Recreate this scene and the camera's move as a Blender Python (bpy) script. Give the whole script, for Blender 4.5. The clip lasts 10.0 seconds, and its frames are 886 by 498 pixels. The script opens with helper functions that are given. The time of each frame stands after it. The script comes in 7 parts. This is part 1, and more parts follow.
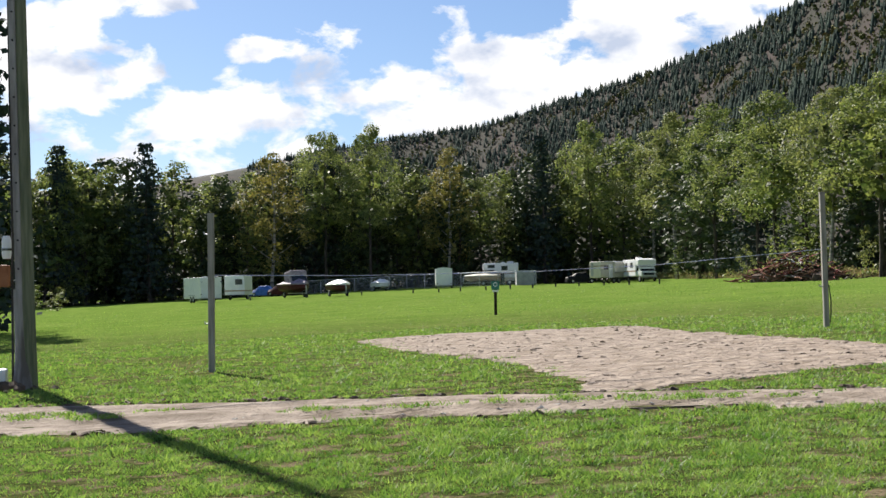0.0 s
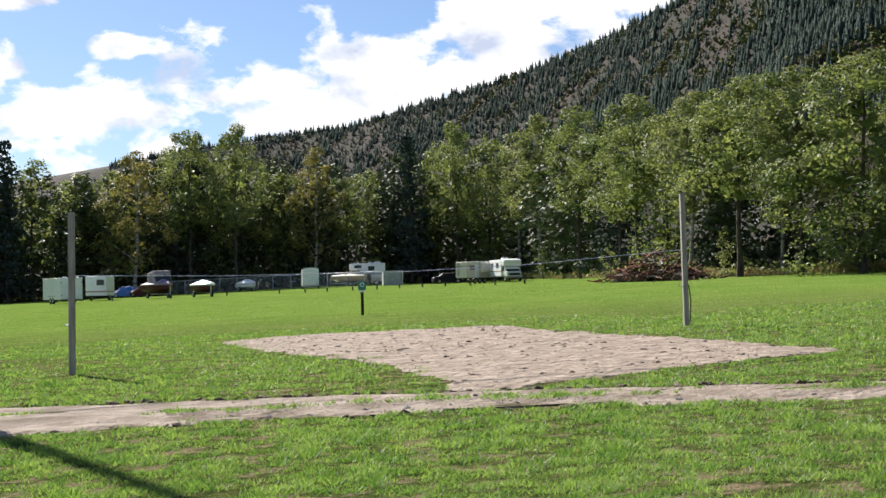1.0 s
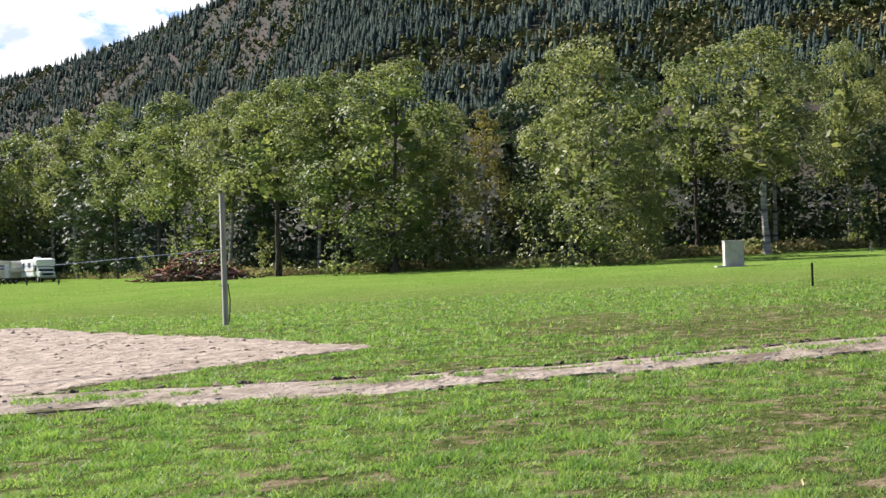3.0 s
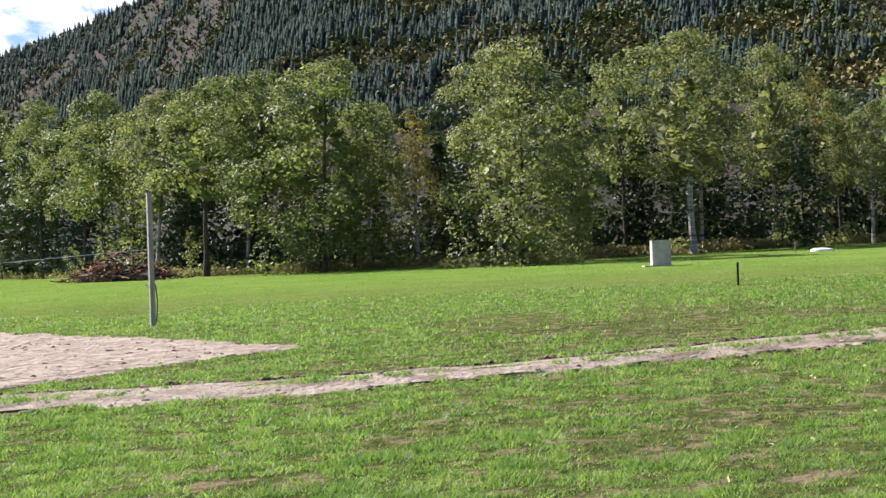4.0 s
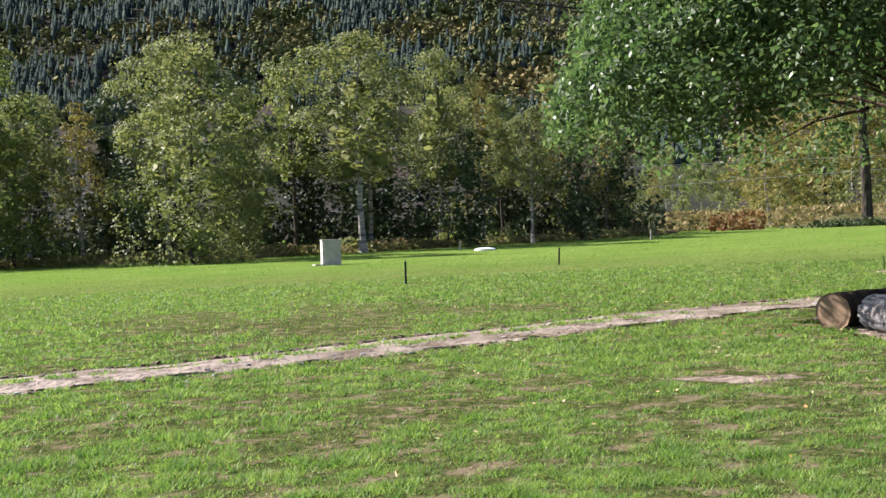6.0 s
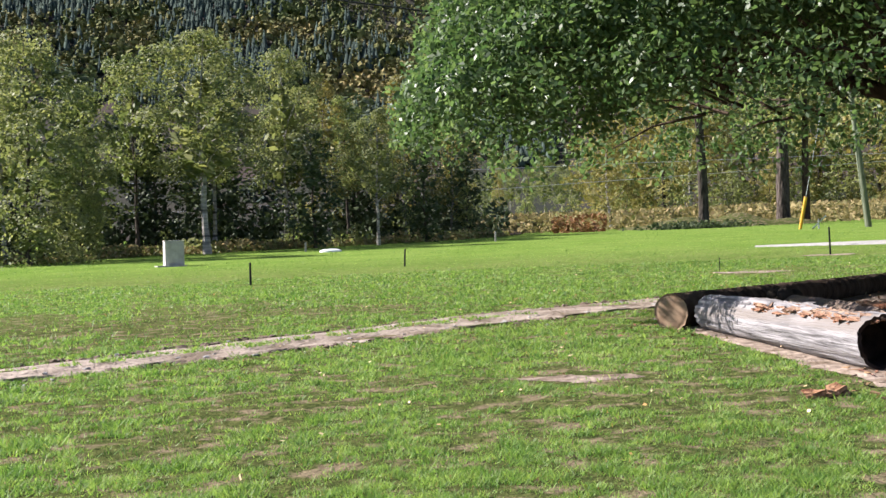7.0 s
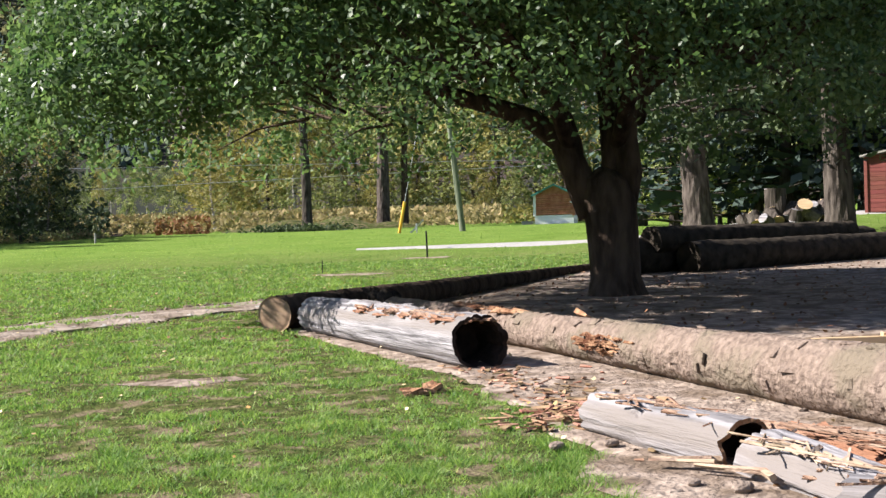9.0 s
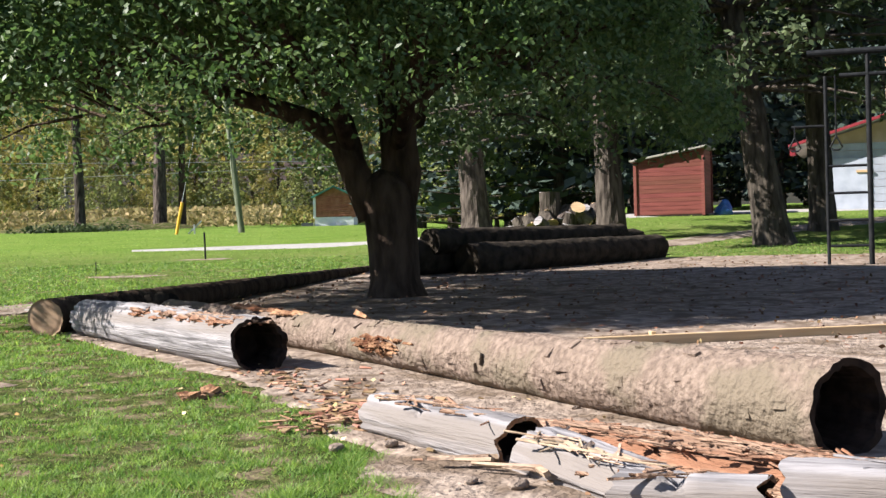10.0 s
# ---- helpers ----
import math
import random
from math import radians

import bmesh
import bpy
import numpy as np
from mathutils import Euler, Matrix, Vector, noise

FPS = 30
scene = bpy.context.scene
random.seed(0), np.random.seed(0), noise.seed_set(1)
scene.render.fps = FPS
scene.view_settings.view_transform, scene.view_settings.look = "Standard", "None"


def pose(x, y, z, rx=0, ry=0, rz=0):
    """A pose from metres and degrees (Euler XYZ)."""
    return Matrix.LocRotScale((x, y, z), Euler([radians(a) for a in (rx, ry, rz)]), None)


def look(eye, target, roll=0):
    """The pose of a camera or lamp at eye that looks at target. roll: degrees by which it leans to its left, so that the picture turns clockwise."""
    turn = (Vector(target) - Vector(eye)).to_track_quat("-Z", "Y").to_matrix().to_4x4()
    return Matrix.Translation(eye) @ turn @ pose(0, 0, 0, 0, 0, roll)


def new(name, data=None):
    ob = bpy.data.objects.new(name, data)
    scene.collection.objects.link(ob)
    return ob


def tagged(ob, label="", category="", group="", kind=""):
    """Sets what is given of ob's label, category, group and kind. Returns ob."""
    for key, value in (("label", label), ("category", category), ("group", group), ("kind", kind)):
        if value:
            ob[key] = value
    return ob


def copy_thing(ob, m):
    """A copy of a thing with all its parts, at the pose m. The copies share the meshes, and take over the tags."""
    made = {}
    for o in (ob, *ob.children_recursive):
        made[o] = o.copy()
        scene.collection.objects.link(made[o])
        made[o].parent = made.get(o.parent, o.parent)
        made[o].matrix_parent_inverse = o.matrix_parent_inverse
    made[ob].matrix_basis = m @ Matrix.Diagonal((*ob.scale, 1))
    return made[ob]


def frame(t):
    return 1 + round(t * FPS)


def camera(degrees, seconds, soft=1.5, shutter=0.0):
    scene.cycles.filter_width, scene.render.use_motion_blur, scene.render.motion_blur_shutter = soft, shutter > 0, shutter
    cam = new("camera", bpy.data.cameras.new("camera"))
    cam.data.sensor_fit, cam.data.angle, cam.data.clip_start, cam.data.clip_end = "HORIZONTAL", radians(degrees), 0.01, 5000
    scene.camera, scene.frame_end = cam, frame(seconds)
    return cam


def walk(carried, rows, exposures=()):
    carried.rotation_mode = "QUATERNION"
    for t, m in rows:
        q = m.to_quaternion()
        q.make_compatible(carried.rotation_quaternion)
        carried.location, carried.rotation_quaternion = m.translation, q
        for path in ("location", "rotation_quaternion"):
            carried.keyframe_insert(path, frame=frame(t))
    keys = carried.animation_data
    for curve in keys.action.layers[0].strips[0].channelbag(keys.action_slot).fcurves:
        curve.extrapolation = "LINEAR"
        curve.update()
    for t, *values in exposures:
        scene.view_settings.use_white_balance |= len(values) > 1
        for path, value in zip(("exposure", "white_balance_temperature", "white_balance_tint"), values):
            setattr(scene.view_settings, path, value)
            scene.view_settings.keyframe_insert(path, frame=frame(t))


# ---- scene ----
# camera on a tripod, panning to the right
EYE_H = 1.6
cam = camera(35.5, 10.0)
PATH = (
    (0.0, 0.00, 1.70, -1.30), (0.5, -1.73, 1.67, -1.36), (1.0, -5.51, 1.58, -1.40), (1.5, -11.10, 1.43, -1.44),
    (2.0, -17.00, 1.29, -1.49), (2.5, -22.27, 1.14, -1.58), (2.7, -23.44, 1.10, -1.61), (3.8, -26.24, 1.00, -1.71),
    (4.0, -27.31, 0.97, -1.72), (4.5, -30.63, 0.85, -1.75), (5.0, -34.08, 0.73, -1.74), (5.5, -37.45, 0.63, -1.70),
    (5.7, -38.85, 0.58, -1.70), (7.0, -47.25, 0.39, -1.67), (7.5, -50.65, 0.32, -1.67), (8.0, -54.56, 0.22, -1.64),
    (8.5, -58.98, 0.13, -1.54), (9.0, -63.53, 0.04, -1.51), (9.5, -68.09, -0.04, -1.46), (10.0, -72.62, -0.12, -1.43),
)
walk(cam, [(t, pose(0, 0, EYE_H, 90 + pitch, 0, yaw) @ pose(0, 0, 0, 0, 0, roll)) for t, yaw, pitch, roll in PATH],
     exposures=((0.0, 1.1, 6500, 11), (1.0, 1.18, 6450, 12), (2.5, 1.48, 6350, 13), (5.0, 1.52, 6250, 18), (7.5, 1.68, 6250, 18), (8.5, 1.66, 6250, 17), (10.0, 1.6, 6300, 15)))

# ---- light: backlit autumn noon, broken cloud ----
SUN_AZ, SUN_EL = radians(-25), radians(37)          # azimuth from +y towards +x
SUN_DIR = Vector((math.sin(SUN_AZ) * math.cos(SUN_EL), math.cos(SUN_AZ) * math.cos(SUN_EL), math.sin(SUN_EL)))
sun = new("sun", bpy.data.lights.new("sun", "SUN"))
sun.data.energy, sun.data.angle, sun.data.color = 5.0, radians(0.53), (1.0, 0.95, 0.86)
sun.matrix_world = look((0, 0, 60), Vector((0, 0, 60)) - SUN_DIR)

world = bpy.data.worlds.new("sky")
scene.world = world
world.use_nodes = True


# cumulus banks: azimuth, elevation, half width and half height in degrees
CLOUDS = ((-15.2, 9.0, 4.0, 3.0), (-12.6, 11.7, 2.6, 0.9), (-7.3, 10.0, 1.7, 0.6), (-8.6, 6.6, 5.4, 2.3), (-3.2, 8.4, 3.2, 1.7), (0.4, 7.2, 4.5, 1.2),
          (4.0, 9.0, 4.4, 2.0), (10.5, 11.0, 7.0, 3.4), (20, 14, 9, 5), (-26, 9, 7, 4), (60, 30, 22, 9), (130, 24, 26, 8), (-80, 26, 24, 9), (-150, 35, 20, 8))


def build_sky():
    nt = world.node_tree
    n, l = nt.nodes, nt.links
    n.clear()

    def calc(op, a, b=0.0):
        q = n.new("ShaderNodeMath")
        q.operation = op
        for k, v in enumerate((a, b)):
            if isinstance(v, (int, float)):
                q.inputs[k].default_value = v
            else:
                l.new(v, q.inputs[k])
        return q.outputs[0]
    out, bg, sky = n.new("ShaderNodeOutputWorld"), n.new("ShaderNodeBackground"), n.new("ShaderNodeTexSky")
    sky.sky_type, sky.sun_disc = "NISHITA", False
    sky.sun_elevation, sky.sun_rotation = SUN_EL, SUN_AZ
    sky.altitude, sky.air_density, sky.dust_density, sky.ozone_density = 500, 1.0, 0.6, 1.2
    tc, mp, xyz = n.new("ShaderNodeTexCoord"), n.new("ShaderNodeMapping"), n.new("ShaderNodeSeparateXYZ")
    mp.inputs["Scale"].default_value = (2.6, 2.6, 4.5)
    l.new(tc.outputs["Generated"], mp.inputs["Vector"])
    l.new(tc.outputs["Generated"], xyz.inputs[0])
    az = calc("MULTIPLY", calc("ARCTAN2", xyz.outputs[0], xyz.outputs[1]), 180 / math.pi)
    el = calc("MULTIPLY", calc("ARCSINE", xyz.outputs[2]), 180 / math.pi)
    bank = None
    for a, e, ra, re in CLOUDS:
        da, de = calc("MULTIPLY", calc("SUBTRACT", az, a), 1 / ra), calc("MULTIPLY", calc("SUBTRACT", el, e), 1 / re)
        d = calc("SUBTRACT", 1.0, calc("ADD", calc("MULTIPLY", da, da), calc("MULTIPLY", de, de)))
        bank = d if bank is None else calc("MAXIMUM", bank, d)
    bank = calc("MAXIMUM", bank, -0.6)
    nz, nz2 = n.new("ShaderNodeTexNoise"), n.new("ShaderNodeTexNoise")
    nz.inputs["Scale"].default_value, nz.inputs["Detail"].default_value = 7.5, 9
    nz.inputs["Roughness"].default_value, nz.inputs["Distortion"].default_value = 0.56, 0.2
    nz2.inputs["Scale"].default_value, nz2.inputs["Detail"].default_value = 6.0, 6
    l.new(mp.outputs[0], nz.inputs["Vector"])
    l.new(mp.outputs[0], nz2.inputs["Vector"])
    dens = calc("ADD", calc("MULTIPLY", bank, 0.5), calc("MULTIPLY", calc("SUBTRACT", nz.outputs["Fac"], 0.5), 3.2))
    shape = n.new("ShaderNodeValToRGB")
    shape.color_ramp.elements[0].position, shape.color_ramp.elements[1].position = 0.0, 0.3
    l.new(dens, shape.inputs[0])
    body = n.new("ShaderNodeValToRGB")
    e = body.color_ramp.elements
    e[0].position, e[0].color = 0.36, (9.0, 10.2, 12.6, 1)
    e[1].position, e[1].color = 0.5, (17, 17, 17, 1)
    l.new(nz2.outputs["Fac"], body.inputs[0])
    tint = n.new("ShaderNodeMix")
    tint.data_type, tint.blend_type, tint.inputs[0].default_value = "RGBA", "MULTIPLY", 1.0
    tint.inputs[7].default_value = (1.05, 1.25, 1.55, 1)
    mix = n.new("ShaderNodeMix")
    mix.data_type = "RGBA"
    l.new(sky.outputs[0], tint.inputs[6])
    l.new(shape.outputs[0], mix.inputs[0])
    l.new(tint.outputs[2], mix.inputs[6])
    l.new(body.outputs[0], mix.inputs[7])
    l.new(mix.outputs[2], bg.inputs[0])
    bg.inputs[1].default_value = 0.031
    l.new(bg.outputs[0], out.inputs[0])


build_sky()


# ---- materials ----
def mat(name, a, b=None, scale=4.0, rough=0.8, metal=0.0, bump=0.0, bump_scale=None, detail=6, stretch=(1, 1, 1),
        spots=None, spot_scale=1.0, vary=0.0, island=False, translucent=0.0, spec=0.4, coord="Object", fade=(0.35, 0.65)):
    """Two-scale procedural surface: a and b mixed by grain, spots by a wider noise, vary by object or island."""
    m = bpy.data.materials.new(name)
    m.use_nodes = True
    nt = m.node_tree
    n, l = nt.nodes, nt.links
    p = n["Principled BSDF"]
    p.inputs["Roughness"].default_value, p.inputs["Metallic"].default_value = rough, metal
    p.inputs["Specular IOR Level"].default_value = spec
    tc, mp = n.new("ShaderNodeTexCoord"), n.new("ShaderNodeMapping")
    mp.inputs["Scale"].default_value = stretch
    l.new(tc.outputs[coord], mp.inputs["Vector"])
    nz = n.new("ShaderNodeTexNoise")
    nz.inputs["Scale"].default_value, nz.inputs["Detail"].default_value = scale, detail
    l.new(mp.outputs[0], nz.inputs["Vector"])
    ramp = n.new("ShaderNodeValToRGB")
    e = ramp.color_ramp.elements
    e[0].position, e[1].position = fade
    e[0].color, e[1].color = (*a, 1), (*(b or a), 1)
    l.new(nz.outputs["Fac"], ramp.inputs[0])
    col = ramp.outputs[0]
    if spots:
        nz2 = n.new("ShaderNodeTexNoise")
        nz2.inputs["Scale"].default_value, nz2.inputs["Detail"].default_value = spot_scale, 5
        l.new(mp.outputs[0], nz2.inputs["Vector"])
        r2 = n.new("ShaderNodeValToRGB")
        r2.color_ramp.elements[0].position, r2.color_ramp.elements[1].position = 0.5, 0.62
        l.new(nz2.outputs["Fac"], r2.inputs[0])
        mx = n.new("ShaderNodeMix")
        mx.data_type = "RGBA"
        mx.inputs[7].default_value = (*spots, 1)
        l.new(r2.outputs[0], mx.inputs[0])
        l.new(col, mx.inputs[6])
        col = mx.outputs[2]
    if vary:
        src = n.new("ShaderNodeNewGeometry").outputs["Random Per Island"] if island else n.new("ShaderNodeObjectInfo").outputs["Random"]
        hsv = n.new("ShaderNodeHueSaturation")
        mr = n.new("ShaderNodeMapRange")
        mr.inputs["To Min"].default_value, mr.inputs["To Max"].default_value = 1 - vary, 1 + vary
        l.new(src, mr.inputs["Value"])
        l.new(mr.outputs[0], hsv.inputs["Value"])
        mh = n.new("ShaderNodeMapRange")
        mh.inputs["To Min"].default_value, mh.inputs["To Max"].default_value = 0.5 + 0.06 * vary, 0.5 - 0.06 * vary
        l.new(src, mh.inputs["Value"])
        l.new(mh.outputs[0], hsv.inputs["Hue"])
        l.new(col, hsv.inputs["Color"])
        col = hsv.outputs[0]
    l.new(col, p.inputs["Base Color"])
    if bump:
        nb = n.new("ShaderNodeTexNoise")
        nb.inputs["Scale"].default_value, nb.inputs["Detail"].default_value = bump_scale or scale * 3, 8
        l.new(mp.outputs[0], nb.inputs["Vector"])
        bp = n.new("ShaderNodeBump")
        bp.inputs["Strength"].default_value, bp.inputs["Distance"].default_value = min(1, bump * 14), bump * 1.6
        l.new(nb.outputs["Fac"], bp.inputs["Height"])
        l.new(bp.outputs[0], p.inputs["Normal"])
    if translucent:
        tr, mx = n.new("ShaderNodeBsdfTranslucent"), n.new("ShaderNodeMixShader")
        mx.inputs[0].default_value = translucent
        bright = n.new("ShaderNodeHueSaturation")
        bright.inputs["Value"].default_value, bright.inputs["Saturation"].default_value = 1.5, 1.1
        l.new(col, bright.inputs["Color"])
        l.new(bright.outputs[0], tr.inputs["Color"])
        l.new(p.outputs[0], mx.inputs[1])
        l.new(tr.outputs[0], mx.inputs[2])
        l.new(mx.outputs[0], n["Material Output"].inputs["Surface"])
    return m


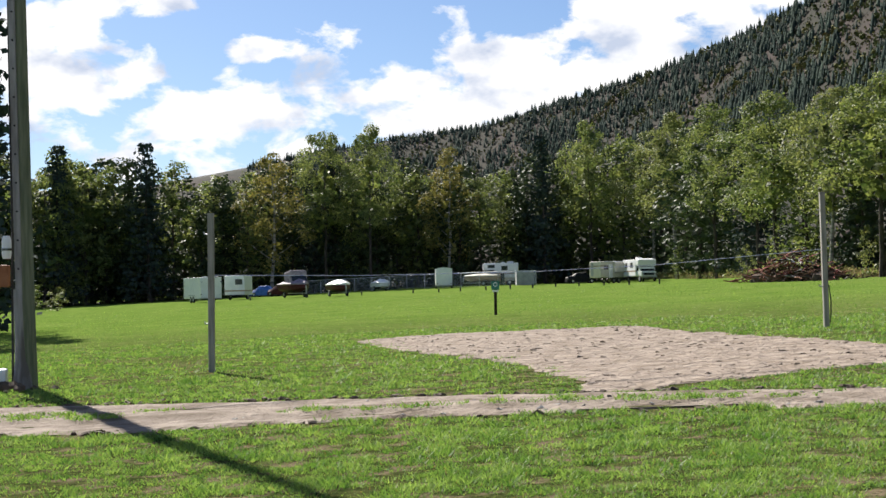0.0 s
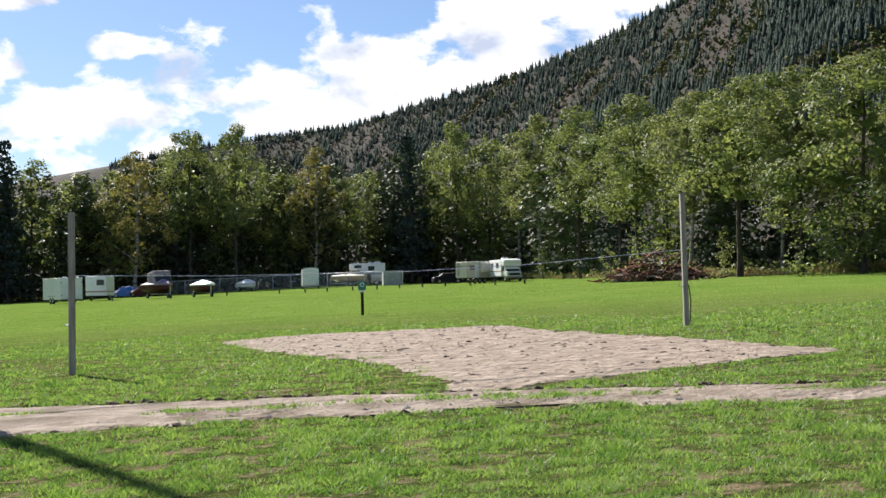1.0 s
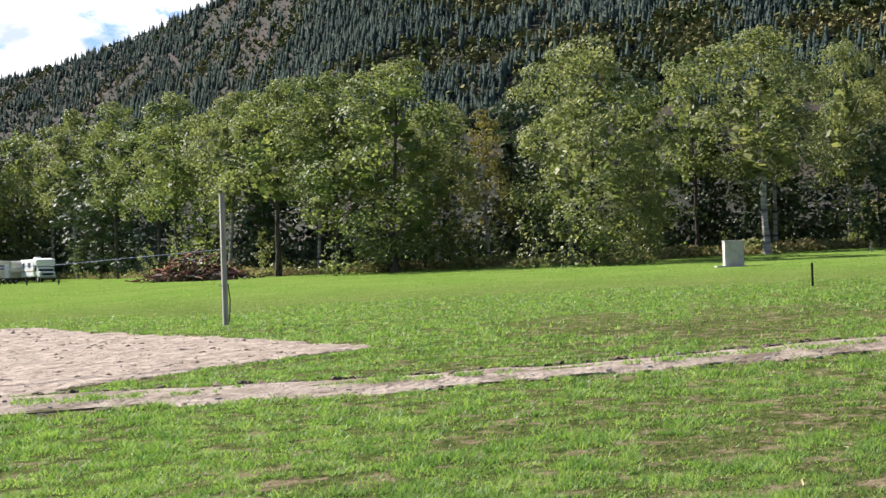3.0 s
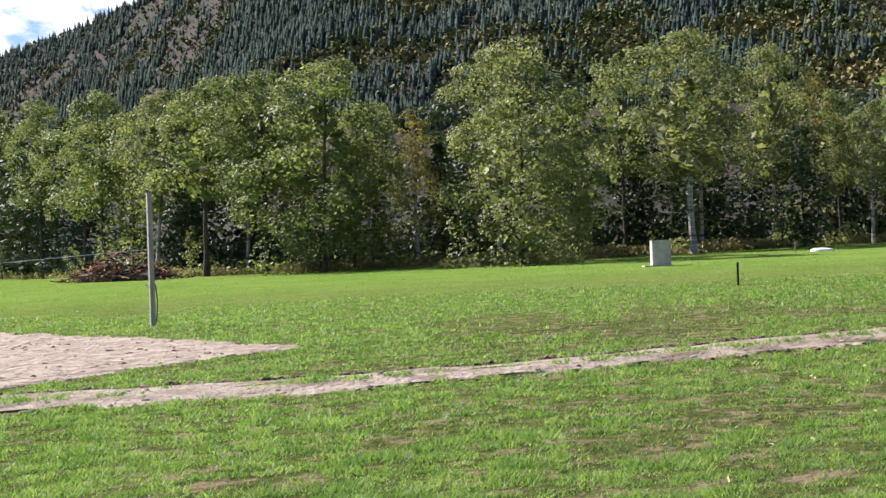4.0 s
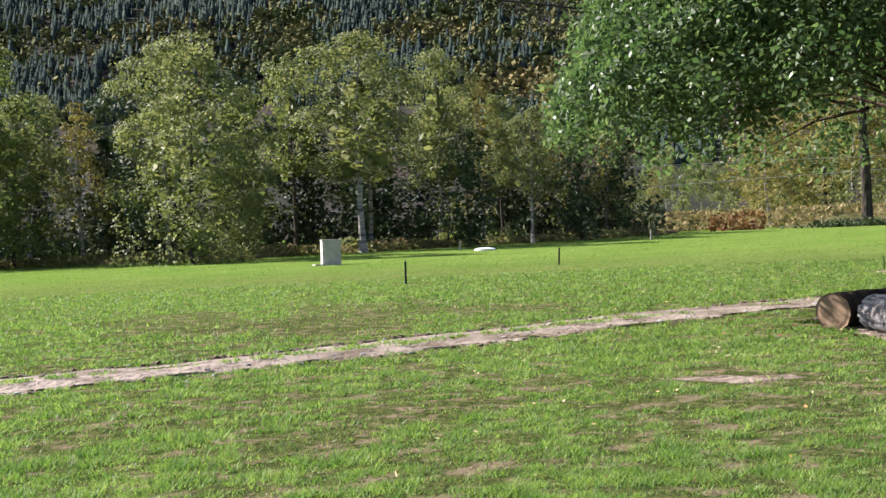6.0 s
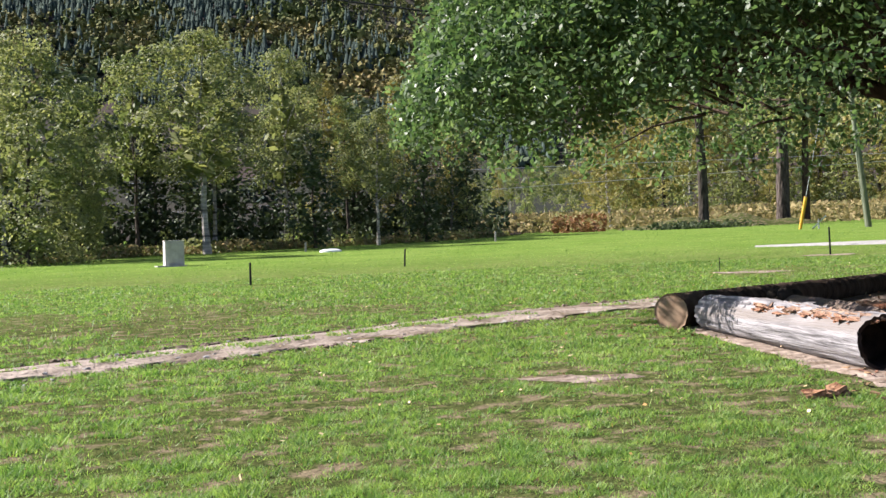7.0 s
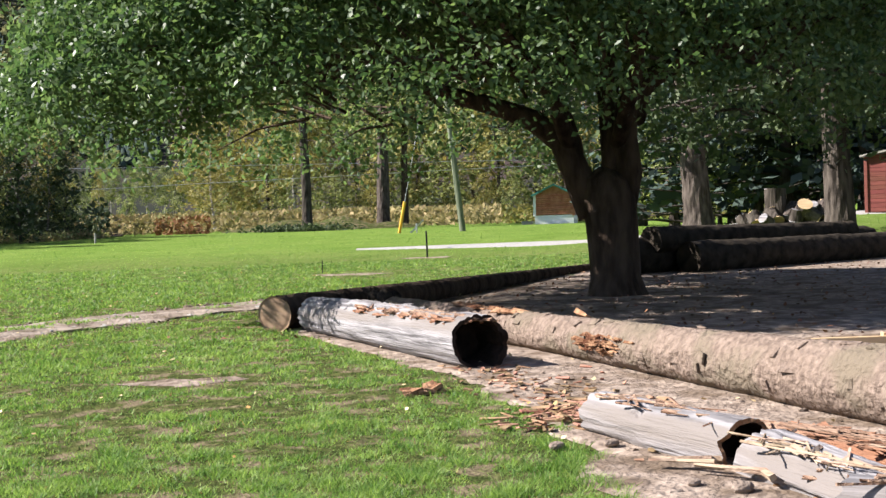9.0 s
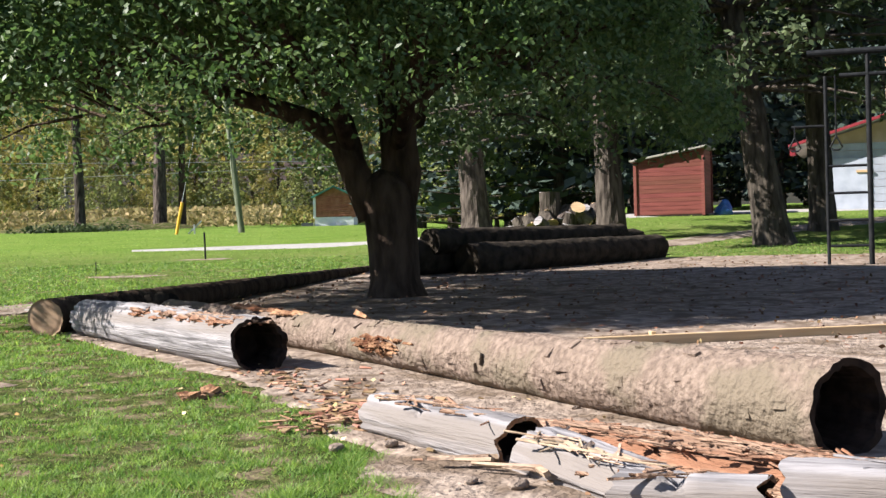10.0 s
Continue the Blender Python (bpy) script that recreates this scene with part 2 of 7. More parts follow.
M = {
    "lawn": mat("lawn_soil", (0.03, 0.042, 0.013), (0.08, 0.088, 0.03), 9.0, 0.95, bump=0.05, bump_scale=18, spots=(0.15, 0.12, 0.075), spot_scale=3.2, spec=0.0),
    "blade": mat("grass_blade", (0.094, 0.178, 0.036), (0.196, 0.290, 0.072), 3.0, 0.55, vary=0.3, island=True, translucent=0.4, spec=0.22),
    "dry_blade": mat("dry_grass_blade", (0.25, 0.16, 0.06), (0.35, 0.25, 0.10), 0.8, 0.8, vary=0.3, island=True, translucent=0.3, spec=0.2),
    "track": mat("track_dirt", (0.18, 0.143, 0.112), (0.32, 0.268, 0.22), 2.6, 0.95, bump=0.06, bump_scale=11, spots=(0.13, 0.10, 0.072), spot_scale=1.3, spec=0.12),
    "sand": mat("court_sand", (0.205, 0.162, 0.13), (0.325, 0.268, 0.215), 2.6, 0.95, bump=0.09, bump_scale=5.5, spots=(0.21, 0.165, 0.125), spot_scale=2.2, spec=0.12),
    "dirt": mat("bare_dirt", (0.15, 0.115, 0.09), (0.32, 0.258, 0.205), 6.0, 0.95, bump=0.05, bump_scale=16, spots=(0.13, 0.096, 0.068), spot_scale=1.8, spec=0.1),
    "gravel": mat("pale_gravel", (0.24, 0.23, 0.21), (0.34, 0.325, 0.30), 6, 0.95, bump=0.01, spec=0.15),
    "hill": mat("hill_forest_floor", (0.018, 0.021, 0.015), (0.034, 0.031, 0.023), 0.05, 0.95, spots=(0.046, 0.034, 0.030), spot_scale=0.012, spec=0.08),
    # bluish needle colour; some of the mountain's haze is put into it
    "conifer": mat("conifer_needles", (0.034, 0.050, 0.044), (0.058, 0.078, 0.062), 0.02, 0.95, vary=0.3, island=True, spec=0.05),
    "hill_leaf": mat("hill_foliage", (0.085, 0.11, 0.038), (0.19, 0.165, 0.065), 0.02, 0.85, vary=0.45, island=True, spec=0.08),
    "leaf": mat("poplar_leaves", (0.095, 0.13, 0.038), (0.185, 0.21, 0.07), 0.25, 0.62, vary=0.35, island=True, translucent=0.36, spec=0.3),
    "leaf_olive": mat("olive_leaves", (0.118, 0.146, 0.046), (0.20, 0.215, 0.08), 0.25, 0.62, vary=0.35, island=True, translucent=0.36, spec=0.3),
    "leaf_yellow": mat("yellowing_leaves", (0.16, 0.15, 0.042), (0.23, 0.205, 0.065), 0.25, 0.62, vary=0.35, island=True, translucent=0.28, spec=0.2),
    # darker leaf colour; in the wood it stands in for interior shade
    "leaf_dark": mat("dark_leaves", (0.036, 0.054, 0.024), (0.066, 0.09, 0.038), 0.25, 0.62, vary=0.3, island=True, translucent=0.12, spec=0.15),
    "bark": mat("grey_bark", (0.026, 0.021, 0.017), (0.10, 0.083, 0.068), 6, 0.95, bump=0.06, bump_scale=9, stretch=(1, 1, 0.25), vary=0.2, spec=0.12),
    "birch": mat("pale_birch_bark", (0.22, 0.20, 0.18), (0.40, 0.37, 0.33), 2.5, 0.85, bump=0.01, stretch=(0.4, 0.4, 2), spots=(0.05, 0.045, 0.04), spot_scale=1.2),
    "grey_wood": mat("weathered_grey_wood", (0.22, 0.21, 0.18), (0.36, 0.34, 0.30), 5, 0.85, bump=0.006, bump_scale=30, stretch=(4, 4, 0.3)),
    "guard": mat("weathered_grey_guard", (0.20, 0.19, 0.185), (0.36, 0.345, 0.335), 3, 0.8, bump=0.004, stretch=(3, 3, 0.4), spots=(0.13, 0.115, 0.105), spot_scale=1.1),
    "brush_red": mat("red_cut_branches", (0.17, 0.06, 0.045), (0.36, 0.19, 0.145), 3, 0.9, vary=0.45, island=True, spec=0.1),
    "green_wood": mat("treated_green_wood", (0.10, 0.12, 0.07), (0.19, 0.205, 0.135), 5, 0.85, bump=0.006, bump_scale=30, stretch=(4, 4, 0.3)),
    "white": mat("white_panel", (0.74, 0.75, 0.76), (0.82, 0.82, 0.82), 1.5, 0.35, spec=0.5),
    "concrete": mat("pale_concrete", (0.36, 0.33, 0.30), (0.47, 0.44, 0.41), 4, 0.9, bump=0.004),
    "black": mat("black_rubber", (0.018, 0.018, 0.018), (0.03, 0.03, 0.03), 6, 0.7),
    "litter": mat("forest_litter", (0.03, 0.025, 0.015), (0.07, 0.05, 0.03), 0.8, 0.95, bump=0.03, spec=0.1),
    "brush": mat("dry_roadside_grass", (0.17, 0.145, 0.06), (0.27, 0.225, 0.11), 0.3, 0.9, vary=0.35, island=True, translucent=0.2, spec=0.1),
    "rust_leaf": mat("rusty_bracken", (0.11, 0.052, 0.024), (0.18, 0.105, 0.045), 0.3, 0.8, vary=0.35, island=True, translucent=0.15, spec=0.1),
    "apple_leaf": mat("glossy_dark_leaves", (0.056, 0.098, 0.031), (0.106, 0.162, 0.057), 0.5, 0.44, vary=0.35, island=True, translucent=0.42, spec=0.3),
    "tree_bark": mat("brown_fissured_bark", (0.028, 0.019, 0.014), (0.085, 0.06, 0.043), 5, 0.95, bump=0.05, bump_scale=12, stretch=(1, 1, 0.3), spec=0.1),
    "log_bark": mat("pale_flaking_bark", (0.115, 0.085, 0.066), (0.225, 0.172, 0.135), 16, 0.95, bump=0.055, bump_scale=15, spots=(0.15, 0.122, 0.088), spot_scale=1.6, spec=0.1, fade=(0.3, 0.66)),
    "log_grey": mat("silvery_weathered_timber", (0.085, 0.080, 0.080), (0.275, 0.262, 0.262), 7, 0.85, bump=0.035, bump_scale=14, stretch=(0.15, 3, 3), spots=(0.17, 0.15, 0.135), spot_scale=1.2, spec=0.12, fade=(0.32, 0.58)),
    "rot": mat("orange_rotten_wood", (0.14, 0.06, 0.029), (0.40, 0.245, 0.14), 8, 0.9, bump=0.05, bump_scale=25, spots=(0.10, 0.04, 0.02), spot_scale=3, spec=0.12, fade=(0.25, 0.7)),
    "rot_fibre": mat("fibrous_rotten_wood", (0.16, 0.085, 0.053), (0.38, 0.265, 0.185), 6, 0.9, bump=0.06, bump_scale=12, stretch=(0.22, 3, 3), spots=(0.27, 0.135, 0.08), spot_scale=1.4, spec=0.12, fade=(0.3, 0.62)),
    "pale_split": mat("pale_split_wood", (0.20, 0.13, 0.085), (0.40, 0.31, 0.22), 6, 0.85, bump=0.03, bump_scale=14, stretch=(0.2, 3, 3), vary=0.25, island=True, spec=0.15),
    "char": mat("black_hollow_wood", (0.012, 0.009, 0.007), (0.035, 0.024, 0.018), 8, 0.95, bump=0.02, spec=0.1),
    "log_end": mat("sawn_log_end", (0.20, 0.13, 0.08), (0.32, 0.22, 0.14), 5, 0.9, bump=0.006, bump_scale=40, spec=0.15),
    # near-black, as the stacked logs take the tree's shade into their colour
    "dark_log": mat("dark_log_wood", (0.016, 0.013, 0.010), (0.045, 0.036, 0.026), 4, 0.95, bump=0.03, bump_scale=12, spec=0.1),
    "plank": mat("tan_timber_plank", (0.40, 0.27, 0.14), (0.54, 0.39, 0.22), 4, 0.8, bump=0.004, stretch=(0.3, 4, 4)),
    "window": mat("dark_window_glass", (0.02, 0.025, 0.03), (0.03, 0.035, 0.04), 2, 0.08, spec=0.8),
    "grey_panel": mat("grey_panel", (0.30, 0.31, 0.32), (0.40, 0.40, 0.41), 2, 0.6),
    "stripe": mat("tan_stripe_paint", (0.32, 0.22, 0.15), (0.40, 0.28, 0.2), 2, 0.4),
    "cream": mat("cream_panel", (0.62, 0.57, 0.48), (0.70, 0.65, 0.56), 2, 0.5),
    "purple": mat("mauve_boat_cover", (0.22, 0.17, 0.22), (0.36, 0.30, 0.36), 2.5, 0.7, bump=0.03, bump_scale=3),
    "maroon": mat("dark_red_hull", (0.05, 0.012, 0.015), (0.08, 0.02, 0.022), 3, 0.5, spec=0.15),
    "blue": mat("blue_tarpaulin", (0.03, 0.10, 0.36), (0.06, 0.16, 0.46), 3, 0.45, bump=0.03, bump_scale=5),
    "galv": mat("galvanised_steel", (0.42, 0.43, 0.45), (0.56, 0.57, 0.58), 6, 0.45, metal=0.8),
    "green_roof": mat("green_metal_roof", (0.035, 0.17, 0.13), (0.055, 0.23, 0.18), 2, 0.4),
    "log_wall": mat("red_brown_log_siding", (0.26, 0.09, 0.045), (0.38, 0.16, 0.09), 3, 0.7, bump=0.004, vary=0.1),
    "red_roof": mat("red_metal_roof", (0.20, 0.022, 0.03), (0.28, 0.035, 0.045), 2, 0.45),
    "barn_wall": mat("pale_grey_blue_siding", (0.28, 0.31, 0.36), (0.37, 0.40, 0.46), 2, 0.75, vary=0.08),
    "tan_wall": mat("tan_gable_boards", (0.42, 0.30, 0.20), (0.5, 0.37, 0.26), 2, 0.8),
    "yellow": mat("yellow_plastic_guard", (0.62, 0.33, 0.02), (0.70, 0.40, 0.03), 3, 0.5),
    "sign_green": mat("green_sign_face", (0.03, 0.16, 0.14), (0.04, 0.20, 0.17), 3, 0.4),
    "rope": mat("blue_white_rope", (0.20, 0.26, 0.50), (0.60, 0.62, 0.68), 14, 0.8),
    "brown_box": mat("rusty_brown_box", (0.24, 0.09, 0.035), (0.34, 0.14, 0.06), 6, 0.7),
    "clod": mat("dark_clods", (0.07, 0.05, 0.035), (0.14, 0.10, 0.07), 6, 0.95),
    "chip": mat("wood_chips", (0.14, 0.07, 0.038), (0.34, 0.22, 0.135), 4, 0.9, vary=0.45, island=True, spec=0.12),
    "fallen": mat("fallen_leaves", (0.30, 0.20, 0.06), (0.50, 0.42, 0.24), 1.0, 0.7, vary=0.4, island=True, spec=0.2),
    "dead_leaf": mat("dead_brown_leaves", (0.10, 0.05, 0.028), (0.22, 0.125, 0.065), 1.0, 0.8, vary=0.4, island=True, spec=0.15),
    "dark_metal": mat("dark_painted_steel", (0.008, 0.009, 0.010), (0.018, 0.019, 0.020), 8, 0.65, spec=0.12),
    "red_wood": mat("red_stained_boards", (0.13, 0.034, 0.024), (0.20, 0.056, 0.04), 3, 0.75, bump=0.004, stretch=(0.3, 0.3, 6), vary=0.15),
}


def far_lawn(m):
    """Blends the lawn from soil colour to a brighter grass green by distance from the origin."""
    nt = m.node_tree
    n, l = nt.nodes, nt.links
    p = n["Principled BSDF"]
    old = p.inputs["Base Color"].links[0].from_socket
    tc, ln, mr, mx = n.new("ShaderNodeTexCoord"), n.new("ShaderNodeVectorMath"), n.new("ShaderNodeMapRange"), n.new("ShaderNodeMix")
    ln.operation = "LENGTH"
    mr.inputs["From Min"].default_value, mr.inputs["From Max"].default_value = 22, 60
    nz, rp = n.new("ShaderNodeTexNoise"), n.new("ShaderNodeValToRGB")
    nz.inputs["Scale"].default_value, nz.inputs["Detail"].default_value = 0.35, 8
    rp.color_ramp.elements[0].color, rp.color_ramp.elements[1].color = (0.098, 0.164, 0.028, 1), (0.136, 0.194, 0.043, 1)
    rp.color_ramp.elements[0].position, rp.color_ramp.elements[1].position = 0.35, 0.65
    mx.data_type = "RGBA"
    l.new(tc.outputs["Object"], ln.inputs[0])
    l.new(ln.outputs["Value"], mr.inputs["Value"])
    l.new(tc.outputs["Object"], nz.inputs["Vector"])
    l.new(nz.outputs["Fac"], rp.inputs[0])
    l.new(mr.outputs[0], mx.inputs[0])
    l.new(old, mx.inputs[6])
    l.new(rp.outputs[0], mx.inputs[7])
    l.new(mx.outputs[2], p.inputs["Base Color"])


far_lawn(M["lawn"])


# ---- mesh helpers ----
def smooth(a, b, x):
    t = min(1.0, max(0.0, (x - a) / (b - a)))
    return t * t * (3 - 2 * t)


def gz(x, y):
    """Height of the ground: a gentle slope that rises to the east, a bank in the south-east, a hollow by the parking lot."""
    z = 0.0297 * x + 0.0105 * y
    r = math.hypot(x, y)
    if r > 250:
        z *= 250 / r
    z += 0.9 * smooth(34, 56, x) * (1 - smooth(9, 21, y)) * (1 - smooth(110, 160, r))
    z -= 0.5 * smooth(120, 160, y) * math.exp(-((x - 22) / 12) ** 2)
    return z


def np_mesh(name, v, f, material, smooth_shade=False):
    """A mesh from arrays of vertices and equal-sided faces."""
    v, f = np.asarray(v, dtype=np.float32), np.asarray(f, dtype=np.int32)
    me = bpy.data.meshes.new(name)
    k = f.shape[1]
    me.vertices.add(len(v))
    me.vertices.foreach_set("co", v.ravel())
    me.loops.add(f.size)
    me.loops.foreach_set("vertex_index", f.ravel())
    me.polygons.add(len(f))
    me.polygons.foreach_set("loop_start", np.arange(0, f.size, k, dtype=np.int32))
    if smooth_shade:
        me.polygons.foreach_set("use_smooth", np.ones(len(f), dtype=bool))
    me.update(calc_edges=True)
    me.materials.append(material)
    return me


def part(name, bm, material, parent=None, label="", smooth_shade=False):
    """Links a bmesh as one mesh object under a thing or a part."""
    me = bpy.data.meshes.new(name)
    bmesh.ops.recalc_face_normals(bm, faces=bm.faces)
    bm.to_mesh(me)
    bm.free()
    me.materials.append(material)
    if smooth_shade:
        me.polygons.foreach_set("use_smooth", np.ones(len(me.polygons), dtype=bool))
    ob = new(name, me)
    ob.parent = parent
    if label:
        tagged(ob, label)
    return ob


def mpart(name, me, parent=None, label=""):
    ob = new(name, me)
    ob.parent = parent
    if label:
        tagged(ob, label)
    return ob


def thing(name, label, category, x=0, y=0, z=None, rz=0, group="", kind=""):
    ob = new(name)
    ob.empty_display_size = 0.2
    ob.matrix_world = pose(x, y, gz(x, y) if z is None else z, 0, 0, rz)
    return tagged(ob, label, category, group, kind)


def box(bm, size, at=(0, 0, 0), rot=(0, 0, 0), bevel=0.0):
    """A bevelled box, at its centre."""
    r = bmesh.ops.create_cube(bm, size=1.0)
    m = pose(*at, *rot) @ Matrix.Diagonal((*size, 1))
    bmesh.ops.transform(bm, matrix=m, verts=r["verts"])
    if bevel:
        edges = list({e for v in r["verts"] for e in v.link_edges})
        bmesh.ops.bevel(bm, geom=edges, offset=bevel, segments=2, affect="EDGES", profile=0.6)
    return bm


def tube(bm, pts, radii, sides=8, cap=True, wob=0.0, rng=None):
    """A tapered tube along points."""
    pts = [Vector(p) for p in pts]
    rings = []
    for i, p in enumerate(pts):
        d = (pts[min(i + 1, len(pts) - 1)] - pts[max(i - 1, 0)]).normalized()
        ref = Vector((0, 1, 0)) if abs(d.y) < 0.9 else Vector((1, 0, 0))
        u = d.cross(ref).normalized()
        w = d.cross(u)
        ring = []
        for k in range(sides):
            a = 2 * math.pi * k / sides
            r = radii[i] * (1 + (rng.uniform(-wob, wob) if rng else 0))
            ring.append(bm.verts.new(p + r * (math.cos(a) * u + math.sin(a) * w)))
        rings.append(ring)
    for a, b in zip(rings, rings[1:]):
        for k in range(sides):
            bm.faces.new((a[k], a[(k + 1) % sides], b[(k + 1) % sides], b[k]))
    if cap:
        bm.faces.new(rings[0][::-1])
        bm.faces.new(rings[-1])
    return bm


def B():
    return bmesh.new()


def leaf_quads(c, size, rng, up=0.3, aspect=0.62, out=None, hug=1.5):
    """Rhombic leaves at the centres c, with random turns that lean outwards and up."""
    n = len(c)
    nrm = rng.normal(size=(n, 3))
    if out is not None:
        nrm += out * hug
    nrm[:, 2] += up
    nrm /= np.linalg.norm(nrm, axis=1, keepdims=True) + 1e-9
    a = rng.normal(size=(n, 3))
    u = np.cross(nrm, a)
    u /= np.linalg.norm(u, axis=1, keepdims=True) + 1e-9
    w = np.cross(nrm, u)
    s = np.asarray(size).reshape(-1, 1) * rng.uniform(0.7, 1.3, (n, 1))
    v = np.stack([c - u * s * 0.5, c + w * s * aspect * 0.5 + u * s * 0.08, c + u * s * 0.5, c - w * s * aspect * 0.5 + u * s * 0.08], 1)
    f = np.arange(4 * n).reshape(n, 4)
    return v.reshape(-1, 3), f


# ---- ground ----
def inside(poly, x, y):
    c = False
    for (x1, y1), (x2, y2) in zip(poly, poly[1:] + poly[:1]):
        if (y1 > y) != (y2 > y) and x < (x2 - x1) * (y - y1) / (y2 - y1) + x1:
            c = not c
    return c


def build_ground():
    radii = [0.0]
    r = 1.2
    while r < 320:
        radii.append(r)
        r *= 1.045
    radii += [400, 600, 1000, 2000, 4000]
    azs = [radians(a) for a in np.concatenate([np.arange(-30, 105, 0.75), np.arange(105, 330, 7.5)])]
    v, f = [], []
    for r in radii[1:]:
        for a in azs:
            x, y = r * math.sin(a), r * math.cos(a)
            v.append((x, y, gz(x, y)))
    k = len(azs)
    for i in range(len(radii) - 2):
        for j in range(k):
            f.append((i * k + j, (i + 1) * k + j, (i + 1) * k + (j + 1) % k, i * k + (j + 1) % k))
    ob = new("ground", np_mesh("ground", v, f, M["lawn"], True))
    cap = [(0, 0, 0)] + v[:k]
    bm = B()
    vs = [bm.verts.new(p) for p in cap]
    for j in range(k):
        bm.faces.new((vs[0], vs[1 + (j + 1) % k], vs[1 + j]))
    part("ground_cap", bm, M["lawn"], ob)
    return tagged(ob, "wide green mown lawn with worn thin patches", "lawn", kind="structure")


build_ground()

# centre line and half width of the two-rut dirt track
TRACK = [(-60, 33, 2.0), (-30, 24.5, 2.0), (-14, 19.6, 1.9), (-6, 18.3, 1.9), (-3.5, 17.5, 1.8), (0, 17.05, 1.35), (3.3, 16.05, 1.0), (5.5, 15.1, 0.95),
         (9, 14.4, 0.75), (12, 14.2, 0.95), (14, 14.15, 0.95), (17.4, 14.0, 0.95), (20, 13.3, 0.8), (25, 12.9, 0.8), (31, 11.2, 0.8), (36, 9.0, 0.8), (44, 4, 0.8), (60, -10, 0.8)]


def along(line, step):
    out = []
    for a, b in zip(line, line[1:]):
        n = max(1, int(math.dist(a[:2], b[:2]) / step))
        for i in range(n):
            t = i / n
            s = t * t * (3 - 2 * t)
            out.append([a[k] + (b[k] - a[k]) * t for k in range(len(a))])
    out.append(list(line[-1]))
    pts = np.array(out)
    ker = np.ones(9) / 9                                   # soften the bends
    for c in range(pts.shape[1]):
        pts[:, c] = np.convolve(np.pad(pts[:, c], 4, mode="edge"), ker, "valid")
    return pts


def ragged(x, y, amp, size=1.0, seed=0.0):
    p = Vector((x / size, y / size, seed))
    return amp * (noise.noise(p) + 0.5 * noise.noise(p * 2.7) + 0.3 * noise.noise(p * 6.1))


def strip(name, line, material, label, category, step=0.2, cols=13, lift=0.006, edge=0.25, ruts=0.0):
    pts = along(line, step)
    d = np.gradient(pts[:, :2], axis=0)
    d /= np.linalg.norm(d, axis=1, keepdims=True)
    v, f = [], []
    for i, (x, y, w) in enumerate(pts):
        nx, ny = -d[i, 1], d[i, 0]
        for j in range(cols):
            s = 2 * j / (cols - 1) - 1
            q = s * w
            if j in (0, cols - 1):
                q += ragged(x, y, edge, 1.2, 3.0 + j) + ragged(x, y, edge * 0.6, 0.3, 5.0 + j)
            px, py = x + nx * q, y + ny * q
            z = gz(px, py) + lift
            if ruts:
                z += -ruts * math.exp(-((abs(s) - 0.55) / 0.22) ** 2) + 0.02 * noise.noise(Vector((px * 1.5, py * 1.5, 2))) + 0.012 + ruts * 0.5
            if j in (0, cols - 1):
                z = gz(px, py) - 0.01
            v.append((px, py, z))
    for i in range(len(pts) - 1):
        for j in range(cols - 1):
            f.append((i * cols + j, (i + 1) * cols + j, (i + 1) * cols + j + 1, i * cols + j + 1))
    return tagged(new(name, np_mesh(name, v, f, material, True)), label, category, kind="structure")


strip("dirt_track", TRACK, M["track"], "pale dirt track with two worn wheel ruts across the lawn", "track", ruts=0.025, edge=0.34)
GRAVEL = [(47.2, 28.0, 0.25), (48.2, 26.0, 1.2), (49.6, 23.6, 2.2), (51.5, 20, 3.2), (54, 14, 3.4), (60, 2, 3.4), (66, -12, 3.4)]
strip("gravel_road", GRAVEL, M["gravel"], "pale grey gravel road beyond the lawn", "road", step=0.5, lift=0.04, edge=0.15)

SAND = [(-2.4, 36.1), (-0.3, 37.6), (4.9, 36.5), (5.9, 31.2), (7.1, 26.3), (8.3, 20.8), (6.7, 20.2), (5.3, 19.6), (4.5, 19.1), (3.2, 18.2), (2.5, 17.6), (1.9, 17.9),
        (1.9, 20.3), (0.9, 25.1), (-0.8, 30.3)]
DIRT = [(16.6, 11.2), (15.2, 9.7), (13.8, 8.2), (12.5, 6.7), (11.2, 5.3), (9.6, 4.0), (8.2, 3.1), (6.9, 2.4), (4.5, 0.5), (6, -8), (30, -14), (37, -2), (36, 6), (31.5, 10.6), (24, 12.6), (19.5, 12.6)]


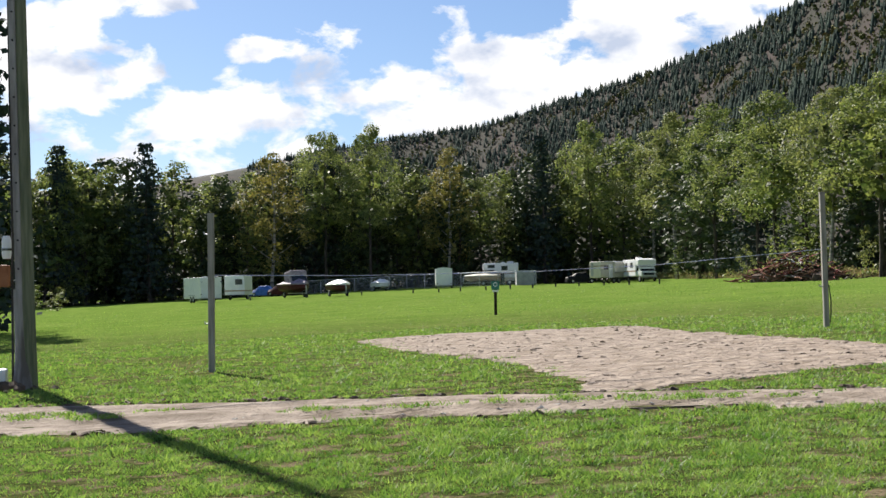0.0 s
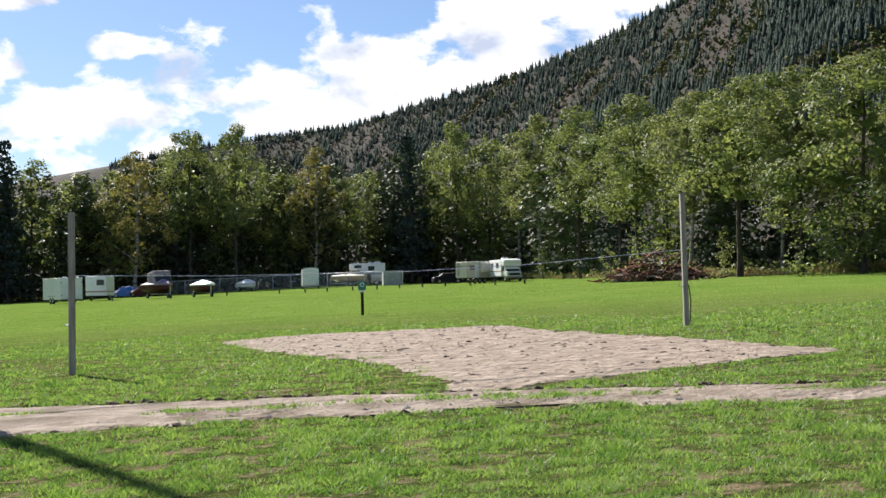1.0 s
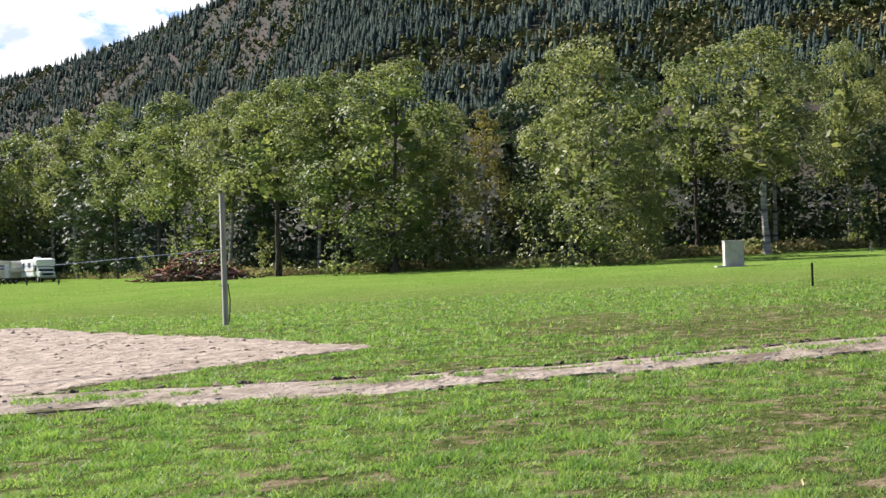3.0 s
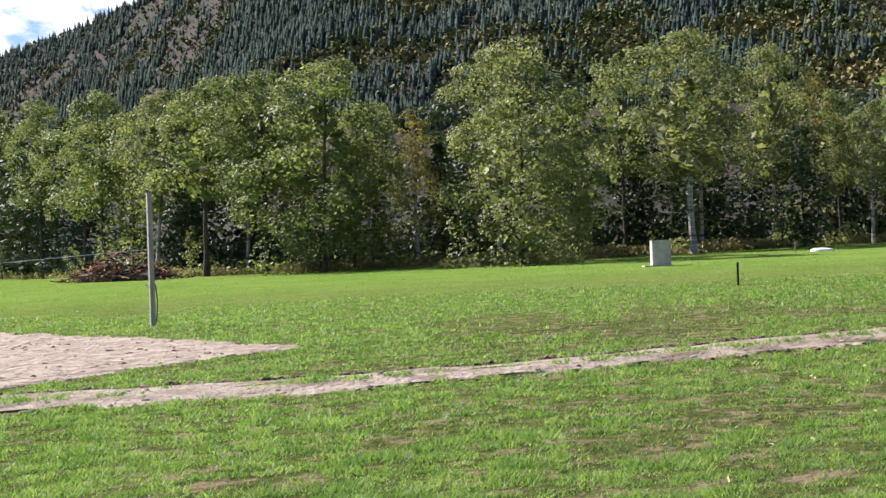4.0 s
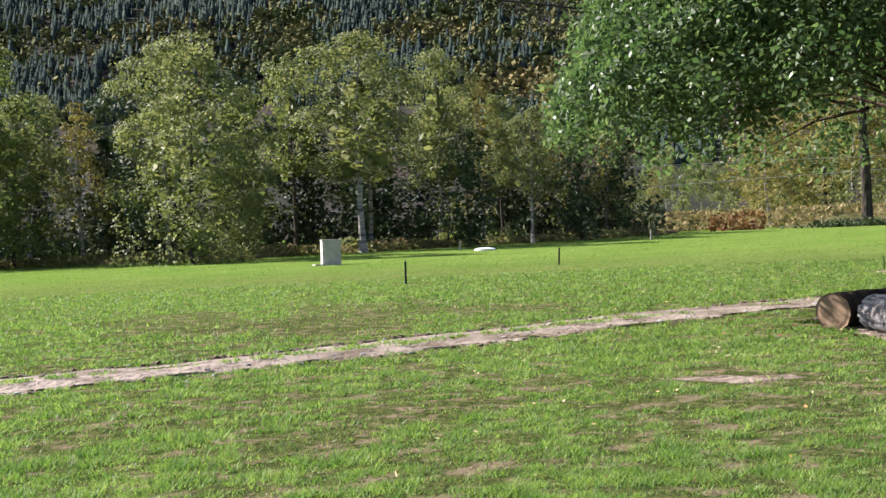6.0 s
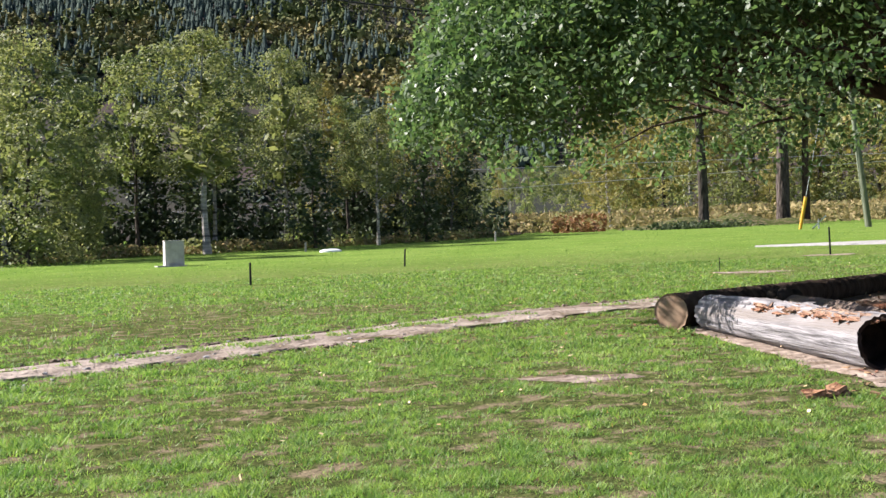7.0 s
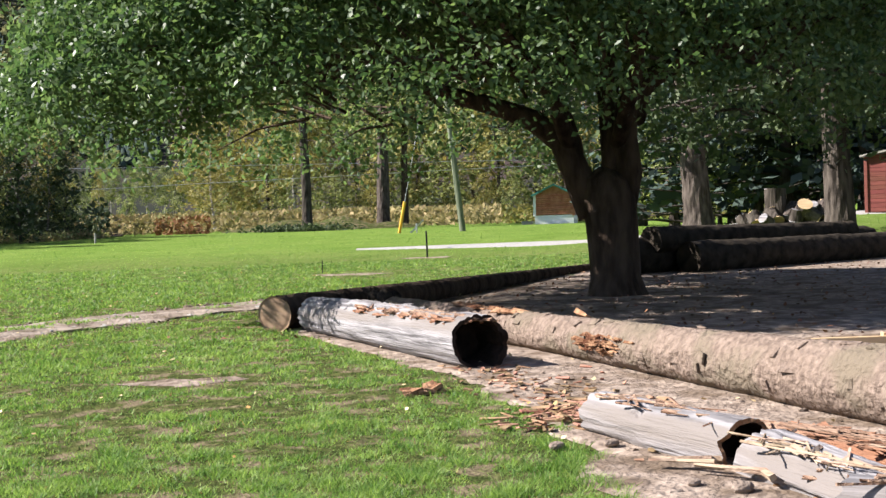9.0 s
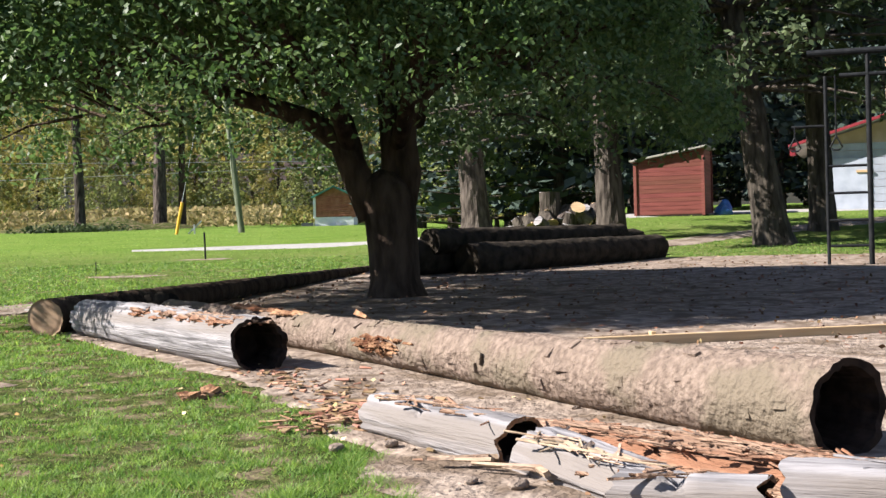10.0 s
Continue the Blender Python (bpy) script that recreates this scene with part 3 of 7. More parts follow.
def patch(name, poly, material, label, category, cell=0.25, edge=0.35, lift=0.02, rough=0.02, wave=1.1):
    """A bare sheet in the lawn with a ragged outline."""
    dense = []
    for a, b in zip(poly, poly[1:] + poly[:1]):
        n = max(1, int(math.dist(a, b) / 0.12))
        for i in range(n):
            x, y = a[0] + (b[0] - a[0]) * i / n, a[1] + (b[1] - a[1]) * i / n
            dense.append((x + ragged(x, y, edge, wave, 1), y + ragged(x, y, edge, wave, 9)))
    bm = B()
    bm.faces.new([bm.verts.new((x, y, 0)) for x, y in dense])
    bmesh.ops.triangulate(bm, faces=bm.faces)
    x0, x1 = min(p[0] for p in dense), max(p[0] for p in dense)
    y0, y1 = min(p[1] for p in dense), max(p[1] for p in dense)
    for k in range(int((x1 - x0) / cell)):
        g = bm.verts[:] + bm.edges[:] + bm.faces[:]
        bmesh.ops.bisect_plane(bm, geom=g, plane_co=(x0 + k * cell, 0, 0), plane_no=(1, 0, 0))
    for k in range(int((y1 - y0) / cell)):
        g = bm.verts[:] + bm.edges[:] + bm.faces[:]
        bmesh.ops.bisect_plane(bm, geom=g, plane_co=(0, y0 + k * cell, 0), plane_no=(0, 1, 0))
    rim = {v for e in bm.edges if e.is_boundary for v in e.verts}
    for v in bm.verts:
        x, y = v.co.x, v.co.y
        v.co.z = gz(x, y) + (lift + rough * (1 + noise.noise(Vector((x * 1.7, y * 1.7, 0))) + 0.6 * noise.noise(Vector((x * 5, y * 5, 4)))) if v not in rim else 0.004)
    return tagged(part(name, bm, material, smooth_shade=True), label, category, kind="structure")


patch("sand_court", SAND, M["sand"], "raked pale sand volleyball court with dark clods", "sand court", cell=0.3, edge=0.3, rough=0.022, lift=0.004)
patch("bare_earth", DIRT, M["dirt"], "bare trampled earth round the logs and under the tree", "bare earth", cell=0.4, edge=0.25, rough=0.014, lift=0.004)


# ---- mountain ----
# distance of the wood's edge and height of its tops, by azimuth
EDGE = [(-32, 150), (-20, 190), (-14, 205), (6, 208), (9, 190), (11.5, 150), (14, 118), (17, 100), (23, 94), (27, 92), (31, 84), (35, 92), (38, 92), (41, 96), (44, 98), (48, 104), (50, 112)]
TOPS = [(-32, 7.5), (-20, 7.0), (-16, 6.5), (-12, 6.1), (-10, 5.6), (-7, 5.7), (-5, 6.2), (-3, 6.4), (-1, 6.0), (0, 5.8), (4, 6.1), (6, 6.7), (11, 7.3), (13.5, 7.7), (17.6, 8.2), (22.5, 8.6), (26.5, 7.9), (30, 9.2), (32, 9.3), (35, 8.7), (38, 9.2), (41, 8.5),
        (43, 7.4), (45.7, 7.0), (48, 6.0), (50, 5.0), (60, 5.5)]


def lerp(table, a):
    return float(np.interp(a, [t[0] for t in table], [t[1] for t in table]))


RIDGE = [(-40, 3.5), (-12, 4.6), (-4.4, 6.0), (-1.9, 6.4), (1.9, 6.85), (5.2, 7.8), (8.7, 8.75), (11.7, 9.8), (14.7, 11.15), (18, 12.6), (23, 14.2), (30, 15), (45, 15), (60, 14), (80, 12), (110, 10)]


def hill_point(az, s):
    """A point of the slope: s runs from its foot to its ridge."""
    el = np.interp(az, [r[0] for r in RIDGE], [r[1] for r in RIDGE])
    far = np.interp(az, [-40, 0, 20, 60, 110], [3500, 3200, 1650, 1250, 1100])
    near = np.interp(az, [-40, 0, 20, 60, 110], [2200, 1900, 820, 620, 600])
    d = near + (far - near) * s
    z = 8 + (far * math.tan(radians(el)) - 8) * (0.55 * s + 0.45 * s * s)
    a = radians(az)
    x, y = d * math.sin(a), d * math.cos(a)
    z += noise.noise(Vector((x / 160, y / 160, 1))) * 22 * s * (1 - s) * 2 - 6 * (s > 0.98)
    return x, y, z


def build_mountain():
    v, f = [], []
    azs, ss = np.arange(-40, 110.1, 1.0), np.linspace(0, 1, 24)
    for s in ss:
        for a in azs:
            v.append(hill_point(a, s))
    k = len(azs)
    for a in azs:                                          # the back falls away
        x, y, z = hill_point(a, 1)
        v.append((x * 1.35, y * 1.35, -5))
    for i in range(len(ss)):
        for j in range(k - 1):
            f.append((i * k + j, i * k + j + 1, (i + 1) * k + j + 1, (i + 1) * k + j))
    ob = new("mountain", np_mesh("mountain", v, f, M["hill"], True))
    tagged(ob, "forested mountain slope with dark conifers and autumn patches", "mountain", kind="structure")
    rng = np.random.default_rng(5)
    C, S, O, C1, S1, O1, T = [], [], [], [], [], [], []
    for i in range(52000):
        az = rng.uniform(-8, 52) if i % 9 else rng.uniform(56, 92)
        s = rng.uniform(0.0, 1.0) ** 0.85
        if i % 60 == 0:
            s = rng.uniform(0.97, 1.0)
        x, y, z = hill_point(az, s)
        if not math.tan(radians(lerp(TOPS, az) * 0.74)) < z / math.hypot(x, y) < 0.225:
            continue
        clear = noise.noise(Vector((x / 150, y / 150, 7))) + 0.4 * noise.noise(Vector((x / 40, y / 40, 9)))
        scrub = clear > 0.26 and rng.random() < 0.75 and s < 0.96    # cleared ground with low scrub
        warm = 0.05 + 0.34 * smooth(18, 38, az)
        leafy = noise.noise(Vector((x / 90, y / 90, 3))) + rng.normal() * 0.20 + warm - (0.08 if s > 0.6 else 0) > 0.20
        h = (7 + 13 * rng.random() ** 1.3) * (0.7 if leafy else 1) * (1.0 if az < 30 else 0.9)
        if scrub:
            h = rng.uniform(2.0, 4.5)
        if leafy or scrub:
            m = 6 if scrub else 15
            d = rng.normal(size=(m, 3))
            d[:, 2] = np.abs(d[:, 2]) * 1.2 - 0.35
            d /= np.linalg.norm(d, axis=1, keepdims=True)
            C.append(np.array((x, y, z + h * 0.5)) + d * np.array((0.27, 0.27, 0.45)) * h * rng.uniform(0.75, 1, (m, 1)))
            S.append(np.full(m, h * (0.6 if scrub else 0.36)))
            O.append(d)
        else:
            rad = h * rng.uniform(0.14, 0.20)
            T.append([[x, y, z + h]] + [[x + rad * math.cos(k * 1.2566 + i), y + rad * math.sin(k * 1.2566 + i), z + h * 0.08] for k in range(5)])
            m = 8
            u = (np.arange(m) + rng.random(m)) / m
            a = np.arange(m) * 2.4 + rng.random(m)
            q = rad * 1.05 * (1 - u)
            C1.append(np.stack([x + q * np.cos(a), y + q * np.sin(a), z + h * (0.04 + 0.9 * u)], 1))
            S1.append(h * (0.24 * (1 - u) + 0.09))
            O1.append(np.stack([np.cos(a), np.sin(a), np.full(m, 0.5)], 1))
    V, F = leaf_quads(np.concatenate(C1), np.concatenate(S1), rng, 0.3, 0.7, np.concatenate(O1), 2.2)
    cone = np.array([(0, 1 + k, 1 + (k + 1) % 5) for k in range(5)])
    F = np.concatenate([F[:, :3], F[:, (0, 2, 3)], (len(V) + 6 * np.arange(len(T))[:, None, None] + cone[None]).reshape(-1, 3)])
    V = np.concatenate([V, np.array(T).reshape(-1, 3)])
    V2, F2 = leaf_quads(np.concatenate(C), np.concatenate(S), rng, 0.3, 0.8, np.concatenate(O), 2.5)
    tagged(new("hill_conifers", np_mesh("hill_conifers", V, F, M["conifer"])), "dark conifers covering the mountain slope", "conifers", kind="stuff")
    tagged(new("hill_broadleaves", np_mesh("hill_broadleaves", V2, F2, M["hill_leaf"])), "yellowing broadleaved trees scattered over the mountain slope", "trees", kind="stuff")


build_mountain()


# ---- forest edge ----
def crown_profile(kind, s):
    """Crown radius over height, at the share s of the crown's height."""
    if kind == "poplar":
        return 0.22 * (math.sin(math.pi * min(1, s * 0.88 + 0.14)) ** 0.7)
    if kind == "round":
        return 0.30 * (math.sin(math.pi * min(1, s * 0.84 + 0.15)) ** 0.6)
    return 0.17 * (1 - s) ** 0.85 + 0.01


def tree_meshes(kind, h, low, leaf_material, bark, seed, leaves=6000, size=0.22, lobes=17, inner=150):
    """Trunk and crown of one tree, h metres high, its crown beginning at the share low. Limbs carry lobes, lobes carry puffs of leaves."""
    rng, rnd = np.random.default_rng(seed), random.Random(seed)
    bm = B()
    lean = [(0, 0)]
    for i in range(8):
        lean.append((lean[-1][0] + rnd.uniform(-0.16, 0.16), lean[-1][1] + rnd.uniform(-0.16, 0.16)))
    zs = [h * 0.95 * i / 8 for i in range(9)]
    r0 = h * 0.009 + 0.03
    tube(bm, [(lean[i][0], lean[i][1], zs[i] - (0.25 if i == 0 else 0)) for i in range(9)], [r0 * (1 - 0.88 * i / 8) * (1.35 if i == 0 else 1) for i in range(9)], 7)
    spire = kind == "spire"
    per = 1 if spire else 7
    share = leaves / (lobes * per)
    centres, outs, sizes = [], [], []
    for i in range(lobes):
        s = (i + rnd.random() * 0.9) / lobes
        z = h * (low + (1 - low) * s * 0.94)
        a = i * 2.4 + rnd.uniform(-0.5, 0.5)
        rad = h * crown_profile(kind, s) * rnd.uniform(0.3, 0.82) * (1.2 if spire else 1)
        cx, cy = lean[int(min(8, max(0, z / (h * 0.95) * 8)))]
        rise = rad * (0.7 if kind == "poplar" else 0.3 if kind == "round" else -0.25)
        tip = np.array((cx + rad * math.cos(a), cy + rad * math.sin(a), min(h * 0.93, z + rise * 0.5)))
        root = np.array((cx, cy, max(0.3, z - abs(rise) * 0.8)))
        mid = (root + tip) / 2 + np.array([rnd.uniform(-0.15, 0.15) for _ in range(3)])
        tube(bm, [root, mid, tip], [r0 * 0.34 * (1.1 - s), r0 * 0.2 * (1.1 - s), 0.015], 4, cap=False)
        lr = h * (0.036 if spire else 0.085 if kind == "poplar" else 0.1) * rnd.uniform(0.7, 1.25) * (1.15 - 0.5 * s)
        for k in range(per):
            ld = rng.normal(size=3) + np.array((0.5 * math.cos(a), 0.5 * math.sin(a), 0.35))
            ld /= np.linalg.norm(ld)
            c0 = tip if spire else tip + ld * lr * 0.72
            pr = lr if spire else lr * rnd.uniform(0.4, 0.68)
            m = max(3, int(share * rnd.uniform(0.6, 1.4)))
            d = rng.normal(size=(m, 3)) + ld * 0.6
            d /= np.linalg.norm(d, axis=1, keepdims=True)
            stray = 1 + 0.5 * (rng.random((m, 1)) < 0.14)
            squash = np.array((1.4, 1.4, 0.45)) if spire else np.array((1.0, 1.0, 0.9))
            centres.append(c0 + d * stray * pr * rng.uniform(0.5, 1.0, (m, 1)) ** 0.5 * squash)
            outs.append(d * 0.6 + ld * 0.6)
            sizes.append(np.full(m, size))
    m = inner                                              # large sprays added close to the stem block light and the view through the crown
    s = rng.random(m)
    a, q = rng.uniform(0, 6.283, m), np.array([h * crown_profile(kind, v) * 0.42 for v in s]) * np.sqrt(rng.random(m))
    centres.append(np.stack([q * np.cos(a), q * np.sin(a), h * (low + 0.02 + (0.76 - low) * s)], 1))
    outs.append(np.zeros((m, 3)))
    sizes.append(np.full(m, 0.05 * h))
    c, o = np.concatenate(centres), np.concatenate(outs)
    v, f = leaf_quads(c, np.concatenate(sizes), rng, 0.3, 0.62, o, 1.8)
    crown = np_mesh("crown", v, f, leaf_material)
    me = bpy.data.meshes.new("trunk")
    bm.to_mesh(me)
    bm.free()
    me.materials.append(bark)
    return me, crown


def make_tree(name, label, kind, h, low, leaf_material, bark, seed, **kw):
    t = tagged(new(name), label, "tree" if name != "bush" else "bush", group="trees of the forest edge" if name != "bush" else "bushes of the forest edge")
    a, b = tree_meshes(kind, h, low, leaf_material, bark, seed, **kw)
    mpart("trunk", a, t)
    mpart("crown", b, t)
    return t


KINDS = {
    "green": [make_tree("poplar_tree", "tall green poplar with a dense upright leafy crown", "poplar", 18, 0.36, M["leaf"], M["bark"], s, leaves=8000) for s in (1, 2, 31)],
    "olive": [make_tree("poplar_tree", "tall olive-green poplar beginning to turn in autumn", "poplar", 18, 0.33, M["leaf_olive"], M["birch"], s, leaves=8000) for s in (3, 4)],
    "yellow": [make_tree("birch_tree", "yellowing birch with a loose crown", "poplar", 16, 0.18, M["leaf_yellow"], M["birch"], s, leaves=5500, inner=60) for s in (5,)],
    "round": [make_tree("broadleaf_tree", "broad green tree with a rounded bushy crown", "round", 15, 0.05, M["leaf"], M["bark"], s, leaves=11000, lobes=24) for s in (6, 7)],
    "round_olive": [make_tree("broadleaf_tree", "broad olive-green tree leafy down to the ground", "round", 15, 0.0, M["leaf_olive"], M["bark"], s, leaves=13000, lobes=28) for s in (16,)],
    "thicket": [make_tree("broadleaf_tree", "sunlit yellow-green tree of the roadside thicket", "round", 15, 0.0, M[q], M["bark"], s, leaves=3000, size=0.34, lobes=24, inner=120) for s, q in ((41, "leaf_olive"), (42, "leaf_yellow"))],
    "far": [make_tree("poplar_tree", "green poplar deeper in the wood", "poplar", 18, 0.12, M["leaf"], M["bark"], s, leaves=2600, size=0.36) for s in (21, 22)],
    "dark": [make_tree("broadleaf_tree", "dark green tree with the wood's shade put into its leaf colour", "poplar", 17, 0.02, M["leaf_dark"], M["bark"], s, leaves=1500, size=0.5, lobes=20, inner=260) for s in (8, 9)],
    "spire": [make_tree("spruce_tree", "dark pointed spruce among the broadleaved trees", "spire", 20, 0.05, M["conifer"], M["bark"], s, leaves=1700, size=0.48, lobes=90, inner=120) for s in (10, 11)],
    "bush": [make_tree("bush", "low leafy bush at the edge of the wood", "round", 4.5, 0.0, M["leaf_olive"], M["bark"], 12, leaves=800, size=0.2, lobes=11, inner=30),
             make_tree("bush", "low dark green bush at the edge of the wood", "round", 4.5, 0.0, M["leaf"], M["bark"], 13, leaves=800, size=0.2, lobes=11, inner=30)],
}
HEIGHT = {"thicket": 15, "green": 18, "olive": 18, "yellow": 16, "round": 15, "round_olive": 15, "far": 18, "dark": 17, "spire": 20, "bush": 4.5}
USED = set()


def plant(kind, az, dist, el=None, h=None, seed=0, wide=1.0):
    """Plants a tree at an azimuth and distance; el is the elevation of its top from the eye, in degrees."""
    rnd = random.Random(seed * 7919 + int(az * 100) + int(dist * 10))
    a = radians(az)
    x, y = dist * math.sin(a), dist * math.cos(a)
    z = gz(x, y)
    if h is None:
        h = EYE_H + dist * math.tan(radians(el)) - z
    src = rnd.choice(KINDS[kind])
    s = h / HEIGHT[kind]
    q = s * wide * rnd.uniform(0.9, 1.15)
    m = pose(x, y, z - 0.05, 0, 0, rnd.uniform(0, 360)) @ Matrix.Diagonal((q, q, s, 1))
    if src.name not in USED:
        USED.add(src.name)
        src.matrix_basis = m
        return src
    t = copy_thing(src, Matrix())
    t.matrix_basis = m
    return t


# single trees that stand out at the wood's edge: kind, azimuth, distance, elevation of the top, width
HEROES = [("spire", -12.0, 204, 6.6, 1), ("spire", -15.6, 204, 6.5, 1), ("yellow", -7.1, 200, 5.9, 1.15), ("green", -4.9, 203, 6.75, 0.9), ("spire", -4.5, 210, 6.5, 1), ("green", -3.0, 201, 7.0, 0.95), ("yellow", 0.2, 204, 6.0, 1.1),
          ("spire", 4.2, 205, 6.65, 1), ("green", 6.1, 202, 6.9, 1), ("olive", 9.6, 178, 7.1, 1.1), ("green", 11.2, 152, 7.5, 1.1), ("green", 13.5, 115, 7.8, 1.4), ("olive", 15.6, 106, 7.9, 1.1), ("green", 17.6, 95, 8.4, 1.4),
          ("green", 20.0, 92, 8.6, 1.3), ("round", 22.4, 88, 9.15, 1.3), ("round", 23.6, 90, 7.0, 1.0), ("yellow", 26.3, 90, 6.9, 1.0), ("round_olive", 30.6, 77, 9.6, 1.2), ("olive", 29.7, 84, 9.4, 1.0), ("round_olive", 32.6, 80, 5.6, 1.0), ("green", 34.8, 92, 8.7, 1.0),
          ("olive", 37.6, 87, 9.7, 1.5), ("olive", 40.8, 96, 9.0, 1.1), ("dark", 42.0, 90, 5.6, 1.3), ("yellow", 42.6, 100, 7.7, 0.9), ("olive", 44.6, 92, 6.4, 1.1), ("yellow", 45.7, 105, 7.7, 1.1), ("dark", 46.6, 95, 5.4, 1.2), ("yellow", 47.6, 108, 6.0, 1.0),
          ("yellow", 49.6, 150, 3.6, 0.8), ("yellow", 54.2, 128, 5.5, 1.3)]


def build_forest():
    rnd = random.Random(21)
    az = -21.0
    i = 0
    while az < 49:
        d, el = lerp(EDGE, az), lerp(TOPS, az)
        kind = rnd.choice(["far", "far", "far", "dark", "dark", "spire"] if az < -4 else ["far", "far", "far", "green", "dark", "dark"] if az < 8 else ["green", "olive", "dark", "dark", "round", "far"])
        if 40 < az:
            kind = rnd.choice(["olive", "yellow", "green", "dark"])
        step = ((3.2 if az < 6 else 4.4) / d) * 57.3
        plant(kind, az, d + rnd.uniform(1, 6), el=el * rnd.uniform(0.76, 0.97), seed=i, wide=1.15)
        # rows behind mostly in dark leaf colour, painting shaded gaps between the front crowns
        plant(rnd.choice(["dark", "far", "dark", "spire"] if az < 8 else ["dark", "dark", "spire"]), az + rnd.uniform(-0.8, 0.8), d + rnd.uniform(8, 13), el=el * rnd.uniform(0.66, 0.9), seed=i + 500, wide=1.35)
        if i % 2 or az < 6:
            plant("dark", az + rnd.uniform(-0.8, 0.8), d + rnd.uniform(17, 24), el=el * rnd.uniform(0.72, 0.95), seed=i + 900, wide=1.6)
        plant("bush", az + rnd.uniform(-0.5, 0.5), d - rnd.uniform(-3, 2), h=rnd.uniform(1.2, 4.5), seed=i)
        az += step * rnd.uniform(0.85, 1.15)
        i += 1
    for k, (kind, a, d, el, w) in enumerate(HEROES):
        plant(kind, a, d, el=el, wide=w, seed=k + 3000)


build_forest()


plant("spire", -18.4, 70, el=13.5, seed=5001, wide=1.1)
plant("spire", -20.5, 64, el=14, seed=5002, wide=1.1)
plant("bush", -16.6, 148, h=3.2, seed=5003, wide=1.5)
plant("bush", -15.6, 150, h=2.6, seed=5004, wide=1.6)


def build_thicket():
    """The sunlit yellow-green thicket and the dark cedars beyond the road, and low growth at the field's end."""
    rnd = random.Random(8)
    az = 54.0
    while az < 76:
        d = 138 + rnd.uniform(-6, 14) + 20 * smooth(62, 54, 0) - 20 * smooth(66, 76, az)
        plant(rnd.choice(["thicket", "thicket", "yellow", "thicket"]), az, d, h=rnd.uniform(13, 19), seed=int(az * 10), wide=1.3)
        plant(rnd.choice(["thicket", "bush"]), az + 0.5, d - 9, h=rnd.uniform(4, 8), seed=int(az * 10) + 1, wide=1.2)
        az += rnd.uniform(1.0, 1.5)
    for k in range(16):
        plant("bush", 48.5 + k * 0.7 + rnd.uniform(-0.3, 0.3), 140 + rnd.uniform(-12, 20), h=rnd.uniform(2.0, 5.0), seed=k + 70)
    for k in range(14):
        plant(rnd.choice(["yellow", "far", "olive"]), 48 + k * 0.7, 190 + rnd.uniform(-10, 20), h=rnd.uniform(7, 11), seed=k + 170)
    for k in range(26):
        plant("spire", 72 + k * 1.05 + rnd.uniform(-0.4, 0.4), 88 - (k % 3) * 9, h=rnd.uniform(15, 22), seed=k + 300, wide=1.5)
    for k in range(12):
        plant("far", 73 + k * 1.9, 80 - (k % 2) * 8, h=rnd.uniform(8, 13), seed=k + 340, wide=1.3)


build_thicket()


def edge_belt(name, a0, a1, near, far, n, size, height, material, label, seed, category="undergrowth"):
    """Uncountable low growth along the wood's edge."""
    rng = np.random.default_rng(seed)
    c = []
    for i in range(n):
        az = rng.uniform(a0, a1)
        d = lerp(EDGE, az) + rng.uniform(near, far)
        x, y = d * math.sin(radians(az)), d * math.cos(radians(az))
        hh = height * (0.45 + 0.9 * max(0, noise.noise(Vector((x / 4, y / 4, seed))) + 0.3))
        c.append((x, y, gz(x, y) + rng.random() ** 1.3 * hh))
    v, f = leaf_quads(np.array(c), np.full(n, size), rng, 0.4, 0.6)
    return tagged(new(name, np_mesh(name, v, f, material)), label, category, kind="stuff")


# the dark leaf colour stands in for shade at the wood's foot
edge_belt("undergrowth", -24, 50, 3, 14, 26000, 0.5, 3.6, M["leaf_dark"], "dense undergrowth below the trees, its shade put into the leaf colour", 41)
edge_belt("dry_grass_verge", 8, 50, -4.0, 0.5, 9000, 0.32, 0.7, M["brush"], "dry tan grass along the foot of the wood", 42, "dry grass")
edge_belt("green_weeds", 8, 50, -4.0, 1.0, 7000, 0.3, 0.9, M["leaf_olive"], "green weeds along the foot of the wood", 43, "weeds")


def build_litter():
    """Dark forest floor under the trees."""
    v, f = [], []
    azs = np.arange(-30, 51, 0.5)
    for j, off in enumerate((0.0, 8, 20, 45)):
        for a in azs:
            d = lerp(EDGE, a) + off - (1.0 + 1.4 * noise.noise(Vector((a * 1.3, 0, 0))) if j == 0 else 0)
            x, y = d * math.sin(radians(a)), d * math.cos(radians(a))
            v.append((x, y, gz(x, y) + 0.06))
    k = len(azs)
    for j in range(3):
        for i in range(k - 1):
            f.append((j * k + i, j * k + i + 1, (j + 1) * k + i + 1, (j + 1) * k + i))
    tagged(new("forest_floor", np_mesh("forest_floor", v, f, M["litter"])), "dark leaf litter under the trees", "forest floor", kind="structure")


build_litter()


def scatter_brush(name, poly_az, d0, d1, n, size, height, material, label, seed, category):
    rng = np.random.default_rng(seed)
    az, d = np.radians(rng.uniform(*poly_az, n)), rng.uniform(d0, d1, n)
    x, y = d * np.sin(az), d * np.cos(az)
    z = np.array([gz(a, b) for a, b in zip(x, y)]) + rng.random(n) ** 1.4 * height
    v, f = leaf_quads(np.stack([x, y, z], 1), np.full(n, size), rng, 0.3, 0.45)
    tagged(new(name, np_mesh(name, v, f, material)), label, category, kind="stuff")


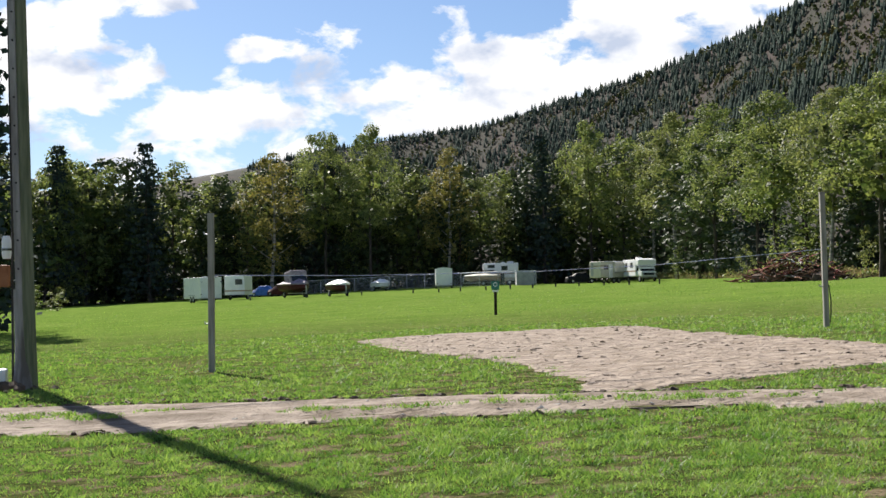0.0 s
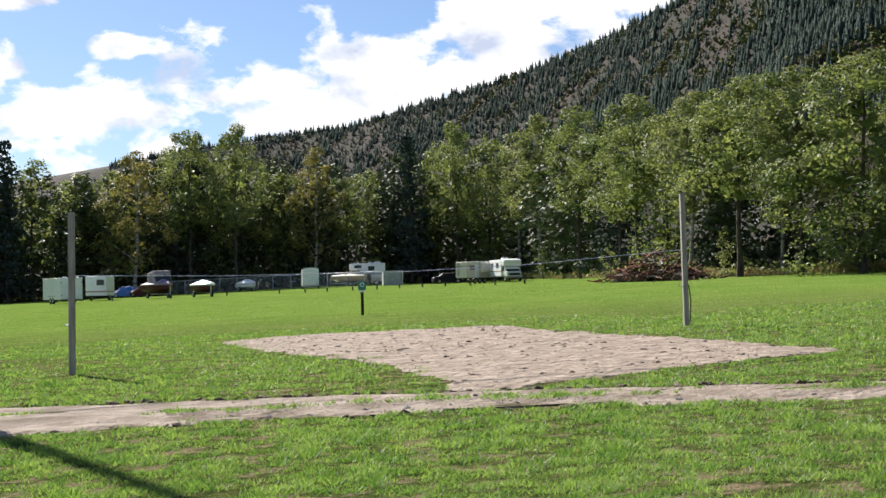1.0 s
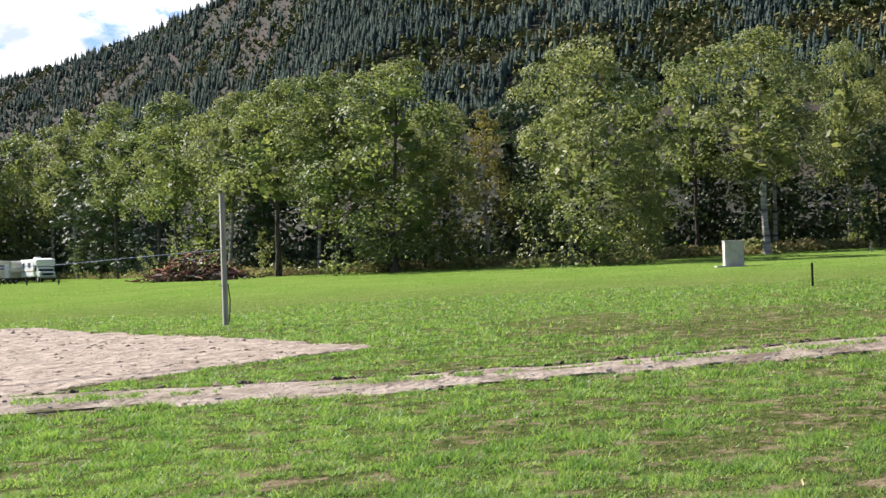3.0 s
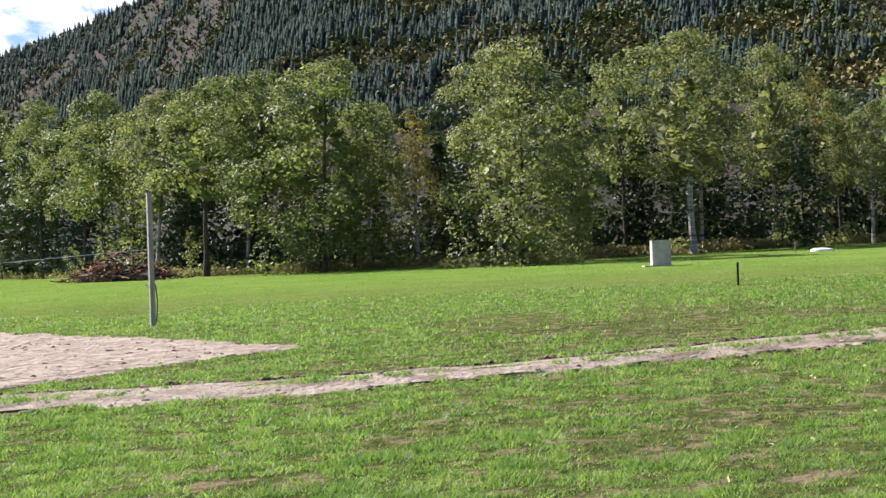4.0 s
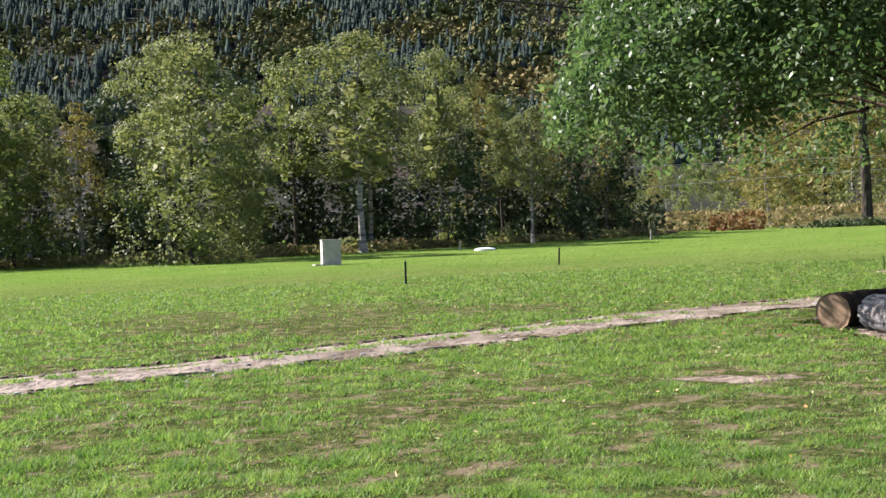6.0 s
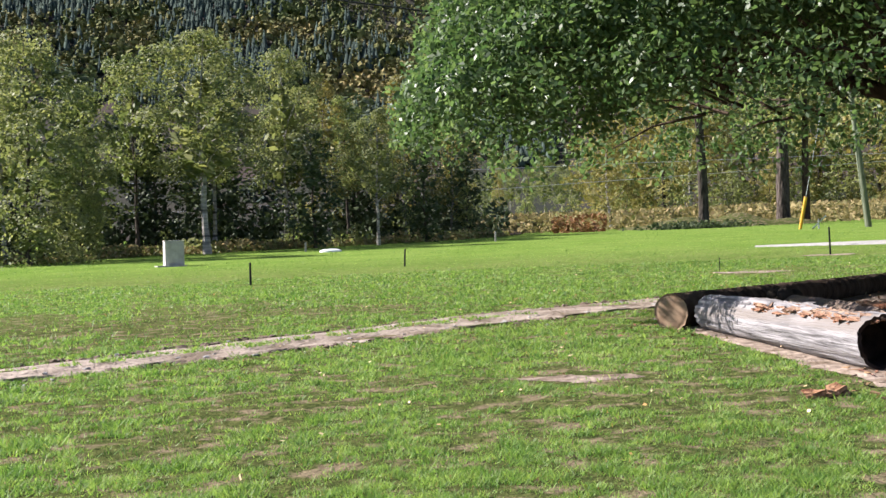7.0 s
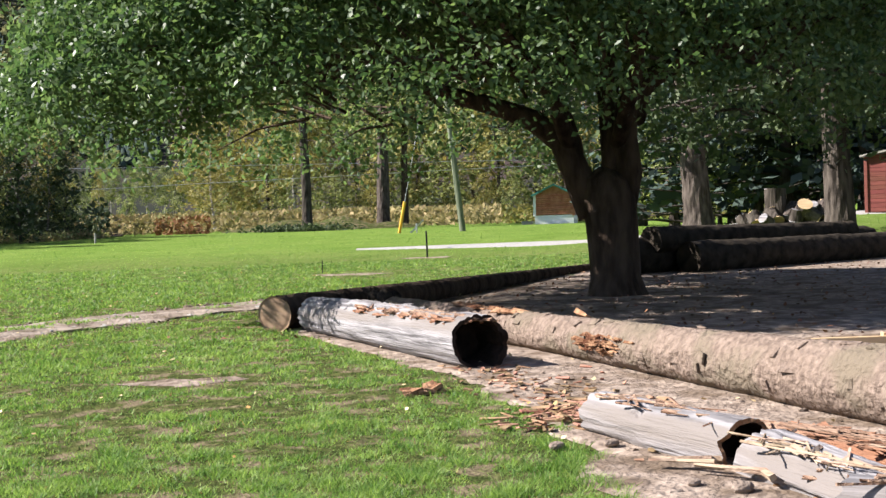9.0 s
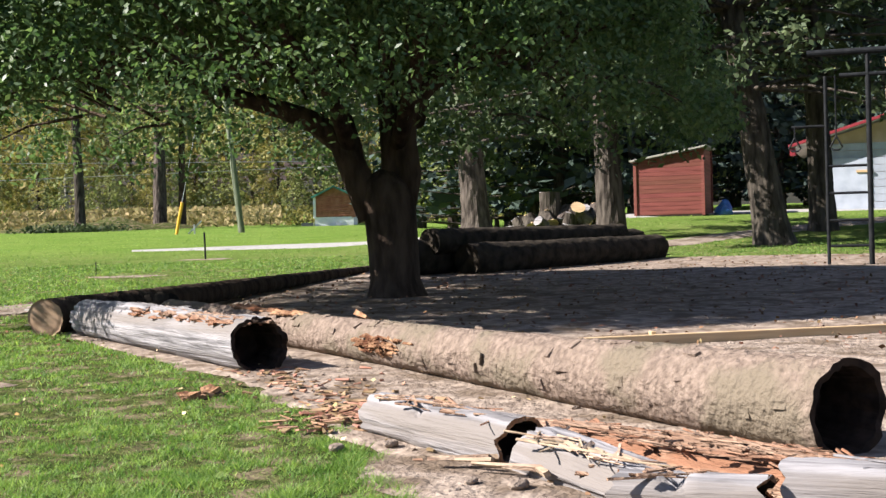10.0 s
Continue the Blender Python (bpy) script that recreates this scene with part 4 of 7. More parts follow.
scatter_brush("tall_dry_grass", (47.5, 66), 118, 150, 9000, 0.55, 1.7, M["brush"], "tall dry golden grass beyond the lawn", 51, "dry grass")
scatter_brush("bracken", (51.8, 54.0), 112, 118, 420, 0.5, 1.4, M["rust_leaf"], "rusty red-brown bracken beyond the lawn", 52, "bracken")
scatter_brush("roadside_weeds", (66, 80), 117, 127, 2500, 0.5, 1.6, M["leaf_yellow"], "yellow-green weeds beyond the gravel road", 53, "weeds")


# ---- things of the parking lot ----
def wheel(parent, x, y, r, w=0.2, axis="y"):
    bm = B()
    d = Vector((0, 1, 0)) if axis == "y" else Vector((1, 0, 0))
    c = Vector((x, y, r))
    tube(bm, [c - d * w / 2, c - d * w * 0.3, c + d * w * 0.3, c + d * w / 2], [r * 0.86, r, r, r * 0.86], 16)
    wh = part("tyre", bm, M["black"], parent)
    bm = B()
    tube(bm, [c - d * w * 0.53, c + d * w * 0.53], [r * 0.52, r * 0.52], 12)
    part("rim", bm, M["galv"], wh)
    return wh


def panel(name, parent, size, at, material, rot=(0, 0, 0), bevel=0.01, label=""):
    return part(name, box(B(), size, at, rot, bevel), material, parent, label)


def window(parent, size, at):
    """A framed pane on a wall; the thinnest side of size is its depth."""
    k = min(range(3), key=lambda i: size[i])
    fr = [s + (0.0 if i == k else 0.09) for i, s in enumerate(size)]
    fr[k] = size[k] * 0.8
    w = panel("window", parent, fr, at, M["grey_panel"])
    panel("pane", w, size, at, M["window"], bevel=0.004)


def enclosed_trailer(x, y, rz):
    t = thing("enclosed_trailer", "white enclosed cargo trailer with rear doors on the grass", "trailer", x, y, rz=rz)
    L, W, Hh, z0 = 6.0, 2.4, 2.25, 0.45
    panel("body", t, (L, W, Hh), (0, 0, z0 + Hh / 2), M["white"], bevel=0.06)
    panel("roof_cap", t, (L + 0.04, W + 0.04, 0.1), (0, 0, z0 + Hh), M["white"], bevel=0.04)
    panel("roof_vent", t, (0.4, 0.4, 0.14), (0.8, 0, z0 + Hh + 0.1), M["white"], bevel=0.03)
    for s in (-1, 1):
        d = panel("rear_door", t, (0.05, W / 2 - 0.08, Hh - 0.2), (L / 2 + 0.02, s * (W / 4), z0 + Hh / 2), M["white"], bevel=0.015)
        panel("latch_bar", d, (0.04, 0.04, Hh - 0.3), (L / 2 + 0.06, s * 0.15, z0 + Hh / 2), M["galv"])
        for k in (0.2, 0.8):
            panel("hinge", d, (0.05, 0.16, 0.06), (L / 2 + 0.05, s * (W / 2 - 0.08), z0 + Hh * k), M["dark_metal"])
    for side in (-1, 1):
        for xx in (-0.45, 0.45):
            wheel(t, xx, side * (W / 2 - 0.08), 0.36)
        panel("fender", t, (2.0, 0.14, 0.1), (0, side * (W / 2 + 0.02), 0.8), M["galv"], bevel=0.03)
        for k in range(6):
            panel("side_rib", t, (0.02, 0.012, Hh - 0.2), (-L / 2 + 0.5 + k, side * (W / 2 + 0.006), z0 + Hh / 2), M["white"], bevel=0.003)
    panel("bumper", t, (0.1, W, 0.14), (L / 2 + 0.02, 0, z0 - 0.08), M["dark_metal"])
    panel("drawbar", t, (1.2, 0.1, 0.1), (-L / 2 - 0.6, 0, 0.5), M["dark_metal"])
    panel("jack", t, (0.08, 0.08, 0.6), (-L / 2 - 1.0, 0, 0.3), M["dark_metal"])
    return t


def travel_trailer(x, y, rz):
    t = thing("travel_trailer", "white travel trailer with a tan stripe and small windows", "trailer", x, y, rz=rz)
    panel("body", t, (6.5, 2.4, 2.3), (0, 0, 1.7), M["white"], bevel=0.12)
    panel("stripe", t, (6.52, 2.42, 0.16), (0, 0, 1.05), M["stripe"], bevel=0.002)
    window(t, (0.06, 0.8, 0.6), (3.26, 0.5, 2.1))
    window(t, (0.9, 0.06, 0.6), (1.4, -1.21, 2.1))
    window(t, (0.7, 0.06, 0.5), (-1.4, -1.21, 2.1))
    d = panel("door", t, (0.66, 0.05, 1.75), (0.2, -1.21, 1.5), M["cream"])
    panel("handle", d, (0.1, 0.04, 0.05), (0.42, -1.25, 1.5), M["dark_metal"])
    for xx in (-0.4, 0.4):
        for s in (-1, 1):
            wheel(t, xx, s * 1.05, 0.34)
    panel("bumper", t, (0.1, 2.3, 0.12), (3.3, 0, 0.5), M["dark_metal"])
    panel("drawbar", t, (1.2, 0.1, 0.1), (-3.8, 0, 0.5), M["dark_metal"])
    return t


def hull_mesh(L, W, Hh, rng, top=0.0, bow=0.55):
    """A lofted boat hull, bow towards +x; top raises a crowned cover over it."""
    bm = B()
    rings = []
    n = 11
    for i in range(n):
        s = i / (n - 1)
        w = W / 2 * (1 - max(0, (s - bow) / (1 - bow)) ** 2.2) * (0.92 + 0.08 * math.sin(s * 3))
        x = -L / 2 + L * s
        keel = Hh * 0.55 * max(0, (s - 0.6) / 0.4) ** 2
        sheer = Hh * (1 + 0.12 * s)
        ring = [(x, -w, sheer), (x, -w * 0.92, Hh * 0.45 + keel * 0.5), (x, 0, keel), (x, w * 0.92, Hh * 0.45 + keel * 0.5), (x, w, sheer)]
        if top:
            for a in (0.6, 0, -0.6):
                lift = top * (1 - abs(a) * 0.7) * math.sin(math.pi * min(1, 0.12 + s * 0.8)) * (1 + 0.14 * math.sin(i * 2.1))
                ring.append((x, w * a, sheer + lift))
        rings.append([bm.verts.new(p) for p in ring])
    k = len(rings[0])
    for a, b in zip(rings, rings[1:]):
        for j in range(k):
            bm.faces.new((a[j], a[(j + 1) % k], b[(j + 1) % k], b[j]))
    bm.faces.new(rings[0][::-1])
    bm.faces.new(rings[-1])
    bmesh.ops.remove_doubles(bm, verts=bm.verts, dist=0.01)
    return bm


def boat(name, label, x, y, rz, L, W, hull_m, cover_m, top, z0=0.55, Hh=0.8, cabin=0.0):
    t = thing(name, label, "boat", x, y, rz=rz, group="boats on trailers")
    bm = hull_mesh(L, W, Hh, None)
    bmesh.ops.translate(bm, verts=bm.verts, vec=(0, 0, z0))
    part("hull", bm, hull_m, t, smooth_shade=False)
    bm = hull_mesh(L * 0.98, W * 1.02, 0.22, None, top=top)
    bmesh.ops.translate(bm, verts=bm.verts, vec=(0, 0, z0 + Hh * 0.95))
    c = part("cover", bm, cover_m, t)
    if cabin:
        bm = B()
        box(bm, (L * 0.34, W * 0.82, cabin), (-L * 0.02, 0, z0 + Hh + 0.2 + cabin / 2), (0, -8, 0), 0.18)
        part("cover_peak", bm, cover_m, c)
        panel("windscreen", t, (0.06, W * 0.7, cabin * 0.5), (L * 0.17, 0, z0 + Hh + 0.3 + cabin * 0.35), M["window"], (0, -30, 0))
    f = panel("trailer_frame", t, (L * 0.9, 0.1, 0.1), (0.2, 0, z0 - 0.08), M["galv"])
    for s in (-1, 1):
        panel("bunk", f, (L * 0.6, 0.12, 0.1), (-0.4, s * W * 0.28, z0 + 0.1), M["dark_metal"])
        wheel(t, -0.5, s * (W / 2 - 0.05), 0.32)
    panel("axle", t, (0.1, W, 0.1), (-0.5, 0, 0.34), M["dark_metal"])
    panel("winch_post", t, (0.1, 0.1, 0.9), (L / 2 + 0.1, 0, z0 + 0.3), M["galv"])
    panel("jack", t, (0.08, 0.08, 0.6), (L / 2 + 0.2, 0.1, 0.3), M["dark_metal"])
    panel("outboard_motor", t, (0.45, 0.4, 1.0), (-L / 2 - 0.25, 0, z0 + 0.6), M["black"], bevel=0.08)
    return t


def box_trailer(x, y, rz):
    t = thing("small_cargo_trailer", "small white upright cargo trailer with a rounded roof", "trailer", x, y, rz=rz)
    panel("body", t, (2.8, 2.05, 2.0), (0, 0, 1.4), M["white"], bevel=0.05)
    bm = B()
    tube(bm, [(-1.4, 0, 2.28), (1.4, 0, 2.28)], [1.06, 1.06], 24)
    for v in bm.verts:
        v.co.z = 2.38 + max(0.0, v.co.z - 2.28) * 0.22 - 0.01
    part("roof", bm, M["white"], t)
    panel("rear_frame", t, (0.06, 1.9, 1.8), (1.42, 0, 1.4), M["white"], bevel=0.01)
    panel("skirt", t, (2.7, 1.95, 0.3), (0, 0, 0.42), M["grey_panel"])
    for s in (-1, 1):
        wheel(t, 0, s * 0.98, 0.3)
        panel("tail_light", t, (0.05, 0.12, 0.1), (1.44, s * 0.85, 0.6), M["red_roof"])
    panel("drawbar", t, (1.0, 0.1, 0.1), (-1.9, 0, 0.4), M["dark_metal"])
    return t


def truck_camper(x, y, rz):
    t = thing("truck_camper", "white slide-in camper with a sleeping cab-over on a pickup", "camper", x, y, rz=rz)
    b = panel("body", t, (3.2, 2.2, 2.0), (0.6, 0, 2.0), M["white"], bevel=0.1)
    panel("cab_over", t, (1.9, 2.2, 0.95), (-1.6, 0, 2.52), M["white"], (0, 0, 0), 0.2)
    panel("stripe", b, (3.22, 2.22, 0.14), (0.6, 0, 1.55), M["stripe"], bevel=0.002)
    window(t, (0.8, 0.06, 0.55), (0.3, -1.11, 2.3))
    window(t, (0.9, 0.06, 0.35), (-1.5, -1.11, 2.55))
    panel("roof_vent", t, (0.5, 0.5, 0.16), (0.2, 0, 3.07), M["white"], bevel=0.03)
    panel("air_conditioner", t, (0.8, 0.7, 0.22), (1.2, 0, 3.1), M["white"], bevel=0.06)
    panel("pickup_bed", t, (5.4, 1.9, 0.55), (-0.6, 0, 0.85), M["cream"], bevel=0.08)
    panel("pickup_cab", t, (1.7, 1.8, 0.8), (-1.9, 0, 1.5), M["cream"], (0, 0, 0), 0.2)
    for xx in (-2.4, 1.0):
        for s in (-1, 1):
            wheel(t, xx, s * 0.85, 0.38)
    return t


def motorhome(x, y, rz):
    t = thing("motorhome", "white class C motorhome with a cab-over and dark windscreen", "motorhome", x, y, rz=rz)
    panel("body", t, (5.6, 2.35, 2.1), (-0.9, 0, 1.75), M["white"], bevel=0.1)
    panel("cab_over", t, (1.7, 2.3, 0.85), (2.3, 0, 2.4), M["white"], (0, 6, 0), 0.2)
    panel("cab", t, (1.5, 1.95, 1.1), (2.3, 0, 1.3), M["white"], bevel=0.12)
    panel("bonnet", t, (0.9, 1.9, 0.62), (3.3, 0, 0.98), M["white"], (0, 6, 0), 0.12)
    panel("windscreen", t, (0.06, 1.7, 0.62), (3.0, 0, 1.62), M["window"], (0, -24, 0))
    panel("grille", t, (0.05, 1.3, 0.26), (3.77, 0, 0.95), M["dark_metal"])
    for s in (-1, 1):
        panel("headlight", t, (0.05, 0.24, 0.2), (3.77, s * 0.78, 0.97), M["galv"])
        panel("wing_mirror", t, (0.1, 0.2, 0.3), (2.9, s * 1.2, 1.55), M["dark_metal"], bevel=0.03)
        window(t, (0.6, 0.05, 0.5), (2.25, s * 0.985, 1.65))
        window(t, (1.0, 0.06, 0.55), (0.2, s * 1.18, 2.1))
        window(t, (0.8, 0.06, 0.55), (-2.2, s * 1.18, 2.1))
        for xx in (3.0, -2.0):
            wheel(t, xx, s * 0.92, 0.38)
    panel("stripe", t, (5.62, 2.37, 0.14), (-0.9, 0, 1.35), M["stripe"], bevel=0.002)
    panel("front_bumper", t, (0.14, 2.0, 0.2), (3.84, 0, 0.6), M["galv"], bevel=0.04)
    panel("air_conditioner", t, (0.9, 0.7, 0.26), (-0.5, 0, 2.93), M["white"], bevel=0.07)
    return t


def fifth_wheel(x, y, rz):
    t = thing("camper_trailer", "cream camper trailer with a rounded front and open side", "camper", x, y, rz=rz)
    b = panel("body", t, (5.2, 2.3, 2.05), (0, 0, 1.75), M["cream"], bevel=0.12)
    panel("slide_out", t, (2.6, 0.6, 1.3), (0.7, -1.35, 2.0), M["cream"], bevel=0.14)
    panel("stripe", b, (5.22, 2.32, 0.12), (0, 0, 2.2), M["stripe"], bevel=0.002)
    panel("awning_roll", t, (3.8, 0.14, 0.14), (-0.2, -1.25, 2.72), M["white"], bevel=0.05)
    window(t, (0.7, 0.06, 0.5), (-1.7, -1.16, 2.0))
    d = panel("door", t, (0.64, 0.05, 1.7), (-0.95, -1.17, 1.55), M["white"])
    panel("handle", d, (0.1, 0.04, 0.05), (-0.72, -1.21, 1.5), M["dark_metal"])
    panel("ladder", t, (0.05, 0.4, 1.7), (-2.64, 0.5, 1.8), M["galv"])
    for xx in (-0.4, 0.4):
        for s in (-1, 1):
            wheel(t, xx, s * 1.0, 0.34)
    panel("drawbar", t, (1.1, 0.1, 0.1), (3.1, 0, 0.5), M["dark_metal"])
    return t


def covered_car(x, y, rz, m, label):
    t = thing("covered_car", label, "car", x, y, rz=rz)
    bm = B()
    rings = []
    for i, (px, hw, hh) in enumerate(((-2.1, 0.6, 0.75), (-1.9, 0.8, 0.9), (-1.2, 0.86, 1.0), (-0.7, 0.8, 1.4), (0.5, 0.78, 1.45), (1.1, 0.84, 1.0), (1.9, 0.8, 0.85), (2.1, 0.6, 0.6))):
        rings.append([bm.verts.new(p) for p in ((px, -hw, 0.2), (px, -hw * 0.98, hh * 0.65), (px, -hw * 0.6, hh), (px, 0, hh * 1.03), (px, hw * 0.6, hh), (px, hw * 0.98, hh * 0.65), (px, hw, 0.2))])
    for a, b in zip(rings, rings[1:]):
        for j in range(7):
            bm.faces.new((a[j], a[(j + 1) % 7], b[(j + 1) % 7], b[j]))
    bm.faces.new(rings[0][::-1])
    bm.faces.new(rings[-1])
    part("cover", bm, m, t)
    for xx in (-1.3, 1.35):
        for s in (-1, 1):
            wheel(t, xx, s * 0.75, 0.31)
    return t


enclosed_trailer(-26.6, 152.5, -62)
travel_trailer(-24.6, 166, -90)
boat("motor_boat", "dark red motor boat under a mauve cover on a trailer", -16.6, 155.5, -62, 5.8, 2.5, M["maroon"], M["purple"], 0.6, cabin=1.4)
boat("motor_boat", "white motor boat under a pale cover on a trailer", -10.9, 144.5, -70, 4.8, 2.0, M["maroon"], M["white"], 0.45, z0=0.45, Hh=0.65)
boat("motor_boat", "small boat wrapped in white on a trailer", -8.2, 183, -60, 3.6, 1.9, M["white"], M["white"], 0.55, z0=0.35, Hh=0.5)
boat("motor_boat", "brown striped motor boat parked before the camper", 5.2, 186, 160, 5.2, 2.1, M["stripe"], M["cream"], 0.25, z0=0.5, Hh=0.7)
box_trailer(0.0, 172.5, -88)
truck_camper(7.9, 188, 2)
fifth_wheel(21.4, 177, 32)
motorhome(24.6, 173, -82)
covered_car(-24.0, 186, -20, M["blue"], "low car under a blue tarpaulin beside the boats")
covered_car(-21.6, 184, -40, M["maroon"], "dark red low car beside a blue tarpaulin")
covered_car(18.8, 190, 10, M["dark_metal"], "dark grey car parked at the edge of the wood")
t = thing("storage_container", "grey ribbed metal storage container", "container", 10.1, 172.5, rz=2)
panel("body", t, (2.2, 2.0, 1.75), (0, 0, 0.95), M["grey_panel"], bevel=0.02)
for k in range(8):
    panel("rib", t, (0.1, 0.03, 1.6), (-0.95 + k * 0.27, -1.01, 0.95), M["grey_panel"], bevel=0.008)
panel("roof", t, (2.26, 2.06, 0.06), (0, 0, 1.85), M["galv"])


def lot_fence():
    """Chain-link fence behind the boats."""
    t = tagged(new("chain_link_fence"), "grey chain-link fence along the parking lot", "fence")
    a, b = Vector((-22, 195)), Vector((12, 180))
    n = 15
    for i in range(n):
        p = a.lerp(b, i / (n - 1))
        part("post", tube(B(), [(p.x, p.y, gz(p.x, p.y) - 0.2), (p.x, p.y, gz(p.x, p.y) + 1.9)], [0.05, 0.05], 8), M["galv"], t)
    tops = [(a.lerp(b, i / 30).x, a.lerp(b, i / 30).y, gz(*a.lerp(b, i / 30)) + 1.85) for i in range(31)]
    part("top_rail", tube(B(), tops, [0.035] * 31, 6), M["galv"], t)
    bm = B()
    for k in range(150):
        for s in (0, 1):
            p, q = a.lerp(b, k / 150), a.lerp(b, (k + 5) / 150 if k < 145 else 1)
            if s:
                p, q = q, p
            tube(bm, [(p.x, p.y, gz(p.x, p.y) + 0.05), (q.x, q.y, gz(q.x, q.y) + 1.8)], [0.012, 0.012], 3, cap=False)
    part("mesh", bm, M["galv"], t)


lot_fence()


def marker_stake(x, y, h, r, m, label, group="", lean=0.0, name="marker_stake"):
    bm = B()
    tube(bm, [(0, 0, -0.2), (lean * 0.5, 0, h * 0.5), (lean, 0, h * 0.97), (lean, 0, h)], [r, r, r, r * 0.6], 8)
    ob = part(name, bm, m)
    ob.matrix_world = pose(x, y, gz(x, y))
    return tagged(ob, label, "stake", group)


stakes = [(-58.0, 227.1), (-48, 206), (-39.3, 186.4), (-30, 168), (-21.0, 150.2), (-14.5, 146), (-8.5, 143.0), (-3.1, 139.3), (-0.5, 134), (1.6, 133.7), (4.0, 132), (6.3, 131.5), (8.4, 131), (10.5, 130), (12.3, 126), (14.0, 121), (15.8, 118), (17.6, 113)]
first = marker_stake(*stakes[0], 0.38, 0.07, M["black"], "short dark stake marking the edge of the lawn", "edge stakes")
for x, y in stakes[1:]:
    copy_thing(first, pose(x, y, gz(x, y)))


def debris_pile():
    """Heap of cleared branches and scrap wood."""
    t = thing("brush_pile", "heap of cut red-brown branches and scrap wood", "brush pile", 23.6, 93.5, rz=-64)
    rng = random.Random(4)
    for name, m, n, r in (("brushwood", M["brush_red"], 380, 0.045), ("dark_brushwood", M["tree_bark"], 260, 0.05), ("pale_stickwork", M["log_grey"], 40, 0.05)):
        bm = B()
        for i in range(n):
            u = rng.gauss(0, 0.42)
            u = max(-1, min(1, u))
            px, py = u * 5.2, rng.gauss(0, 0.8)
            top = 2.15 * max(0.12, (1 - abs(u) ** 1.6)) * max(0.2, 1 - abs(py) / 2.6)
            z = rng.random() ** 0.7 * top
            L = rng.uniform(0.5, 1.6)
            a, e = rng.uniform(0, 6.28), rng.uniform(-0.4, 0.5)
            d = Vector((math.cos(a) * math.cos(e), math.sin(a) * math.cos(e), math.sin(e))) * L / 2
            c = Vector((px, py, max(z, abs(d.z) * 0.8)))
            tube(bm, [c - d, c + Vector((0, 0, rng.uniform(-0.06, 0.06))), c + d], [r, r * 0.8, r * 0.4], 4)
        tagged(part(name, bm, m, t), kind="stuff")
    bm = B()
    for i in range(26):
        bmesh.ops.create_icosphere(bm, subdivisions=1, radius=rng.uniform(0.4, 0.7), matrix=pose(rng.uniform(-3.6, 3.6), rng.uniform(-0.7, 0.7), 0.15, 0, 0, rng.uniform(0, 360)) @ Matrix.Diagonal((1.5, 1.1, 0.9, 1)))
    tagged(part("heaped_earth", bm, M["clod"], t), kind="stuff")
    r2 = np.random.default_rng(3)
    c = r2.normal(size=(900, 3)) * np.array((1.3, 0.7, 0.35)) + np.array((0.6, 0, 1.0))
    v, f = leaf_quads(c, np.full(900, 0.22), r2, 0.3, 0.5)
    mpart("green_brush", np_mesh("green_brush", v, f, M["leaf"]), t, "cut green branches")
    for k in range(5):
        panel("scrap_board", t, (rng.uniform(0.5, 1.0), 0.2, 0.05), (rng.uniform(-0.5, 2.5), -0.5, rng.uniform(1.0, 1.5)), M["white"], (rng.uniform(-30, 30), rng.uniform(-30, 30), rng.uniform(0, 180)))
    return t


debris_pile()


